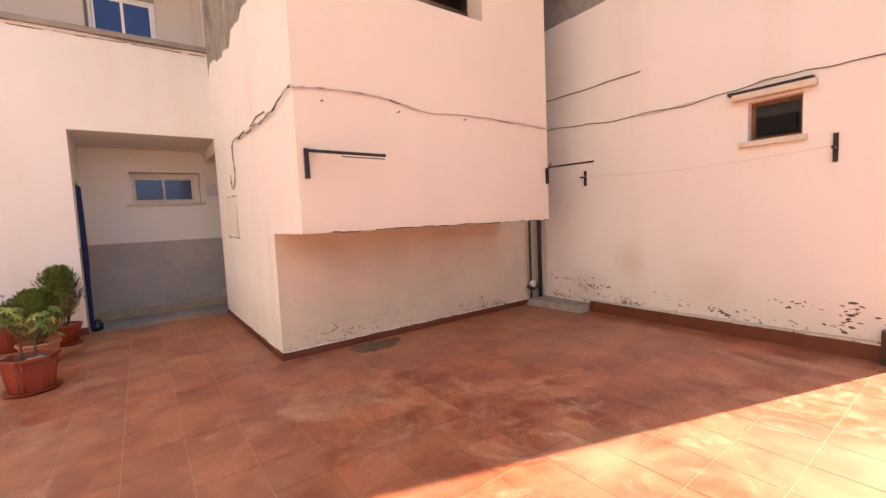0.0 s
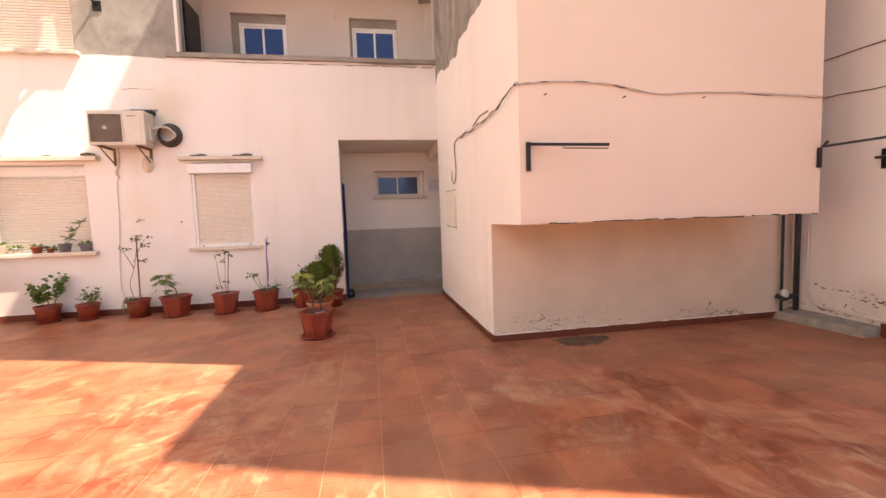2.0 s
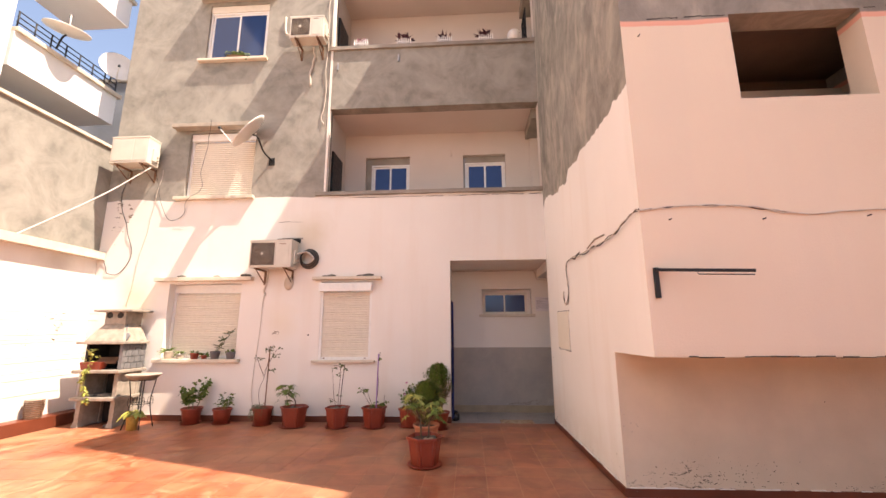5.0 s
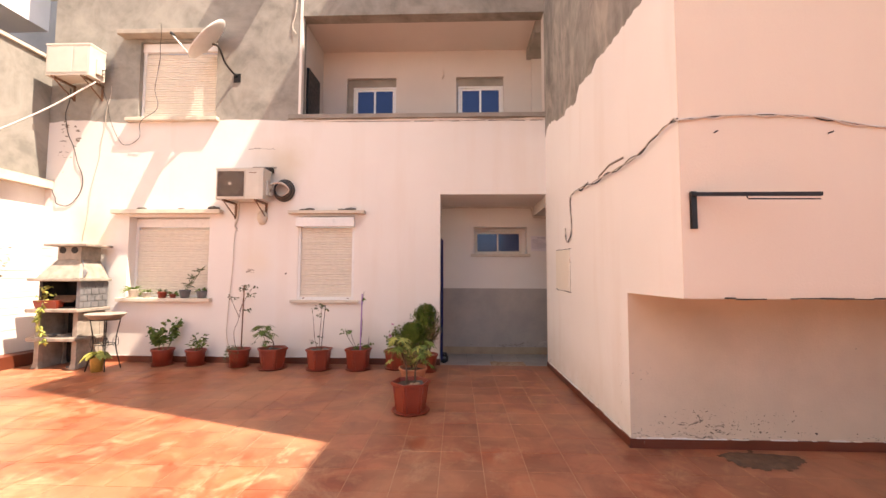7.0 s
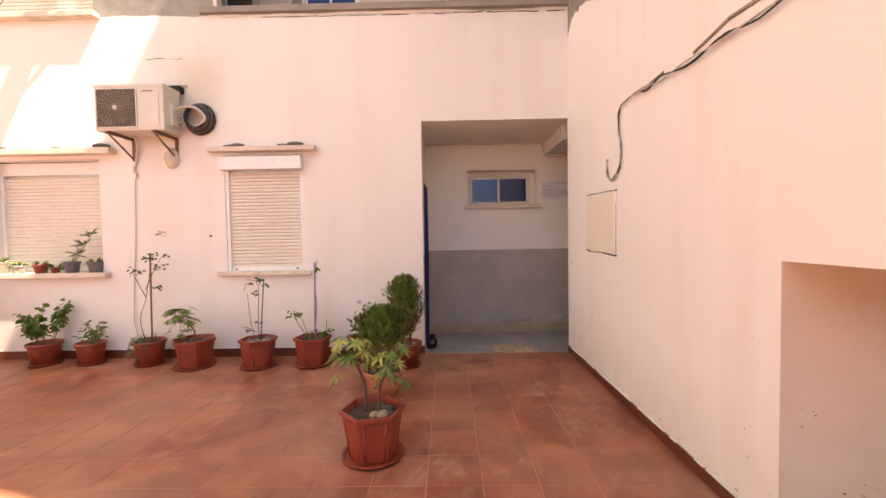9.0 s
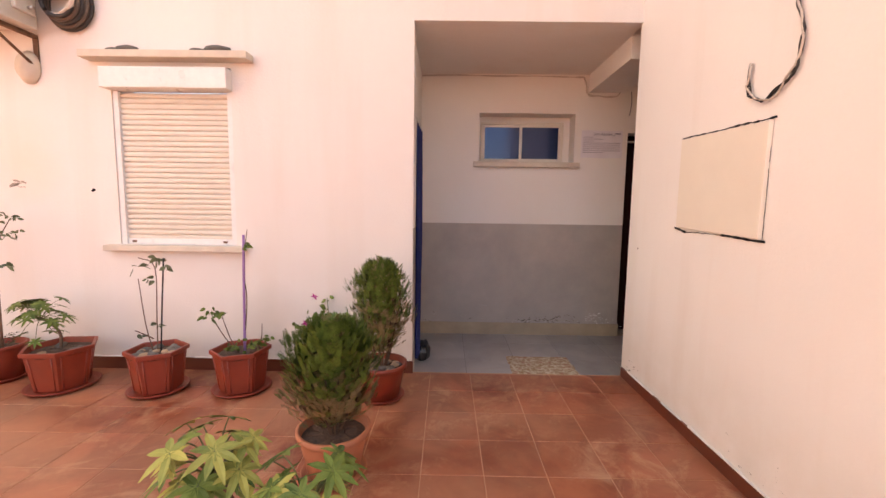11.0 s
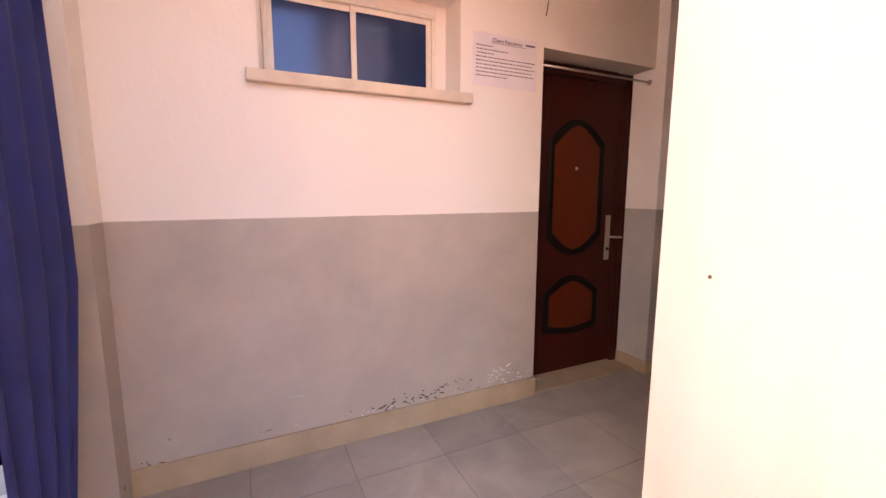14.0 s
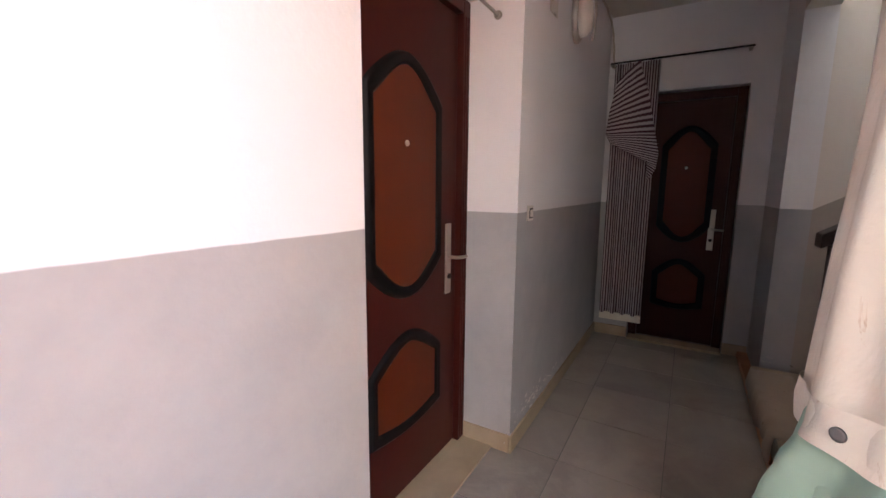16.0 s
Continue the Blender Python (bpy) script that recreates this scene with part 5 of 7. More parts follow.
# ---- air conditioners ----
def ac_unit(at, rz, label, w=0.80, h=0.53, d=0.30, detail=True, brackets=True):
    """An outdoor unit: its back at y = 0, its front at y = -d - 0.1."""
    t = thing("air_conditioner", label, "air conditioner", at, rz, "outdoor units")
    y0, y1 = -d - 0.10, -0.10
    body = boxed("casing", 0, w, y0, y1, 0, h, M["ac"], t, bevel=0.012)
    boxed("top_cover", -0.006, w + 0.006, y0 - 0.006, y1 + 0.004, h - 0.03, h + 0.006, M["ac"], t, bevel=0.006)
    if detail:
        cx, cz, r = w * 0.31, h * 0.5, h * 0.40
        boxed("recess", 0.035, w * 0.60, y0 - 0.003, y0 - 0.001, 0.04, h - 0.05, M["ac_dark"], t, "dark fan recess")
        bm = bmesh.new()
        for i in range(1, 9):
            rr = r * i / 8
            tube(bm, [(cx + rr * math.cos(k * math.pi / 14), y0 - 0.012, cz + rr * math.sin(k * math.pi / 14)) for k in range(29)], 0.0036, 4, 1, False)
        for k in range(24):
            a = k * math.pi / 12
            tube(bm, [(cx + 0.03 * math.cos(a), y0 - 0.012, cz + 0.03 * math.sin(a)), (cx + r * math.cos(a + 0.5), y0 - 0.010, cz + r * math.sin(a + 0.5))], 0.003, 4, 1, False)
        part("guard", bm, M["concrete"], t, "round wire fan guard")
        bm = bmesh.new()
        lathe(bm, [(0.026, 0), (0.026, 0.006), (0.012, 0.012)], 14, m=Matrix.Translation((cx, y0 - 0.012, cz)) @ Matrix.Rotation(radians(90), 4, "X"))
        part("hub", bm, M["ac"], t)
        bm = bmesh.new()
        for a in ((0.02, w * 0.62, 0.03, 0.042), (0.02, w * 0.62, h - 0.052, h - 0.04), (0.02, 0.032, 0.042, h - 0.052), (w * 0.62 - 0.012, w * 0.62, 0.042, h - 0.052)):
            cuboid(bm, a[0], a[1], y0 - 0.012, y0 - 0.002, a[2], a[3])
        part("surround", bm, M["ac"], t)
        boxed("front_panel", w * 0.66, w - 0.05, y0 - 0.007, y0 - 0.001, 0.05, h - 0.06, M["ac"], t, bevel=0.003)
        boxed("name_bar", w * 0.70, w * 0.86, y0 - 0.009, y0 - 0.0075, h - 0.085, h - 0.073, M["rust"], t)
    else:
        boxed("front_panel", 0.03, w * 0.60, y0 - 0.006, y0 - 0.001, 0.05, h - 0.06, M["ac"], t, bevel=0.004)
        boxed("side_panel", w * 0.64, w - 0.03, y0 - 0.006, y0 - 0.001, 0.05, h - 0.06, M["ac"], t, bevel=0.004)
    boxed("valve_cover", w + 0.001, w + 0.035, -0.30, -0.14, 0.08, 0.34, M["ac"], t, bevel=0.01)
    for z in (0.12, 0.19):
        bm = bmesh.new()
        tube(bm, [(w + 0.035, -0.2, z), (w + 0.075, -0.2, z)], 0.014, 8)
        part("valve", bm, M["chrome"], t)
    if brackets:
        for x in (0.12, w - 0.14):
            b = boxed("bracket", x, x + 0.04, -d - 0.12, -0.001, -0.03, -0.002, M["rust"], t, "rusty steel wall bracket", 0.002)
            boxed("upright", x, x + 0.04, -0.012, -0.001, -0.28, -0.031, M["rust"], b)
            bm = bmesh.new()
            tube(bm, [(x + 0.02, -d - 0.08, -0.035), (x + 0.02, -0.012, -0.26)], 0.011, 6)
            part("brace", bm, M["rust"], b)
    return t


def loose(name, bm, material, label, category, group=""):
    return tagged(part(name, bm, material), label=label, category=category, group=group)


ac_unit((-4.40, F, 2.755), 0, "cream outdoor air conditioner with round fan guard on rusty brackets", 0.80, 0.52)
ac_unit((-7.45, F, 4.90), 0, "cream outdoor air conditioner unit high in the corner", 0.78, 0.56, 0.32, False)
ac_unit((-3.98, F, 7.60), 0, "white outdoor air conditioner unit on rusty brackets beside the balcony", 0.72, 0.50, 0.28)

# coil of pipe and lagged hose beside the lower unit
coil = thing("pipe_coil", "coiled insulated pipe hanging beside the air conditioner", "pipe coil")
for k in range(5):
    bm = bmesh.new()
    r = 0.175 - 0.013 * k
    tube(bm, [(-3.40 + r * math.cos(a * math.pi / 14 + k), F - 0.03 - 0.028 * k, 2.97 + r * 1.05 * math.sin(a * math.pi / 14 + k)) for a in range(28 if k else 29)], 0.016, 8, 1)
    part("loop", bm, M["ac_dark"] if k % 2 else M["cable_dark"], coil)
bm = bmesh.new()
tube(bm, bent([(-3.56, F - 0.24, 3.02), (-3.48, F - 0.26, 3.05), (-3.36, F - 0.2, 3.06), (-3.27, F - 0.16, 2.95), (-3.38, F - 0.14, 2.86), (-3.5, F - 0.1, 2.88)]), 0.017, 8)
part("hose_end", bm, M["cable"], coil)
boxed("wall_ledge_stub", -4.04, -3.60, F - 0.10, F - 0.001, 3.285, 3.365, M["soot"], None, kind="structure", bevel=0.01)
boxed("wall_patch", -3.98, -3.56, F - 0.006, F - 0.001, 3.366, 3.40, M["cement"], None, kind="structure")

bm = bmesh.new()
lathe(bm, [(0.10, 0), (0.105, 0.02), (0.085, 0.05), (0.075, 0.07), (0.0001, 0.085)], 24, cap1=False, m=Matrix.Translation((-3.78, F - 0.001, 2.50)) @ Matrix.Rotation(radians(90), 4, "X") @ Matrix.Diagonal((0.85, 1.25, 1, 1)))
loose("wall_lamp", bm, M["ledge"], "oval cream bulkhead lamp on the wall, unlit", "wall lamp")
bm = bmesh.new()
tube(bm, bent([(-4.12, F - 0.2, 2.78), (-4.18, F - 0.06, 2.68), (-4.22, F - 0.02, 2.5), (-4.26, F - 0.015, 2.36), (-4.22, F - 0.02, 2.30)]), 0.016, 8)
loose("drain_hose", bm, M["cable"], "lagged hose from the air conditioner", "hose")
bm = bmesh.new()
tube(bm, bent([(-4.20, F - 0.012, 2.27), (-4.26, F - 0.012, 2.22), (-4.28, F - 0.012, 1.6), (-4.33, F - 0.012, 0.9), (-4.34, F - 0.02, 0.5), (-4.28, F - 0.03, 0.25)]), 0.006, 6)
loose("drain_hose", bm, M["cable"], "thin grey drain hose running down the wall", "hose")


# ---- satellite dishes ----
def dish(at, aim, r, label, arm=0.42, mount=None, feed=None):
    t = thing("satellite_dish", label, "satellite dish", at, group="satellite dishes")
    q = Vector(aim).to_track_quat("Z", "Y").to_matrix().to_4x4()
    bm = bmesh.new()
    prof = [(r * k / 8, 0.20 * r * (k / 8) ** 2) for k in range(1, 9)]
    prof += [(r * 1.01, 0.20 * r + 0.004)] + [(p, z - 0.008) for p, z in reversed(prof)]
    lathe(bm, prof, 36, m=q @ Matrix.Diagonal((0.92, 1, 1, 1)))
    refl = part("reflector", bm, M["dish"], t)
    f = Vector(feed) if feed else q @ Vector((0, -r * 0.55, arm))
    bm = bmesh.new()
    tube(bm, [q @ Vector((0, -r * 0.98, 0.18 * r)), f], 0.011, 6)
    part("arm", bm, M["dish"], t)
    bm = bmesh.new()
    lathe(bm, [(0.022, 0), (0.026, 0.03), (0.02, 0.08)], 12, m=Matrix.Translation(f) @ q @ Matrix.Rotation(math.pi, 4, "X"))
    part("receiver", bm, M["black"], t)
    if mount:
        bm = bmesh.new()
        tube(bm, bent([q @ Vector((0, 0, -0.02)), *[Vector(m) for m in mount]], 5), 0.018, 8)
        part("mast", bm, M["black"], t, "bent dark steel mast")
    return t


d1 = dish((-4.58, F - 0.38, 5.45), (-0.74, -0.46, 0.66), 0.43, "white satellite dish fixed to the wall beside the shuttered window", 0.55, [(0.10, 0.05, -0.05), (0.16, 0.18, -0.28), (0.26, 0.378, -0.42)], (-0.5237, -0.2749, 0.0323))
boxed("wall_plate", 0.20, 0.32, 0.365, 0.379, -0.52, -0.36, M["black"], d1)
for y, z, r, a in ((6.95, 7.62, 0.42, (0.2, -0.15, 0.97)), (8.2, 7.70, 0.38, (0.72, -0.65, 0.25))):
    dd = dish((-8.50, y, z), a, r, "white satellite dish clamped to the balcony railing", 0.35, [(-0.08, 0.0, -0.1), (-0.16, 0.0, -0.35)])

# ---- grill ----
random.seed(61)
g = thing("barbecue", "concrete barbecue with shelves, a brick side and a tapered hood", "barbecue", (-7.15, 7.08, 0))
W, D = 0.74, 0.55
for x in (0.02, W - 0.10):
    bm = bmesh.new()
    for (y0, y1) in ((0.03, 0.12), (D - 0.10, D)):
        ring_solid(bm, [[(x - 0.02 + dx, y0 - 0.02 + dy, 0) for dx, dy in ((0, 0), (0.12, 0), (0.12, 0.12), (0, 0.12))], [(x + dx, y0 + dy, 0.10) for dx, dy in ((0, 0), (0.08, 0), (0.08, 0.09), (0, 0.09))],
                        [(x + dx, y0 + dy, 0.44) for dx, dy in ((0, 0), (0.08, 0), (0.08, 0.09), (0, 0.09))]], smooth=False)
        ring_solid(bm, [[(x + dx, y0 + dy, 0.50) for dx, dy in ((0, 0), (0.08, 0), (0.08, 0.09), (0, 0.09))], [(x + dx, y0 + dy, 0.90) for dx, dy in ((0, 0), (0.08, 0), (0.08, 0.09), (0, 0.09))]], smooth=False)
    cuboid(bm, x + 0.01, x + 0.07, 0.12, D - 0.10, 0, 0.44)
    cuboid(bm, x + 0.01, x + 0.07, 0.12, D - 0.10, 0.50, 0.90)
    part("leg", bm, M["concrete"], g, "", 0.006)
boxed("lower_shelf", -0.05, W + 0.03, -0.05, D, 0.44, 0.50, M["concrete"], g, bevel=0.012)
boxed("upper_shelf", -0.06, W + 0.06, -0.08, D, 0.90, 0.955, M["concrete"], g, bevel=0.012)
boxed("back_panel", 0.03, W - 0.03, D - 0.04, D - 0.005, 0.01, 1.39, M["soot"], g)
boxed("hearth_side", 0.0, 0.05, 0.08, D, 0.956, 1.388, M["soot"], g)
hs = boxed("hearth_wall", W - 0.06, W - 0.012, 0.02, D, 0.956, 1.388, M["grey_brick"], g, "grey blockwork hearth side")
for r in range(4):
    off = 0.0 if r % 2 else -0.07
    for c in range(5):
        y0, y1 = max(0.02, 0.02 + off + c * 0.14), min(D, 0.02 + off + c * 0.14 + 0.13)
        if y1 - y0 > 0.03:
            boxed("brick", W - 0.012, W + 0.004, y0, y1, 0.965 + r * 0.105, 1.06 + r * 0.105, M["grey_brick"], hs, bevel=0.004)
boxed("hood_slab", -0.08, W + 0.06, -0.06, D, 1.39, 1.435, M["concrete"], g, bevel=0.01)
bm = bmesh.new()
ring_solid(bm, [[(0, 0, 1.436), (W, 0, 1.436), (W, D, 1.436), (0, D, 1.436)], [(0.18, 0.17, 1.74), (W - 0.16, 0.17, 1.74), (W - 0.16, D, 1.74), (0.18, D, 1.74)]], smooth=False)
part("hood", bm, M["concrete"], g, "tapered concrete hood", 0.012)
ch = boxed("chimney", 0.18, W - 0.16, 0.17, D, 1.741, 1.96, M["concrete"], g, bevel=0.008)
for x in (0.27, 0.47):
    bm = bmesh.new()
    lathe(bm, [(0.055, 0), (0.055, 0.01)], 18, m=Matrix.Translation((x, 0.172, 1.90)) @ Matrix.Rotation(radians(90), 4, "X"))
    part("vent", bm, M["soot"], ch, "dark round vent")
boxed("cap", 0.04, W + 0.02, 0.06, D + 0.04, 1.961, 2.0, M["concrete"], g, bevel=0.01)

def tagbox(name, label, category, loc, rot, size, mat, bevel=0.003):
    ob = boxed(name, -size[0] / 2, size[0] / 2, -size[1] / 2, size[1] / 2, 0, size[2], mat, bevel=bevel)
    ob.matrix_basis = pose(*loc, *rot)
    return tagged(ob, label=label, category=category)

tagbox("plank", "old board leaning inside the hearth", "plank", (-6.75, 7.2, 1.10), (28, 0, 20), (0.30, 0.20, 0.02), M["wood"])
for i in range(4):
    tagbox("tile_scrap", "broken piece of stone lying on the barbecue shelf", "stone", (-7.0 + i * 0.13, 7.2 + 0.04 * (i % 2), 0.50 if i < 3 else 0.0), (0, 4, i * 37), (0.13, 0.10, 0.035), M["pebble"] if i % 2 else M["concrete"], 0.006)
t = thing("planter_trough", "red plastic trough with a yellow trailing plant on the barbecue shelf", "planter", (-6.95, 7.10, 0.956))
bm = bmesh.new()
ring_solid(bm, [[(-0.14, -0.05, 0), (0.20, -0.05, 0), (0.20, 0.06, 0), (-0.14, 0.06, 0)], [(-0.17, -0.07, 0.13), (0.23, -0.07, 0.13), (0.23, 0.08, 0.13), (-0.17, 0.08, 0.13)]], smooth=False)
part("trough", bm, M["terracotta"], t, "", 0.006)
bm = bmesh.new()
for i in range(120):
    z = random.uniform(-0.55, 0.36)
    x = 0.02 + (0.05 * math.sin(z * 9)) if z < 0.1 else random.uniform(-0.14, 0.1)
    p = Vector((x + random.uniform(-0.03, 0.03), -0.10 if z < 0.12 else random.uniform(-0.06, 0.04), z))
    d = rand_dir(-0.3)
    blade(bm, p, d, d.cross(rand_dir()), 0.06, 0.04, 0.4, 2)
part("vine", bm, M["leaf_pale"], t, "yellow-green trailing vine")
stems(t, [[(0.02, -0.03, 0.12), (0.03, -0.09, 0.14), (0.02, -0.105, -0.1), (0.04, -0.105, -0.5)]], 0.004, M["stem_green"])

# shovel hanging on the hood
t = thing("shovel", "small dark metal ash shovel leaning on the hood", "shovel", (-6.50, 7.13, 1.435))
bm = bmesh.new()
ring_solid(bm, [[(-0.08, 0, 0), (0.09, 0, 0), (0.09, 0.02, 0), (-0.08, 0.02, 0)], [(-0.10, 0.05, 0.10), (0.11, 0.05, 0.10), (0.11, 0.07, 0.10), (-0.10, 0.07, 0.10)], [(-0.04, 0.08, 0.15), (0.05, 0.08, 0.15), (0.05, 0.10, 0.15), (-0.04, 0.10, 0.15)]], smooth=False)
part("pan", bm, M["grey_brick"], t, "", 0.004)
bm = bmesh.new()
tube(bm, [(0.0, 0.09, 0.14), (-0.05, 0.15, 0.30)], 0.012, 8)
part("handle", bm, M["grey_brick"], t)

# wrought-iron table with a shallow basket
t = thing("garden_table", "small wrought-iron plant stand with a wide shallow bowl on it", "table", (-5.98, 7.12, 0))
bm = bmesh.new()
lathe(bm, [(0.17, 0.78), (0.26, 0.86), (0.275, 0.875), (0.265, 0.885), (0.16, 0.80)], 28)
part("bowl", bm, M["concrete"], t, "wide shallow clay bowl")
for k in range(4):
    a = math.pi / 4 + k * math.pi / 2
    bm = bmesh.new()
    tube(bm, bent([(0.22 * math.cos(a), 0.22 * math.sin(a), 0), (0.14 * math.cos(a), 0.14 * math.sin(a), 0.4), (0.19 * math.cos(a), 0.19 * math.sin(a), 0.80)]), 0.009, 6)
    part("leg", bm, M["black"], t)
    bm = bmesh.new()
    tube(bm, [(0.14 * math.cos(a) + 0.05 * math.cos(s / 3), 0.14 * math.sin(a), 0.42 + 0.11 * math.sin(s / 3) * (1 - s / 40)) for s in range(26)], 0.004, 5)
    part("scroll", bm, M["black"], t)
for z, r in ((0.40, 0.145), (0.785, 0.19)):
    bm = bmesh.new()
    tube(bm, [(r * math.cos(k * math.pi / 12), r * math.sin(k * math.pi / 12), z) for k in range(25)], 0.006, 6, 1, False)
    part("ring", bm, M["black"], t)
random.seed(71)
t = thing("potted_plant", "yellow glazed pot with drooping broad green leaves on the sunlit tiles", "potted plant", (-5.98, 7.0, 0))
hex_pot(t, 0.075, 0.095, 0.22, M["amber"], 20, False)
bm = bmesh.new()
for i in range(26):
    a = random.uniform(0, 6.28)
    d = Vector((math.cos(a), math.sin(a), 0.35))
    blade(bm, (0.02 * math.cos(a), 0.02 * math.sin(a), 0.24 + random.uniform(0, 0.06)), d, (-math.sin(a), math.cos(a), 0.2), random.uniform(0.14, 0.22), 0.09, 0.75, 4)
part("leaves", bm, M["leaf_pale"], t, "drooping yellow-green leaves")

# wicker planter on the kerb
random.seed(72)
t = thing("basket", "woven wicker basket on the red kerb", "basket", (-7.58, 6.82, 0.20))
bm = bmesh.new()
lathe(bm, [(0.10, 0), (0.12, 0.18), (0.115, 0.30), (0.10, 0.30), (0.09, 0.02)], 20)
part("body", bm, M["concrete"], t)
for z in [0.02 + 0.03 * k for k in range(10)]:
    bm = bmesh.new()
    r = 0.108 + 0.02 * min(1, z / 0.18)
    tube(bm, [((r + 0.004 * (-1) ** k) * math.cos(k * math.pi / 12), (r + 0.004 * (-1) ** k) * math.sin(k * math.pi / 12), z) for k in range(25)], 0.008, 5, 1, False)
    part("strand", bm, M["wood"], t)

# ---- brackets and clotheslines ----
def clothes_arm(pts_plate, pts_arm, label):
    t = thing("clothesline_bracket", label, "clothesline bracket", group="clothesline brackets")
    for nm, (a, b, w) in (("plate", pts_plate), ("arm", pts_arm)):
        a, b = Vector(a), Vector(b)
        bm = bmesh.new()
        L = (b - a).length
        cuboid(bm, -w / 2, w / 2, -w * 0.4, w * 0.4, 0, L)
        ob = part(nm, bm, M["black"], t, "", 0.002)
        ob.matrix_basis = Matrix.Translation(a) @ (b - a).to_track_quat("Z", "Y").to_matrix().to_4x4()
    return t


a1 = clothes_arm(((1.225, 3.532, 1.83), (1.225, 3.532, 2.085), 0.036), ((1.21, 3.52, 2.065), (1.83, 3.24, 2.01), 0.030), "black folding steel clothesline arm on the rendered wall")
bm = bmesh.new()
tube(bm, [(1.48, 3.385, 2.03), (1.48, 3.37, 2.005), (1.82, 3.24, 1.98)], 0.005, 6)
part("rod", bm, M["black"], a1)
a2 = clothes_arm(((4.355, 3.532, 1.82), (4.355, 3.532, 2.02), 0.036), ((4.37, 3.53, 2.03), (4.68, 3.06, 2.06), 0.028), "black folding steel clothesline arm at the corner of the bay")
bm = bmesh.new()
tube(bm, [(4.36, 3.50, 2.04), (4.22, 3.36, 2.05)], 0.013, 6)
part("short_arm", bm, M["black"], a2)
for y, z0, z1 in ((3.54, 1.80, 2.01), (0.92, 1.79, 2.05)):
    t = thing("clothesline_bracket", "black steel bracket holding a clothesline on the side wall", "clothesline bracket", group="clothesline brackets")
    boxed("plate", EX - 0.02, EX - 0.001, y - 0.018, y + 0.018, z0, z1, M["black"], t, bevel=0.002)
    boxed("peg", EX - 0.12, EX - 0.021, y - 0.012, y + 0.012, 1.905, 1.93, M["black"], t, bevel=0.002)
bm = bmesh.new()
tube(bm, [(EX - 0.115, 3.54 + (0.92 - 3.54) * s / 12, 1.93 - 0.06 * math.sin(math.pi * s / 12)) for s in range(13)], 0.0025, 5)
loose("clothesline", bm, M["cable"], "thin clothesline between two black brackets", "clothesline")
for i, z in enumerate((1.95, 1.82, 1.5, 1.22, 0.97)):
    bm = bmesh.new()
    tube(bm, [(-7.55, 7.719 - s * 15.7 / 26, z - 0.09 * math.sin(math.pi * s / 26)) for s in range(27)], 0.003, 5)
    loose("clothesline", bm, M["cable_dark"], "thin clothesline in front of the sunlit side wall", "clothesline", "clotheslines by the side wall")


# ---- cables ----
def cable(points, r, mat, label, wob=0.006, steps=6, strands=1, out=(0, 0, 0)):
    t = thing("cable", label, "cable", group="cables on the walls")
    for s in range(strands):
        pts = bent(points, steps)
        q = []
        for i, p in enumerate(pts):
            k = noise.noise(Vector((i * 0.35, s * 7.1, 0)))
            q.append(p + Vector((wob * k * (1 - abs(out[0])), wob * k * (1 - abs(out[1])), wob * 1.6 * noise.noise(Vector((i * 0.3, s * 5.0 + 2, 1)))))
                     + Vector(out) * (0.5 * s * r))
        bm = bmesh.new()
        tube(bm, q, r, 5)
        part("strand", bm, mat[s % len(mat)], t)
    return t


bx, fy = BX - 0.024, 3.540
cable([(bx, 6.46, 2.17), (bx, 6.46, 2.03), (bx, 6.34, 1.965), (bx, 6.20, 2.05), (bx, 6.16, 2.2), (bx, 6.2, 2.36), (bx, 6.2, 2.52), (bx, 6.08, 2.59), (bx, 5.8, 2.57), (bx, 5.5, 2.55), (bx, 5.0, 2.53),
       (bx, 4.6, 2.52), (bx, 4.15, 2.52), (bx, 3.9, 2.56), (bx + 0.01, 3.62, 2.60), (bx + 0.012, 3.53, 2.585)],
      0.0055, [M["cable_dark"], M["cable_dark"], M["cable"]], "bundle of pale and black cables drooping along the white wall", 0.022, 5, 3, (-1, 0, 0))
cable([(1.13, fy, 2.585), (1.39, fy, 2.61), (1.63, fy, 2.62), (1.98, fy, 2.61), (2.2, fy, 2.575), (2.53, fy, 2.525), (2.87, fy, 2.545), (3.2, fy, 2.555), (3.5, fy, 2.55), (4.0, fy, 2.54), (4.395, fy, 2.53)],
      0.0048, [M["cable_dark"], M["pvc"], M["cable"]], "bundle of cables strung across the bay", 0.012, 5, 3, (0, -1, 0))
ex = EX - 0.010
cable([(ex, 4.6, 2.74), (ex, 4.2, 2.715), (ex, 3.59, 2.655), (ex, 3.14, 2.62), (ex, 2.4, 2.605), (ex, 1.79, 2.633), (ex, 1.3, 2.665), (ex, 0.95, 2.66), (ex, 0.5, 2.64)], 0.0045, [M["cable"], M["cable_dark"]], "pale and black cables over the small window", 0.018, 5, 2, (-1, 0, 0))
cable([(ex, 4.9, 3.20), (ex, 4.2, 3.142), (ex, 3.4, 3.13), (ex, 2.735, 3.147)], 0.006, [M["cable"], M["cable_dark"]], "cable ending at a hook on the side wall", 0.012, 5, 2, (-1, 0, 0))
cable([(-6.70, F - 0.25, 4.86), (-7.08, F - 0.72, 4.18), (-7.45, F - 1.3, 3.52), (-7.73, F - 1.8, 3.0)], 0.014, [M["pvc"]], "thick cream conduit sagging from the air conditioner", 0.0)
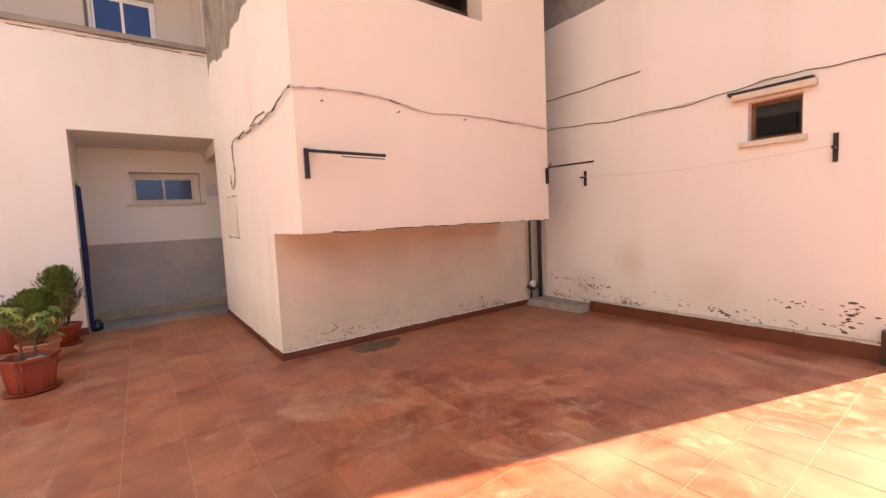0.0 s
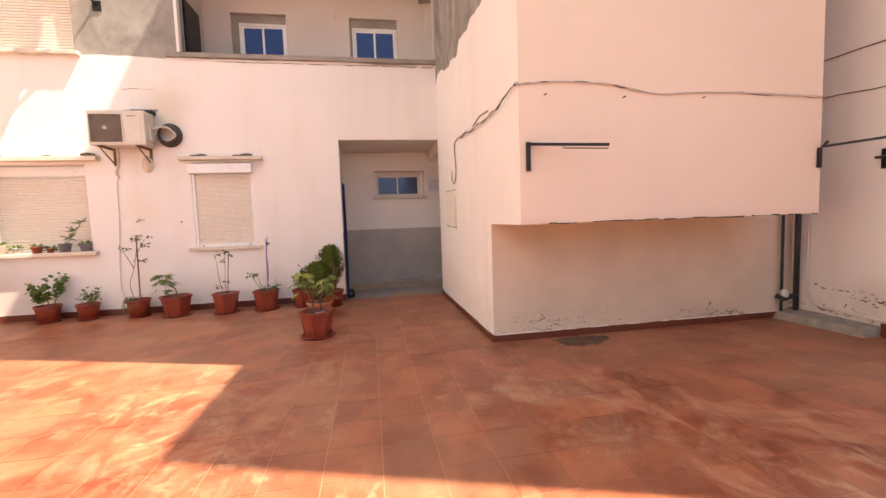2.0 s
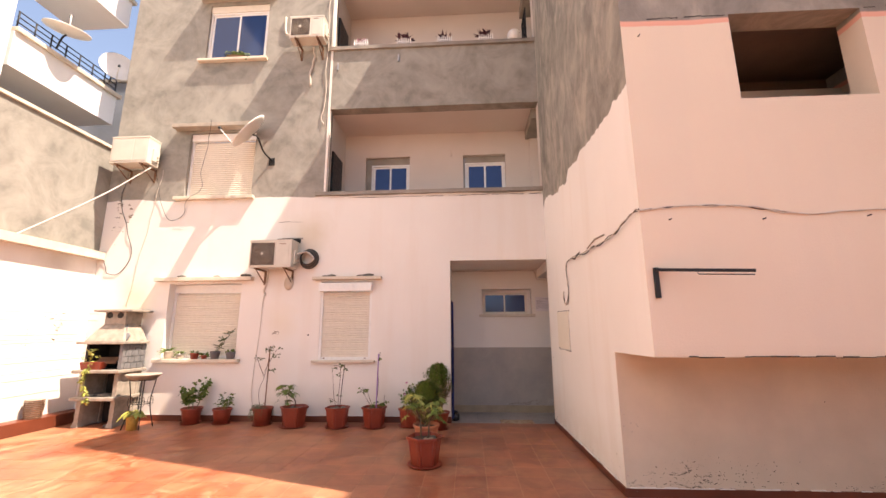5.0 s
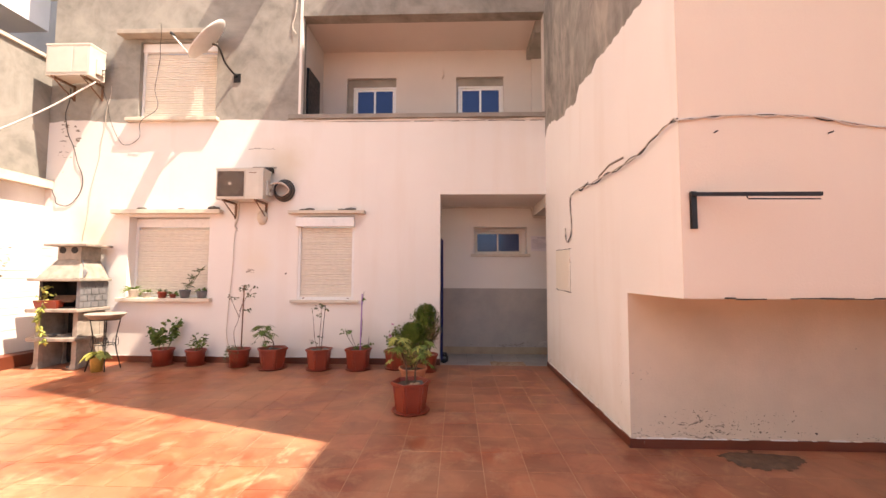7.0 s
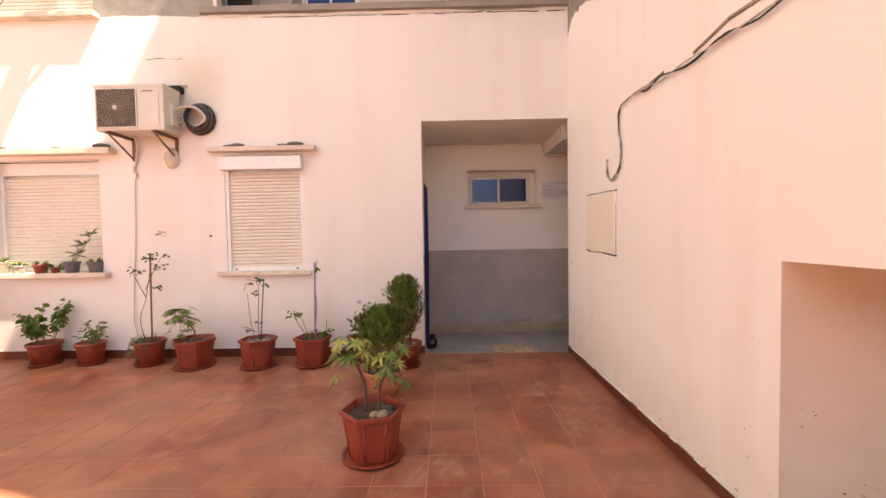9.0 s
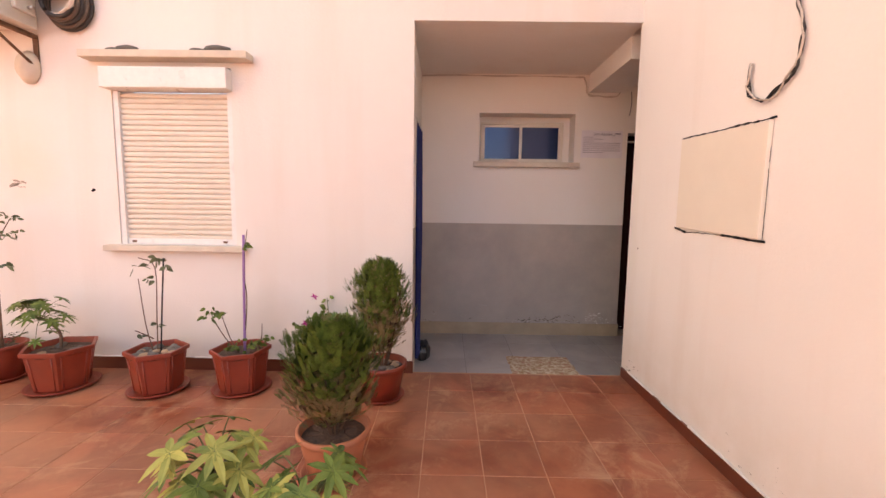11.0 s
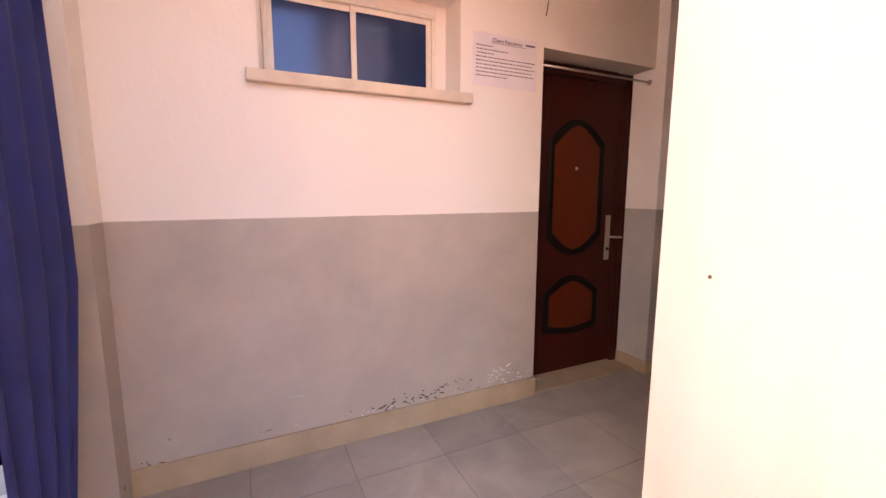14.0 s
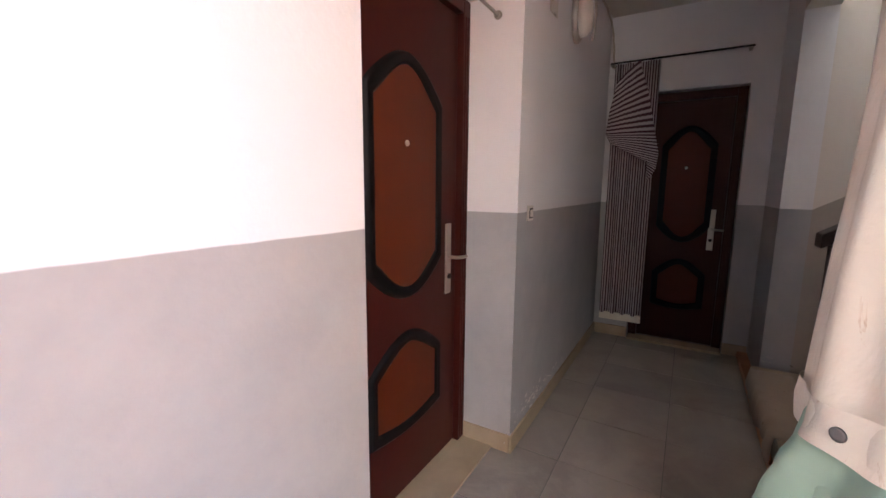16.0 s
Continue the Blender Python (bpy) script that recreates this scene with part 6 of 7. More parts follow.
cable([(-5.22, F - 0.72, 5.60), (-5.45, F - 0.4, 5.2), (-5.70, F - 0.16, 4.8), (-5.66, F - 0.14, 4.42), (-5.98, F - 0.10, 4.2), (-6.05, F - 0.03, 3.92), (-6.35, F - 0.02, 3.82), (-6.58, F - 0.02, 4.2), (-6.66, F - 0.05, 4.6), (-6.68, F - 0.2, 4.9)],
      0.0045, [M["cable_dark"]], "black aerial cable looping below the dish", 0.01)
cable([(-6.62, F - 0.012, 4.9), (-6.70, F - 0.012, 4.2), (-6.85, F - 0.012, 3.2), (-7.0, F - 0.012, 2.1)], 0.005, [M["cable"]], "thin pale wire down the white wall", 0.02)
cable([(-7.38, F - 0.012, 4.85), (-7.42, F - 0.012, 4.2), (-7.2, F - 0.012, 3.6), (-7.05, F - 0.012, 3.1), (-7.25, F - 0.012, 2.75), (-7.5, F - 0.012, 2.75), (-7.6, F - 0.012, 3.0)], 0.006, [M["cable_dark"]], "dark wire looping in the corner", 0.02)
cable([(-3.27, F - 0.02, 9.3), (-3.27, F - 0.02, 8.3), (-3.28, F - 0.02, 7.2), (-3.27, F - 0.02, 6.3), (-3.34, F - 0.02, 5.95), (-3.26, F - 0.02, 5.8)], 0.009, [M["cable"]], "pale cable running down beside the balconies", 0.03)
cable([(-3.98, F - 0.03, 7.95), (-4.22, F - 0.03, 8.0), (-4.25, F - 0.03, 8.4)], 0.022, [M["ac"]], "lagged white pipe elbow beside the upper air conditioner", 0.0)
cable([(-3.60, F - 0.03, 7.65), (-3.55, F - 0.03, 7.4), (-3.62, F - 0.03, 7.0), (-3.60, F - 0.03, 6.7)], 0.02, [M["cable"]], "lagged hose hanging from the upper air conditioner", 0.02)
cable([(-0.69, LOBBY_Y - 0.01, 2.87), (0.2, LOBBY_Y - 0.01, 2.88), (0.98, LOBBY_Y - 0.01, 2.87), (1.11, LOBBY_Y - 0.01, 2.84), (1.14, LOBBY_Y - 0.01, 2.70), (1.28, LOBBY_Y - 0.02, 2.67), (1.46, LOBBY_Y - 0.02, 2.67), (1.62, LOBBY_Y - 0.03, 2.84), (2.3, 8.95, 2.87)],
      0.006, [M["cable"], M["cable"]], "pale wires along the top of the lobby wall", 0.012, 5, 2, (0, -1, 0))
cable([(1.62, LOBBY_Y - 0.015, 2.72), (1.63, LOBBY_Y - 0.015, 2.6), (1.61, LOBBY_Y - 0.015, 2.46)], 0.003, [M["cable_dark"]], "short loose wire hanging over the door", 0.006)
cable([(2.75, 8.91, 2.86), (3.2, 8.91, 2.85), (3.9, 8.91, 2.86), (4.6, 8.91, 2.84), (4.85, 8.90, 2.70), (4.88, 8.89, 2.45)], 0.008, [M["cable"]], "pale wire sagging along the corridor ceiling", 0.03)
for x, z in ((1.39, 2.50), (2.16, 2.49), (1.30, 4.3), (3.0, 2.50)):
    bm = bmesh.new()
    tube(bm, [(x, 3.549, z), (x + 0.01, 3.52, z + 0.005)], 0.005, 6)
    loose("nail", bm, M["black"], "rusty nail in the pink render", "nail", "nails in the walls")
bm = bmesh.new()
tube(bm, bent([(-0.68, 8.94, 5.72), (-0.68, 8.90, 5.68), (-0.66, 8.90, 5.60), (-0.70, 8.92, 5.55)]), 0.008, 6)
loose("hook", bm, M["cable"], "loose wires hanging from the balcony wall", "hook")
for x, z in ((-3.05, 7.05), (-1.75, 7.20)):
    boxed_ob = boxed("clip", x, x + 0.03, F - 0.03, F - 0.001, z, z + 0.17, M["metal"], bevel=0.003)
    tagged(boxed_ob, label="small metal cleat on the bare cement parapet", category="hook", group="cleats on the parapet")

# ---- meter cover on the block wall ----
t = thing("meter_cover", "cream painted cover plate set unevenly in the white wall", "cover panel", (-0.010, 0, 0))
bm = bmesh.new()
ring_solid(bm, [[(BX - 0.001, 7.045, 1.315), (BX - 0.001, 6.305, 1.29), (BX - 0.001, 6.295, 1.865), (BX - 0.001, 7.045, 1.89)],
                [(BX - 0.016, 7.04, 1.32), (BX - 0.020, 6.31, 1.295), (BX - 0.020, 6.30, 1.86), (BX - 0.016, 7.04, 1.885)]], smooth=False)
part("panel", bm, M["cover_panel"], t, "", 0.002)
for a, b, r0, r1 in (((7.055, 1.893), (6.285, 1.872), 0.002, 0.006), ((7.055, 1.893), (7.057, 1.33), 0.001, 0.002), ((7.07, 1.312), (6.95, 1.292), 0.004, 0.010), ((6.95, 1.292), (6.60, 1.294), 0.001, 0.004),
                     ((6.60, 1.294), (6.285, 1.282), 0.004, 0.008), ((6.299, 1.865), (6.299, 1.29), 0.0008, 0.0016)):
    n = max(4, int(math.hypot(a[0] - b[0], a[1] - b[1]) / 0.035))
    rows = []
    for i in range(n + 1):
        y, z = a[0] + (b[0] - a[0]) * i / n, a[1] + (b[1] - a[1]) * i / n
        rows.append((BX - 0.003, y + random.uniform(-0.003, 0.003), z + random.uniform(-0.003, 0.003)))
    for p, q in zip(rows, rows[1:]):
        bm = bmesh.new()
        tube(bm, [p, q], random.uniform(r0, r1), 6)
        part("gap", bm, M["black"], t, "dark broken gap round the cover")
bm = bmesh.new()
for pts in ([(5.15, 2.58), (5.0, 2.60), (4.84, 2.625), (4.5, 2.60)], [(5.9, 2.60), (5.7, 2.59), (5.5, 2.60)]):
    for (a, b), (c, d) in zip(pts, pts[1:]):
        tube(bm, [(BX - 0.002, a, b), (BX - 0.002, c, d)], 0.011, 5)
part("trim_old_chase", bm, M["cement"], kind="structure")

# ---- pipes in the corner ----
t = thing("drain_pipes", "dark drainpipes and a white conduit in the wall corner", "pipe")
for x, y, r, m, z1 in ((4.98, 4.42, 0.018, "cable_dark", 1.355), (5.13, 4.36, 0.032, "cable_dark", 1.9)):
    bm = bmesh.new()
    tube(bm, [(x, y, 0.10), (x, y, z1)], r, 12)
    part("pipe", bm, M[m], t, "black drainpipe")
bm = bmesh.new()
tube(bm, bent([(5.17, 4.26, 3.0), (5.17, 4.26, 0.9), (5.17, 4.25, 0.42), (5.17, 4.18, 0.24), (5.17, 4.0, 0.20), (5.175, 3.4, 0.175), (5.175, 2.4, 0.175), (5.175, 0.45, 0.19)], 5), 0.010, 8)
part("conduit", bm, M["pvc"], t, "white conduit")
for y in (3.7, 3.0, 2.3, 1.7, 1.1):
    boxed("clip", 5.16, 5.198, y, y + 0.02, 0.155, 0.205, M["pvc"], t)
bm = bmesh.new()
lathe(bm, [(0.03, 0), (0.045, 0.02), (0.045, 0.12), (0.03, 0.14)], 12, m=Matrix.Translation((5.0, 4.40, 0.24)))
part("joint", bm, M["pvc"], t)
bm = bmesh.new()
tube(bm, bent([(4.90, 4.42, 0.30), (4.97, 4.38, 0.26), (5.05, 4.38, 0.28), (5.12, 4.36, 0.30)]), 0.03, 10)
part("elbow", bm, M["cable_dark"], t)
bm = bmesh.new()
ring_solid(bm, [[(4.96, 3.50, 0), (5.198, 3.50, 0), (5.198, 4.475, 0), (4.90, 4.46, 0)], [(5.0, 3.53, 0.085), (5.198, 3.52, 0.11), (5.198, 4.475, 0.12), (4.94, 4.44, 0.09)]], smooth=False)
loose("plinth", bm, M["concrete"], "rough cement plinth at the foot of the wall", "plinth")
random.seed(81)
bm = bmesh.new()
g = {}
for i in range(53):
    for j in range(29):
        x, y = 1.66 + i * 0.018, 3.98 + j * 0.0175
        d = math.hypot((x - 2.12) / 0.33, (y - 4.26) / 0.17) + 0.55 * noise.noise(Vector((x * 6, y * 7, 3))) + 0.25 * noise.noise(Vector((x * 19, y * 19, 1)))
        if d < 1 and y < 4.462:
            g[i, j] = bm.verts.new((x, y, 0.0006 + 0.026 * (1 - max(0, d)) ** 0.7 * (0.55 + 0.8 * abs(noise.noise(Vector((x * 14, y * 14, 2)))))))
for (i, j), q in g.items():
    if all(p in g for p in ((i + 1, j), (i, j + 1), (i + 1, j + 1))):
        bm.faces.new((q, g[i + 1, j], g[i + 1, j + 1], g[i, j + 1]))
bmesh.ops.delete(bm, geom=[q for q in bm.verts if not q.link_faces], context="VERTS")
loose("cement_spill", bm, M["spill"], "dried patch of spilt cement on the tiles by the wall", "cement spill")
tagbox("post_stub", "dark stub of a post at the end of the side wall", "post", (EX - 0.06, 0.52, 0), (0, 0, 0), (0.10, 0.12, 0.30), M["dark_wood"])

# ---- lobby ----
def curtain(name, label, p0, p1, z0, z1, folds, depth, mat, bulge=0.0, category="curtain", n=70, hem=0.0):
    """A hanging cloth from p0 to p1, with folds across its plane."""
    p0, p1 = Vector((*p0, 0)), Vector((*p1, 0))
    d = (p1 - p0)
    nrm = Vector((d.y, -d.x, 0)).normalized()
    bm = bmesh.new()
    uvl = bm.loops.layers.uv.new("UVMap")
    rows = []
    m = 14
    for j in range(m + 1):
        v = j / m
        z = z0 + (z1 - z0) * v
        row = []
        for i in range(n + 1):
            u = i / n
            w = depth * math.sin(u * folds * 2 * math.pi + 0.6 * math.sin(v * 3)) * (0.6 + 0.5 * (1 - v)) + bulge * math.sin(math.pi * (1 - v)) ** 2
            row.append((bm.verts.new(p0 + d * u + nrm * w + Vector((0, 0, z + hem * math.sin(u * 9)))), u, v))
        rows.append(row)
    for a, b in zip(rows, rows[1:]):
        for i in range(n):
            f = bm.faces.new((a[i][0], a[i + 1][0], b[i + 1][0], b[i][0]))
            f.smooth = True
            for loop, q in zip(f.loops, (a[i], a[i + 1], b[i + 1], b[i])):
                loop[uvl].uv = (q[1], q[2])
    return bm


t = thing("curtain", "plain navy blue cloth curtain hanging over the side doorway", "curtain")
cloth = curtain("", "", (-0.672, 7.99), (-0.655, 8.50), 0.02, 2.16, 4, 0.018, M["blue_cloth"])
for v in cloth.verts:
    v.co.y = 7.99 + (v.co.y - 7.99) * (0.30 + 0.70 * min(1, v.co.z / 1.1))
part("cloth", cloth, M["blue_cloth"], t)
bm = bmesh.new()
tube(bm, [(-0.67, 7.972, 2.17), (-0.67, 8.90, 2.17)], 0.008, 8)
part("rod", bm, M["chrome"], t)
bm = bmesh.new()
bmesh.ops.create_icosphere(bm, subdivisions=3, radius=1)
for v in bm.verts:
    q = v.co.copy()
    k = 1 + 0.28 * noise.noise(q * 2.2) + 0.12 * noise.noise(q * 6)
    v.co = Vector((q.x * 0.075 * k, q.y * 0.13 * k, max(-0.05, q.z * 0.12 * k) + 0.05))
for f in bm.faces:
    f.smooth = True
b = loose("bag", bm, M["plastic_dark"], "crumpled black bag lying at the foot of the blue curtain", "bag")
b.location = (-0.62, 8.24, LOBBY_Z)

rug = bmesh.new()
nx, ny = 40, 24
gx = [[None] * (ny + 1) for _ in range(nx + 1)]
for i in range(nx + 1):
    for j in range(ny + 1):
        u, v = i / nx, j / ny
        x, y = 0.21 + 0.60 * u, 7.80 + 0.47 * v
        z = LOBBY_Z + 0.006 + 0.006 * max(0, noise.noise(Vector((u * 4, v * 4, 5))))
        if v < 0.001:
            y += 0.035 * max(0, noise.noise(Vector((u * 7, 0, 9)))) + (0.04 if 0.28 < u < 0.36 or 0.78 < u < 0.84 else 0)
        gx[i][j] = rug.verts.new((x + 0.015 * noise.noise(Vector((0, v * 5, 1))), y, z))
for i in range(nx):
    for j in range(ny):
        rug.faces.new((gx[i][j], gx[i + 1][j], gx[i + 1][j + 1], gx[i][j + 1]))
ext = bmesh.ops.extrude_face_region(rug, geom=rug.faces[:])
bmesh.ops.translate(rug, vec=(0, 0, -0.005), verts=[q for q in ext["geom"] if isinstance(q, bmesh.types.BMVert)])
loose("doormat", rug, M["rug"], "worn patterned doormat with torn edges on the grey tiles", "doormat")

t = thing("notice", "printed paper notice taped to the lobby wall", "notice", (0.035, 0, 0))
bm = bmesh.new()
pv = [[bm.verts.new((1.06 + 0.46 * i / 8, LOBBY_Y - 0.004 - 0.004 * abs(math.sin(i * 2.1 + j)), 2.0 + 0.30 * j / 6 + 0.003 * math.sin(i))) for j in range(7)] for i in range(9)]
for i in range(8):
    for j in range(6):
        bm.faces.new((pv[i][j], pv[i + 1][j], pv[i + 1][j + 1], pv[i][j + 1]))
part("sheet", bm, M["paper"], t)


def text(body, size, x, z, parent, material=None):
    cu = bpy.data.curves.new("text", "FONT")
    cu.body, cu.size, cu.extrude = body, size, 0.0004
    ob = new("text", cu)
    ob.parent = parent
    ob.matrix_basis = pose(x, LOBBY_Y - 0.0105, z, 90, 0, 0)
    cu.materials.append(M["ink"])
    return ob


text("Chers Residents", 0.032, 1.19, 2.255, t)
bm = bmesh.new()
cuboid(bm, 1.19, 1.43, LOBBY_Y - 0.0105, LOBBY_Y - 0.0095, 2.248, 2.250)
for i, (x0, x1) in enumerate(((1.08, 1.20), (1.08, 1.30), (1.09, 1.20), (1.08, 1.50), (1.08, 1.49), (1.08, 1.50), (1.08, 1.48), (1.08, 1.50), (1.08, 1.30))):
    z = 2.225 - i * 0.021
    x = x0
    while x < x1:
        w = random.uniform(0.012, 0.035)
        cuboid(bm, x, min(x1, x + w), LOBBY_Y - 0.0105, LOBBY_Y - 0.0095, z, z + 0.005)
        x += w + 0.006
cuboid(bm, 1.43, 1.50, LOBBY_Y - 0.0105, LOBBY_Y - 0.0095, 2.262, 2.272)
part("print", bm, M["ink"], t, "rows of small print")

# curtain rod in the door recess, switch and corridor lamp
t = thing("curtain_rod", "thin metal curtain rod across the door recess", "curtain rod")
bm = bmesh.new()
tube(bm, [(1.614, 9.06, 2.19), (2.635, 9.06, 2.19)], 0.008, 8)
part("rod", bm, M["chrome"], t)
for x in (1.614, 2.638):
    bm = bmesh.new()
    lathe(bm, [(0.02, 0), (0.02, 0.008), (0.012, 0.014)], 12, m=Matrix.Translation((x, 9.06, 2.19)) @ Matrix.Rotation(radians(90 if x < 2 else -90), 4, "Y"))
    part("socket", bm, M["chrome"], t)
t = thing("light_switch", "white light switch at the edge of the grey dado", "light switch")
boxed("plate", 2.772, 2.852, 8.918, 8.929, 1.20, 1.28, M["white_plastic"], t, bevel=0.003)
boxed("frame", 2.785, 2.839, 8.9165, 8.9178, 1.213, 1.267, M["black"], t)
boxed("rocker", 2.792, 2.832, 8.912, 8.9162, 1.220, 1.260, M["white_plastic"], t, bevel=0.002)
boxed_ob = boxed("junction_cover", 3.02, 3.15, 8.921, 8.929, 2.32, 2.52, M["white_plastic"], bevel=0.003)
tagged(boxed_ob, label="white square cover plate high on the corridor wall", category="cover plate")
t = thing("wall_lamp", "oval white bulkhead lamp on the corridor wall, unlit", "wall lamp")
for nm, prof, m in (("base", [(0.125, 0), (0.125, 0.02), (0.11, 0.035)], "metal"), ("glass", [(0.10, 0.034), (0.095, 0.07), (0.07, 0.10), (0.0001, 0.112)], "white_plastic")):
    bm = bmesh.new()
    lathe(bm, prof, 28, cap1=nm == "base", m=Matrix.Translation((3.57, 8.928, 2.465)) @ Matrix.Rotation(radians(90), 4, "X") @ Matrix.Diagonal((0.85, 1.3, 1, 1)))
    part(nm, bm, M[m], t)
bm = bmesh.new()
tube(bm, [(3.57, 8.815, 2.625), (3.57, 8.80, 2.465), (3.57, 8.815, 2.305)], 0.008, 6)
part("guard", bm, M["metal"], t)
bm = bmesh.new()
lathe(bm, [(0.006, 0), (0.006, 0.002), (0.004, 0.003)], 12, m=Matrix.Translation((1.133, 7.577, 1.122)) @ Matrix.Rotation(radians(-90), 4, "Y"))
loose("wall_plug", bm, M["rust"], "brown wall plug in the white wall", "wall plug")

# striped curtain at the end of the corridor
t = thing("curtain", "maroon and white striped curtain drawn aside and knotted over itself", "curtain")
bm = curtain("", "", (4.78, 8.86), (4.78, 8.50), 0.20, 2.46, 4, 0.022, None)
part("cloth", bm, M["stripe"], t)
bm = bmesh.new()
uvl = bm.loops.layers.uv.new("UVMap")
shape = [((8.83, 2.30), (8.66, 2.46)), ((8.88, 2.05), (8.57, 2.18)), ((8.90, 1.86), (8.50, 1.86)), ((8.86, 1.78), (8.46, 1.68)), ((8.55, 1.60), (8.47, 1.55)), ((8.54, 1.46), (8.53, 1.44))]
rows = []
for i, ((ya, za), (yb, zb)) in enumerate(shape):
    rows.append([(bm.verts.new((4.735 - 0.025 * math.sin(math.pi * k / 10) - 0.006 * math.sin(k * 1.7 + i), ya + (yb - ya) * k / 10, za + (zb - za) * k / 10)), i / 5 * 1.7, k / 10) for k in range(11)])
for a, b in zip(rows, rows[1:]):
    for k in range(10):
        f = bm.faces.new((a[k][0], a[k + 1][0], b[k + 1][0], b[k][0]))
        f.smooth = True
        for loop, q in zip(f.loops, (a[k], a[k + 1], b[k + 1], b[k])):
            loop[uvl].uv = (q[1], q[2])
part("fold", bm, M["stripe"], t, "folded-over striped flap")
boxed("hem", 4.77, 4.79, 8.50, 8.86, 0.14, 0.21, M["cover"], t, "pale hem")
bm = bmesh.new()
tube(bm, [(4.79, 8.90, 2.475), (4.79, 7.86, 2.475)], 0.008, 8)
part("rod", bm, M["black"], t, "thin dark curtain rod")
for y in (8.895, 7.88):
    boxed("rod_bracket", 4.79, 4.899, y - 0.01, y + 0.01, 2.465, 2.485, M["chrome"], t)

# closed parasol in its cover
random.seed(91)
t = thing("parasol", "closed mint green parasol in a stained cream cover with metal eyelets", "parasol", (1.613, 7.868, LOBBY_Z))


def cone_cloth(z_lo, z_hi, r_lo, r_hi, folds, depth, jag=0.0, n=72, m=16, seed=0, lean=(0.0, 0.0)):
    bm = bmesh.new()
    rows = []
    for j in range(m + 1):
        v = j / m
        ring = []
        for i in range(n):
            a = 2 * math.pi * i / n
            r = r_lo + (r_hi - r_lo) * v
            r *= 1 + depth * math.sin(a * folds + 0.8 * math.sin(v * 4 + seed)) * (1 - 0.4 * v) + 0.06 * noise.noise(Vector((math.cos(a) * 2, math.sin(a) * 2, v * 6 + seed)))
            z = z_lo + (z_hi - z_lo) * v + jag * (1 - v) * (math.sin(a * 3 + seed) * 0.6 + 0.4 * math.sin(a * folds))
            ring.append((r * math.cos(a) + lean[0] * v, r * math.sin(a) + lean[1] * v, z))
        rows.append(ring)
    ring_solid(bm, rows, False, False)
    return bm


cover = part("cover", cone_cloth(1.01, 2.62, 0.128, 0.070, 7, 0.09, 0.008, seed=2, lean=(0.05, -0.05)), M["cover"], t, "stained cream cover")
part("hem", cone_cloth(0.995, 1.08, 0.133, 0.131, 7, 0.08, 0.008, m=3, seed=2), M["cover"], cover, "stitched hem")
for a in (3.55, 2.35, 4.9):
    bm = bmesh.new()
    lathe(bm, [(0.006, 0), (0.012, 0.002), (0.012, 0.005), (0.006, 0.005)], 16, m=Matrix.Rotation(a, 4, "Z") @ Matrix.Translation((0.141, 0, 1.045)) @ Matrix.Rotation(radians(90), 4, "Y"))
    part("eyelet", bm, M["grey_brick"], cover, "dark metal eyelet")
part("canopy", cone_cloth(0.45, 1.05, 0.108, 0.105, 7, 0.16, 0.05, seed=4), M["green_cloth"], t, "mint green canopy folds")
part("flap", cone_cloth(0.77, 1.05, 0.155, 0.108, 5, 0.24, 0.06, seed=1), M["green_cloth"], t, "flared mint green canopy edge")
bm = bmesh.new()
tube(bm, [(0, 0, 0.03), (0.0, 0, 1.0), (0.052, -0.052, 2.68)], 0.018, 12)
part("pole", bm, M["frame_white"], t)
bm = bmesh.new()
lathe(bm, [(0.105, 0.0), (0.11, 0.03), (0.05, 0.06), (0.03, 0.10)], 24)
part("base", bm, M["concrete"], t)

# stairs, newel and cloth
for i in range(10):
    boxed("stair_step", 2.87, 4.249, 7.5 - 0.27 * (i + 1), 7.72 if i == 0 else 7.5 - 0.27 * i, LOBBY_Z - 0.005 if i == 0 else LOBBY_Z + 0.17 * i, LOBBY_Z + 0.17 * (i + 1), M["skirt_in"], kind="structure", bevel=0.004)
t = thing("stair_railing", "dark wooden newel post and handrail at the stair foot", "stair railing")
boxed("newel", 2.98, 3.05, 7.60, 7.67, LOBBY_Z + 0.171, 1.16, M["dark_wood"], t, bevel=0.006)
bm = bmesh.new()
ring_solid(bm, [[(2.955, 7.71, 1.13), (3.075, 7.71, 1.13), (3.075, 7.71, 1.19), (2.955, 7.71, 1.19)], [(2.955, 5.6, 2.45), (3.075, 5.6, 2.45), (3.075, 5.6, 2.51), (2.955, 5.6, 2.51)]], smooth=False)
part("handrail", bm, M["dark_wood"], t, "", 0.008)
for i in range(1, 9):
    boxed("baluster", 3.0, 3.03, 7.6 - 0.25 * i, 7.63 - 0.25 * i, LOBBY_Z + 0.17 * i + 0.16, 1.18 + 0.155 * i, M["dark_wood"], t)
bm = bmesh.new()
rows = []
for i in range(31):
    u = i / 30
    x = 3.2 + 0.95 * u
    w = 0.012 * math.sin(u * 23) + 0.02 * noise.noise(Vector((u * 5, 0, 0)))
    rows.append([(x, 7.50, LOBBY_Z + 0.176), (x, 7.66, LOBBY_Z + 0.178), (x, 7.728 + abs(w) * 0.5, LOBBY_Z + 0.176), (x, 7.738 + abs(w), LOBBY_Z + 0.09), (x, 7.735 + abs(w), LOBBY_Z + 0.01 + 0.06 * max(0, math.sin(u * 7)))])
ring_solid(bm, rows, False, False, True, False)
ext = bmesh.ops.extrude_face_region(bm, geom=bm.faces[:])
bmesh.ops.translate(bm, vec=(0, 0.003, 0.003), verts=[q for q in ext["geom"] if isinstance(q, bmesh.types.BMVert)])
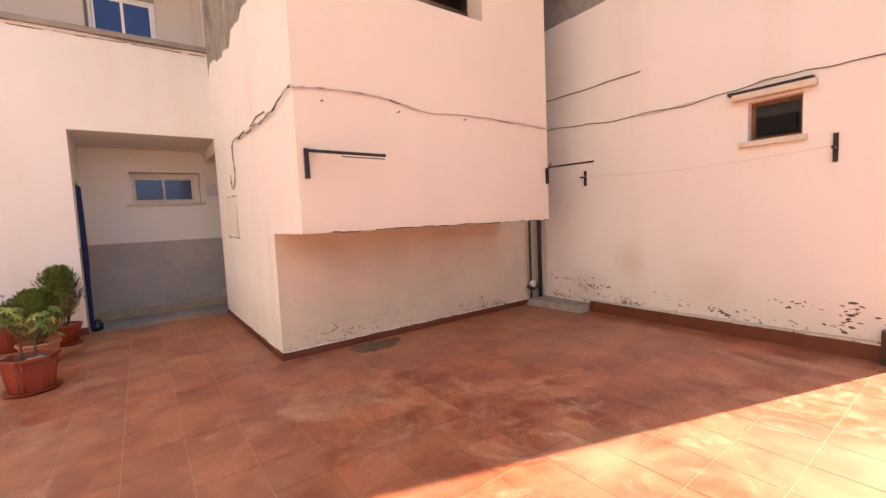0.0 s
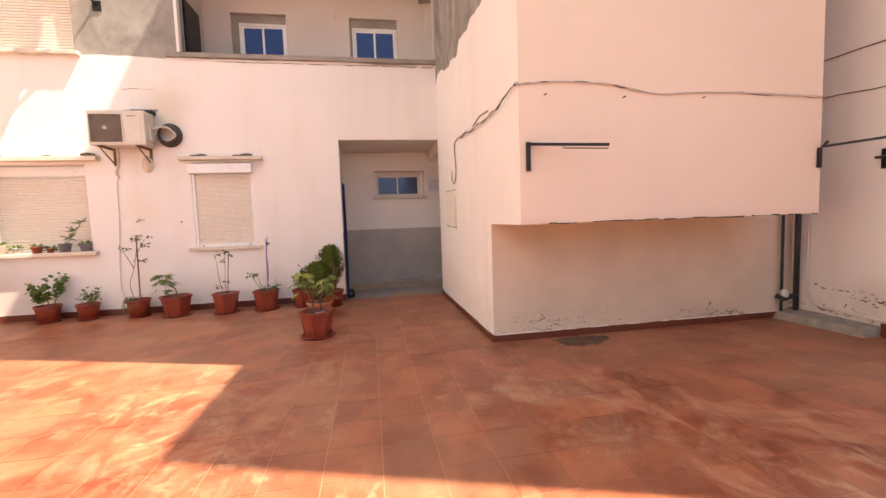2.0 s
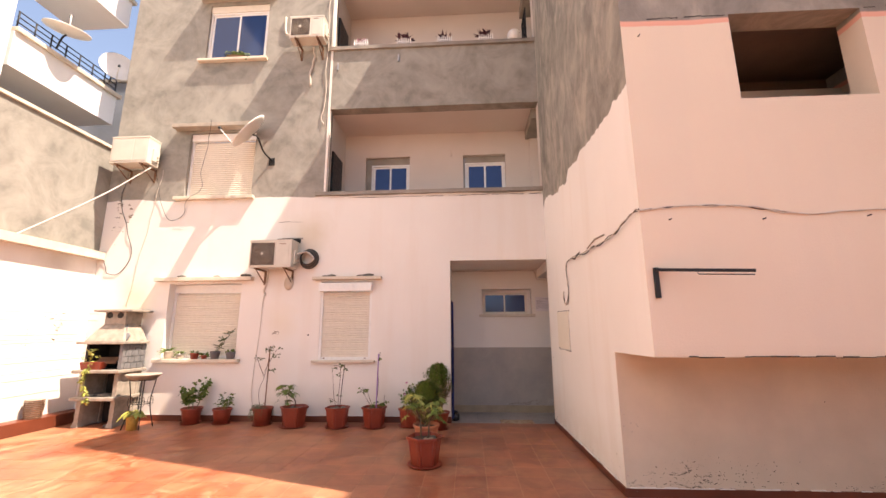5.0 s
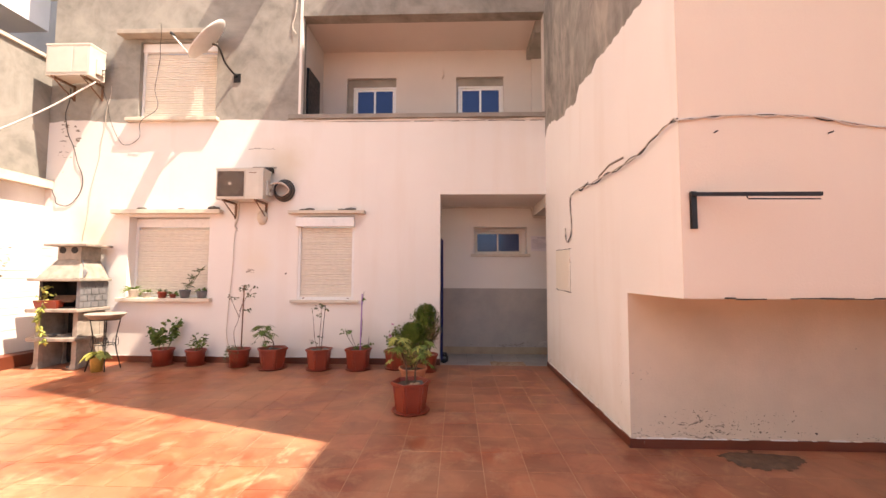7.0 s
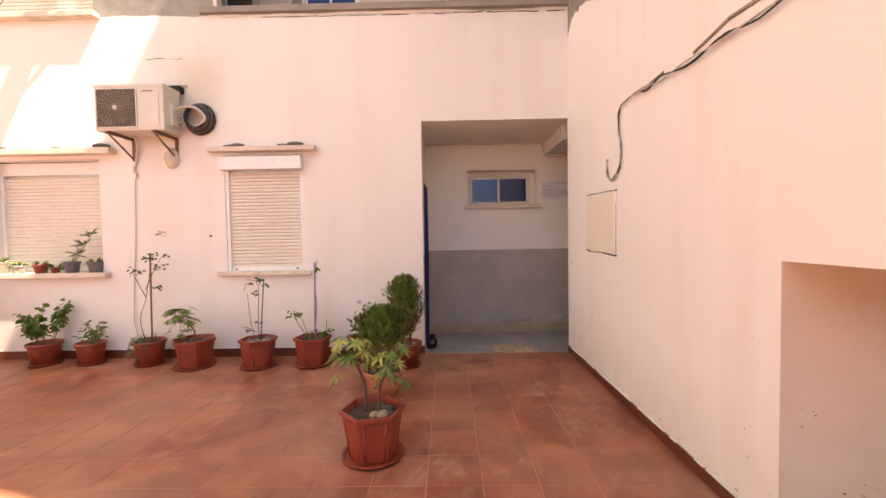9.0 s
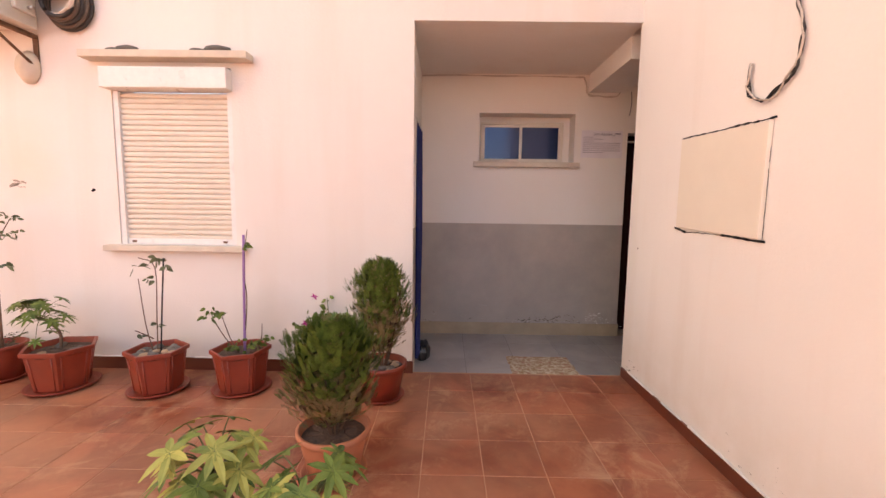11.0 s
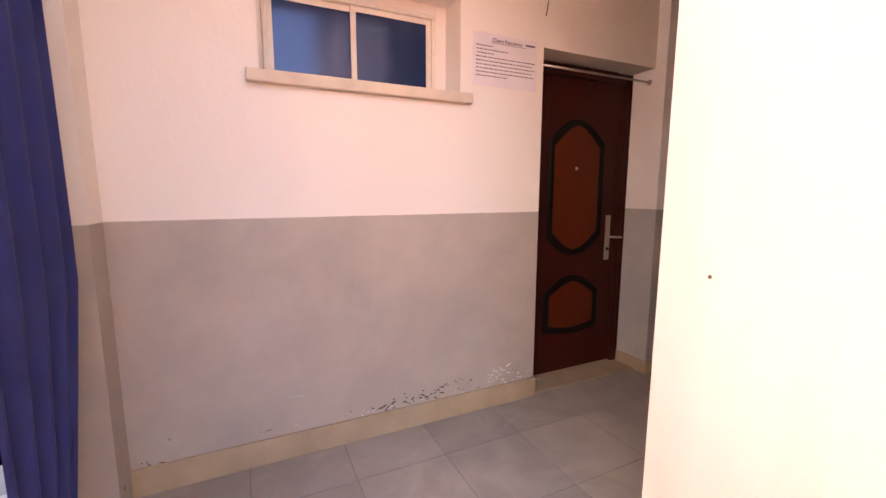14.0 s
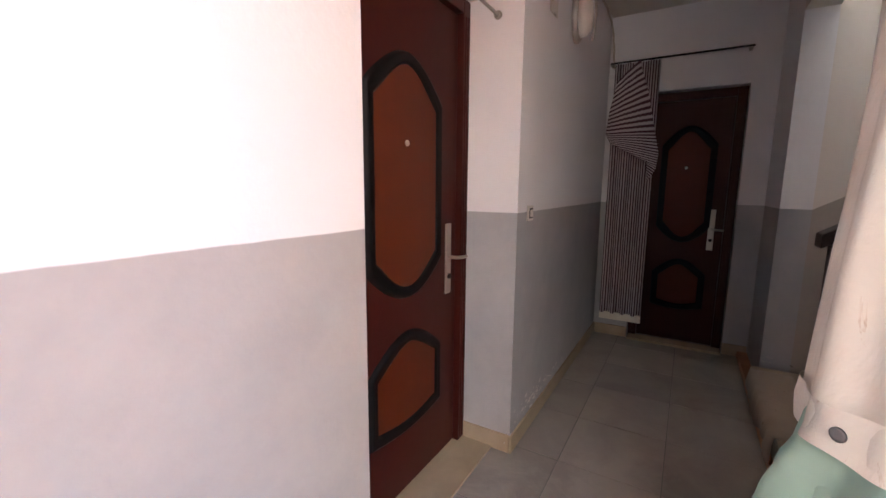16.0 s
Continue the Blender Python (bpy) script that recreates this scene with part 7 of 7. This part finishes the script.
loose("cloth", bm, M["step_cloth"], "worn beige cloth draped over the first stair", "cloth")

# dark door leaf and grille in the loggias, cords, cracks
boxed("door_loggia", -3.176, -3.13, 8.0, 8.62, 4.06, 5.34, M["black"], kind="structure", bevel=0.004)
boxed("door_loggia", -3.176, -3.13, 8.0, 8.62, 7.31, 8.6, M["black"], kind="structure", bevel=0.004)
t = thing("metal_grille", "black metal grille standing on the upper balcony", "railing", (1.02, F + 0.30, 7.30))
for k in range(6):
    boxed("bar", -0.012, 0.012, 0.10 * k, 0.10 * k + 0.018, 0, 1.35, M["black"], t)
for z in (0.35, 0.8, 1.3):
    boxed("rail", -0.014, 0.014, -0.02, 0.54, z, z + 0.025, M["black"], t)
for k, (a, b) in enumerate((((-2.45, 8.93, 4.10), (-1.66, 8.93, 4.52)), ((-2.25, 8.92, 4.08), (-1.66, 8.92, 4.45)))):
    bm = bmesh.new()
    tube(bm, [a, b], 0.012, 6)
    loose("cord", bm, M["stripe"] if k else M["black"], "dark cord strung across the balcony window", "cord", "cords on the balcony")


def crack(x0, x1, y, z, mat, axis="x"):
    bm = bmesh.new()
    u = x0
    while u < x1:
        w = random.uniform(0.03, 0.16)
        if random.random() < 0.8:
            h, dz = random.uniform(0.003, 0.014), random.uniform(-0.006, 0.006)
            v = cuboid(bm, u, min(x1, u + w), y - 0.003, y - 0.0005, z + dz, z + dz + h)
        u += w
    part("trim_crack", bm, mat, kind="structure")


random.seed(95)
crack(1.2, 2.12, 3.55, 4.485, M["soot"])
crack(3.36, 4.35, 3.55, 4.50, M["soot"])
crack(-3.1, 1.1, F, 4.205, M["ledge"])
crack(-2.6, 1.1, F, 4.195, M["soot"])
crack(-4.1, -3.6, F, 3.72, M["cement"])
crack(1.42, 4.37, 3.55, 1.352, M["soot"])


def flakes(name, axis, plane, groups, mat, seed):
    """Small patches where the paint has come off, a millimetre proud of a wall. groups: (u, z, spread_u, spread_z, count, size)."""
    random.seed(seed)
    bm = bmesh.new()
    for u0, z0, su, sz, count, size in groups:
        for _ in range(count):
            u, z = random.gauss(u0, su), random.gauss(z0, sz)
            s = size * random.uniform(0.25, 1.2)
            w, h, tilt = s * random.uniform(0.8, 2.2), s * random.uniform(0.25, 0.8), random.uniform(-0.5, 0.5)
            n = random.randint(7, 11)
            ring = []
            for k in range(n):
                a = 2 * math.pi * k / n
                r = random.uniform(0.45, 1.0)
                du, dz = w * r * math.cos(a), h * r * math.sin(a)
                uu, zz = u + du * math.cos(tilt) - dz * math.sin(tilt), z + du * math.sin(tilt) + dz * math.cos(tilt)
                ring.append((plane, uu, zz) if axis == "x" else (uu, plane, zz))
            bm.faces.new([bm.verts.new(p) for p in ring])
    return part(name, bm, mat, kind="stuff")


flakes("peeled_paint_east", "x", EX - 0.0015, [(3.95, 0.44, 0.20, 0.025, 26, 0.016), (3.45, 0.36, 0.16, 0.03, 26, 0.02), (3.2, 0.25, 0.22, 0.02, 22, 0.014), (2.4, 0.30, 0.3, 0.06, 14, 0.012), (1.75, 0.27, 0.14, 0.05, 22, 0.02), (1.2, 0.42, 0.12, 0.02, 12, 0.02),
                                               (0.78, 0.36, 0.06, 0.10, 22, 0.026), (1.35, 0.22, 0.3, 0.04, 22, 0.018), (0.6, 0.3, 0.08, 0.1, 12, 0.02)], M["peeled"], 101)
flakes("peeled_paint_front", "y", 4.4745, [(1.28, 0.62, 0.05, 0.10, 10, 0.006), (2.2, 0.24, 0.22, 0.06, 70, 0.007), (1.5, 0.2, 0.2, 0.06, 16, 0.008), (3.4, 0.5, 0.9, 0.3, 14, 0.006), (2.3, 0.14, 0.4, 0.02, 24, 0.012)], M["peeled"], 102)
flakes("peeled_paint_lobby", "y", LOBBY_Y - 0.0015, [(0.62, 0.125, 0.16, 0.014, 34, 0.011), (0.9, 0.15, 0.12, 0.03, 30, 0.009), (1.2, 0.14, 0.1, 0.02, 8, 0.008), (-0.6, 0.10, 0.06, 0.01, 6, 0.012)], M["peeled"], 103)
flakes("salt_bloom_lobby", "y", LOBBY_Y - 0.0010, [(1.32, 0.17, 0.06, 0.03, 34, 0.012), (1.45, 0.12, 0.08, 0.02, 12, 0.010), (0.7, 0.11, 0.3, 0.01, 16, 0.008)], M["bloom"], 104)
flakes("salt_bloom_corridor", "y", 8.9285, [(2.95, 0.12, 0.14, 0.03, 40, 0.016), (3.4, 0.10, 0.25, 0.02, 30, 0.014)], M["bloom"], 105)
splay(flakes("peeled_paint_block", "x", BX - 0.0015, [(4.62, 0.62, 0.05, 0.3, 16, 0.006), (5.2, 0.13, 0.4, 0.02, 16, 0.010), (7.55, 0.12, 0.08, 0.04, 16, 0.012)], M["concrete"], 106))

flakes("wall_hole", "y", F - 0.0012, [(-3.34, 1.53, 0.004, 0.006, 5, 0.012)], M["soot"], 107)
flakes("old_plaster_patch", "y", F - 0.0010, [(-3.95, 1.56, 0.02, 0.02, 7, 0.03), (-7.45, 3.9, 0.05, 0.3, 26, 0.03), (-7.2, 4.1, 0.04, 0.25, 10, 0.03)], M["concrete"], 108)
flakes("west_wall_patches", "x", WX + 0.0012, [(7.1, 1.75, 0.10, 0.15, 24, 0.03), (6.6, 1.5, 0.05, 0.10, 8, 0.02)], M["concrete"], 109)

# ---- floor pieces, last ----
tiles(ground, "floor_tiles", WX + 0.271, 9.0, -8, F + 0.02, 0.34, -0.18, 7.72, 0.0, M["tile"],
      lambda x, y: (-3.6 < x < 1.2 and y > 4.2) or (-1.5 < x < 2.5 and y > 3.6), clip=lambda x, y: (x > BX and y > 4.6) or (x > EX and y > 0.42))
tiles(floor_in, "floor_lobby_tiles", -1.4, 4.95, F + 0.021, 9.3, 0.485, -0.2, 8.2, LOBBY_Z, M["tile_in"], lambda x, y: True)
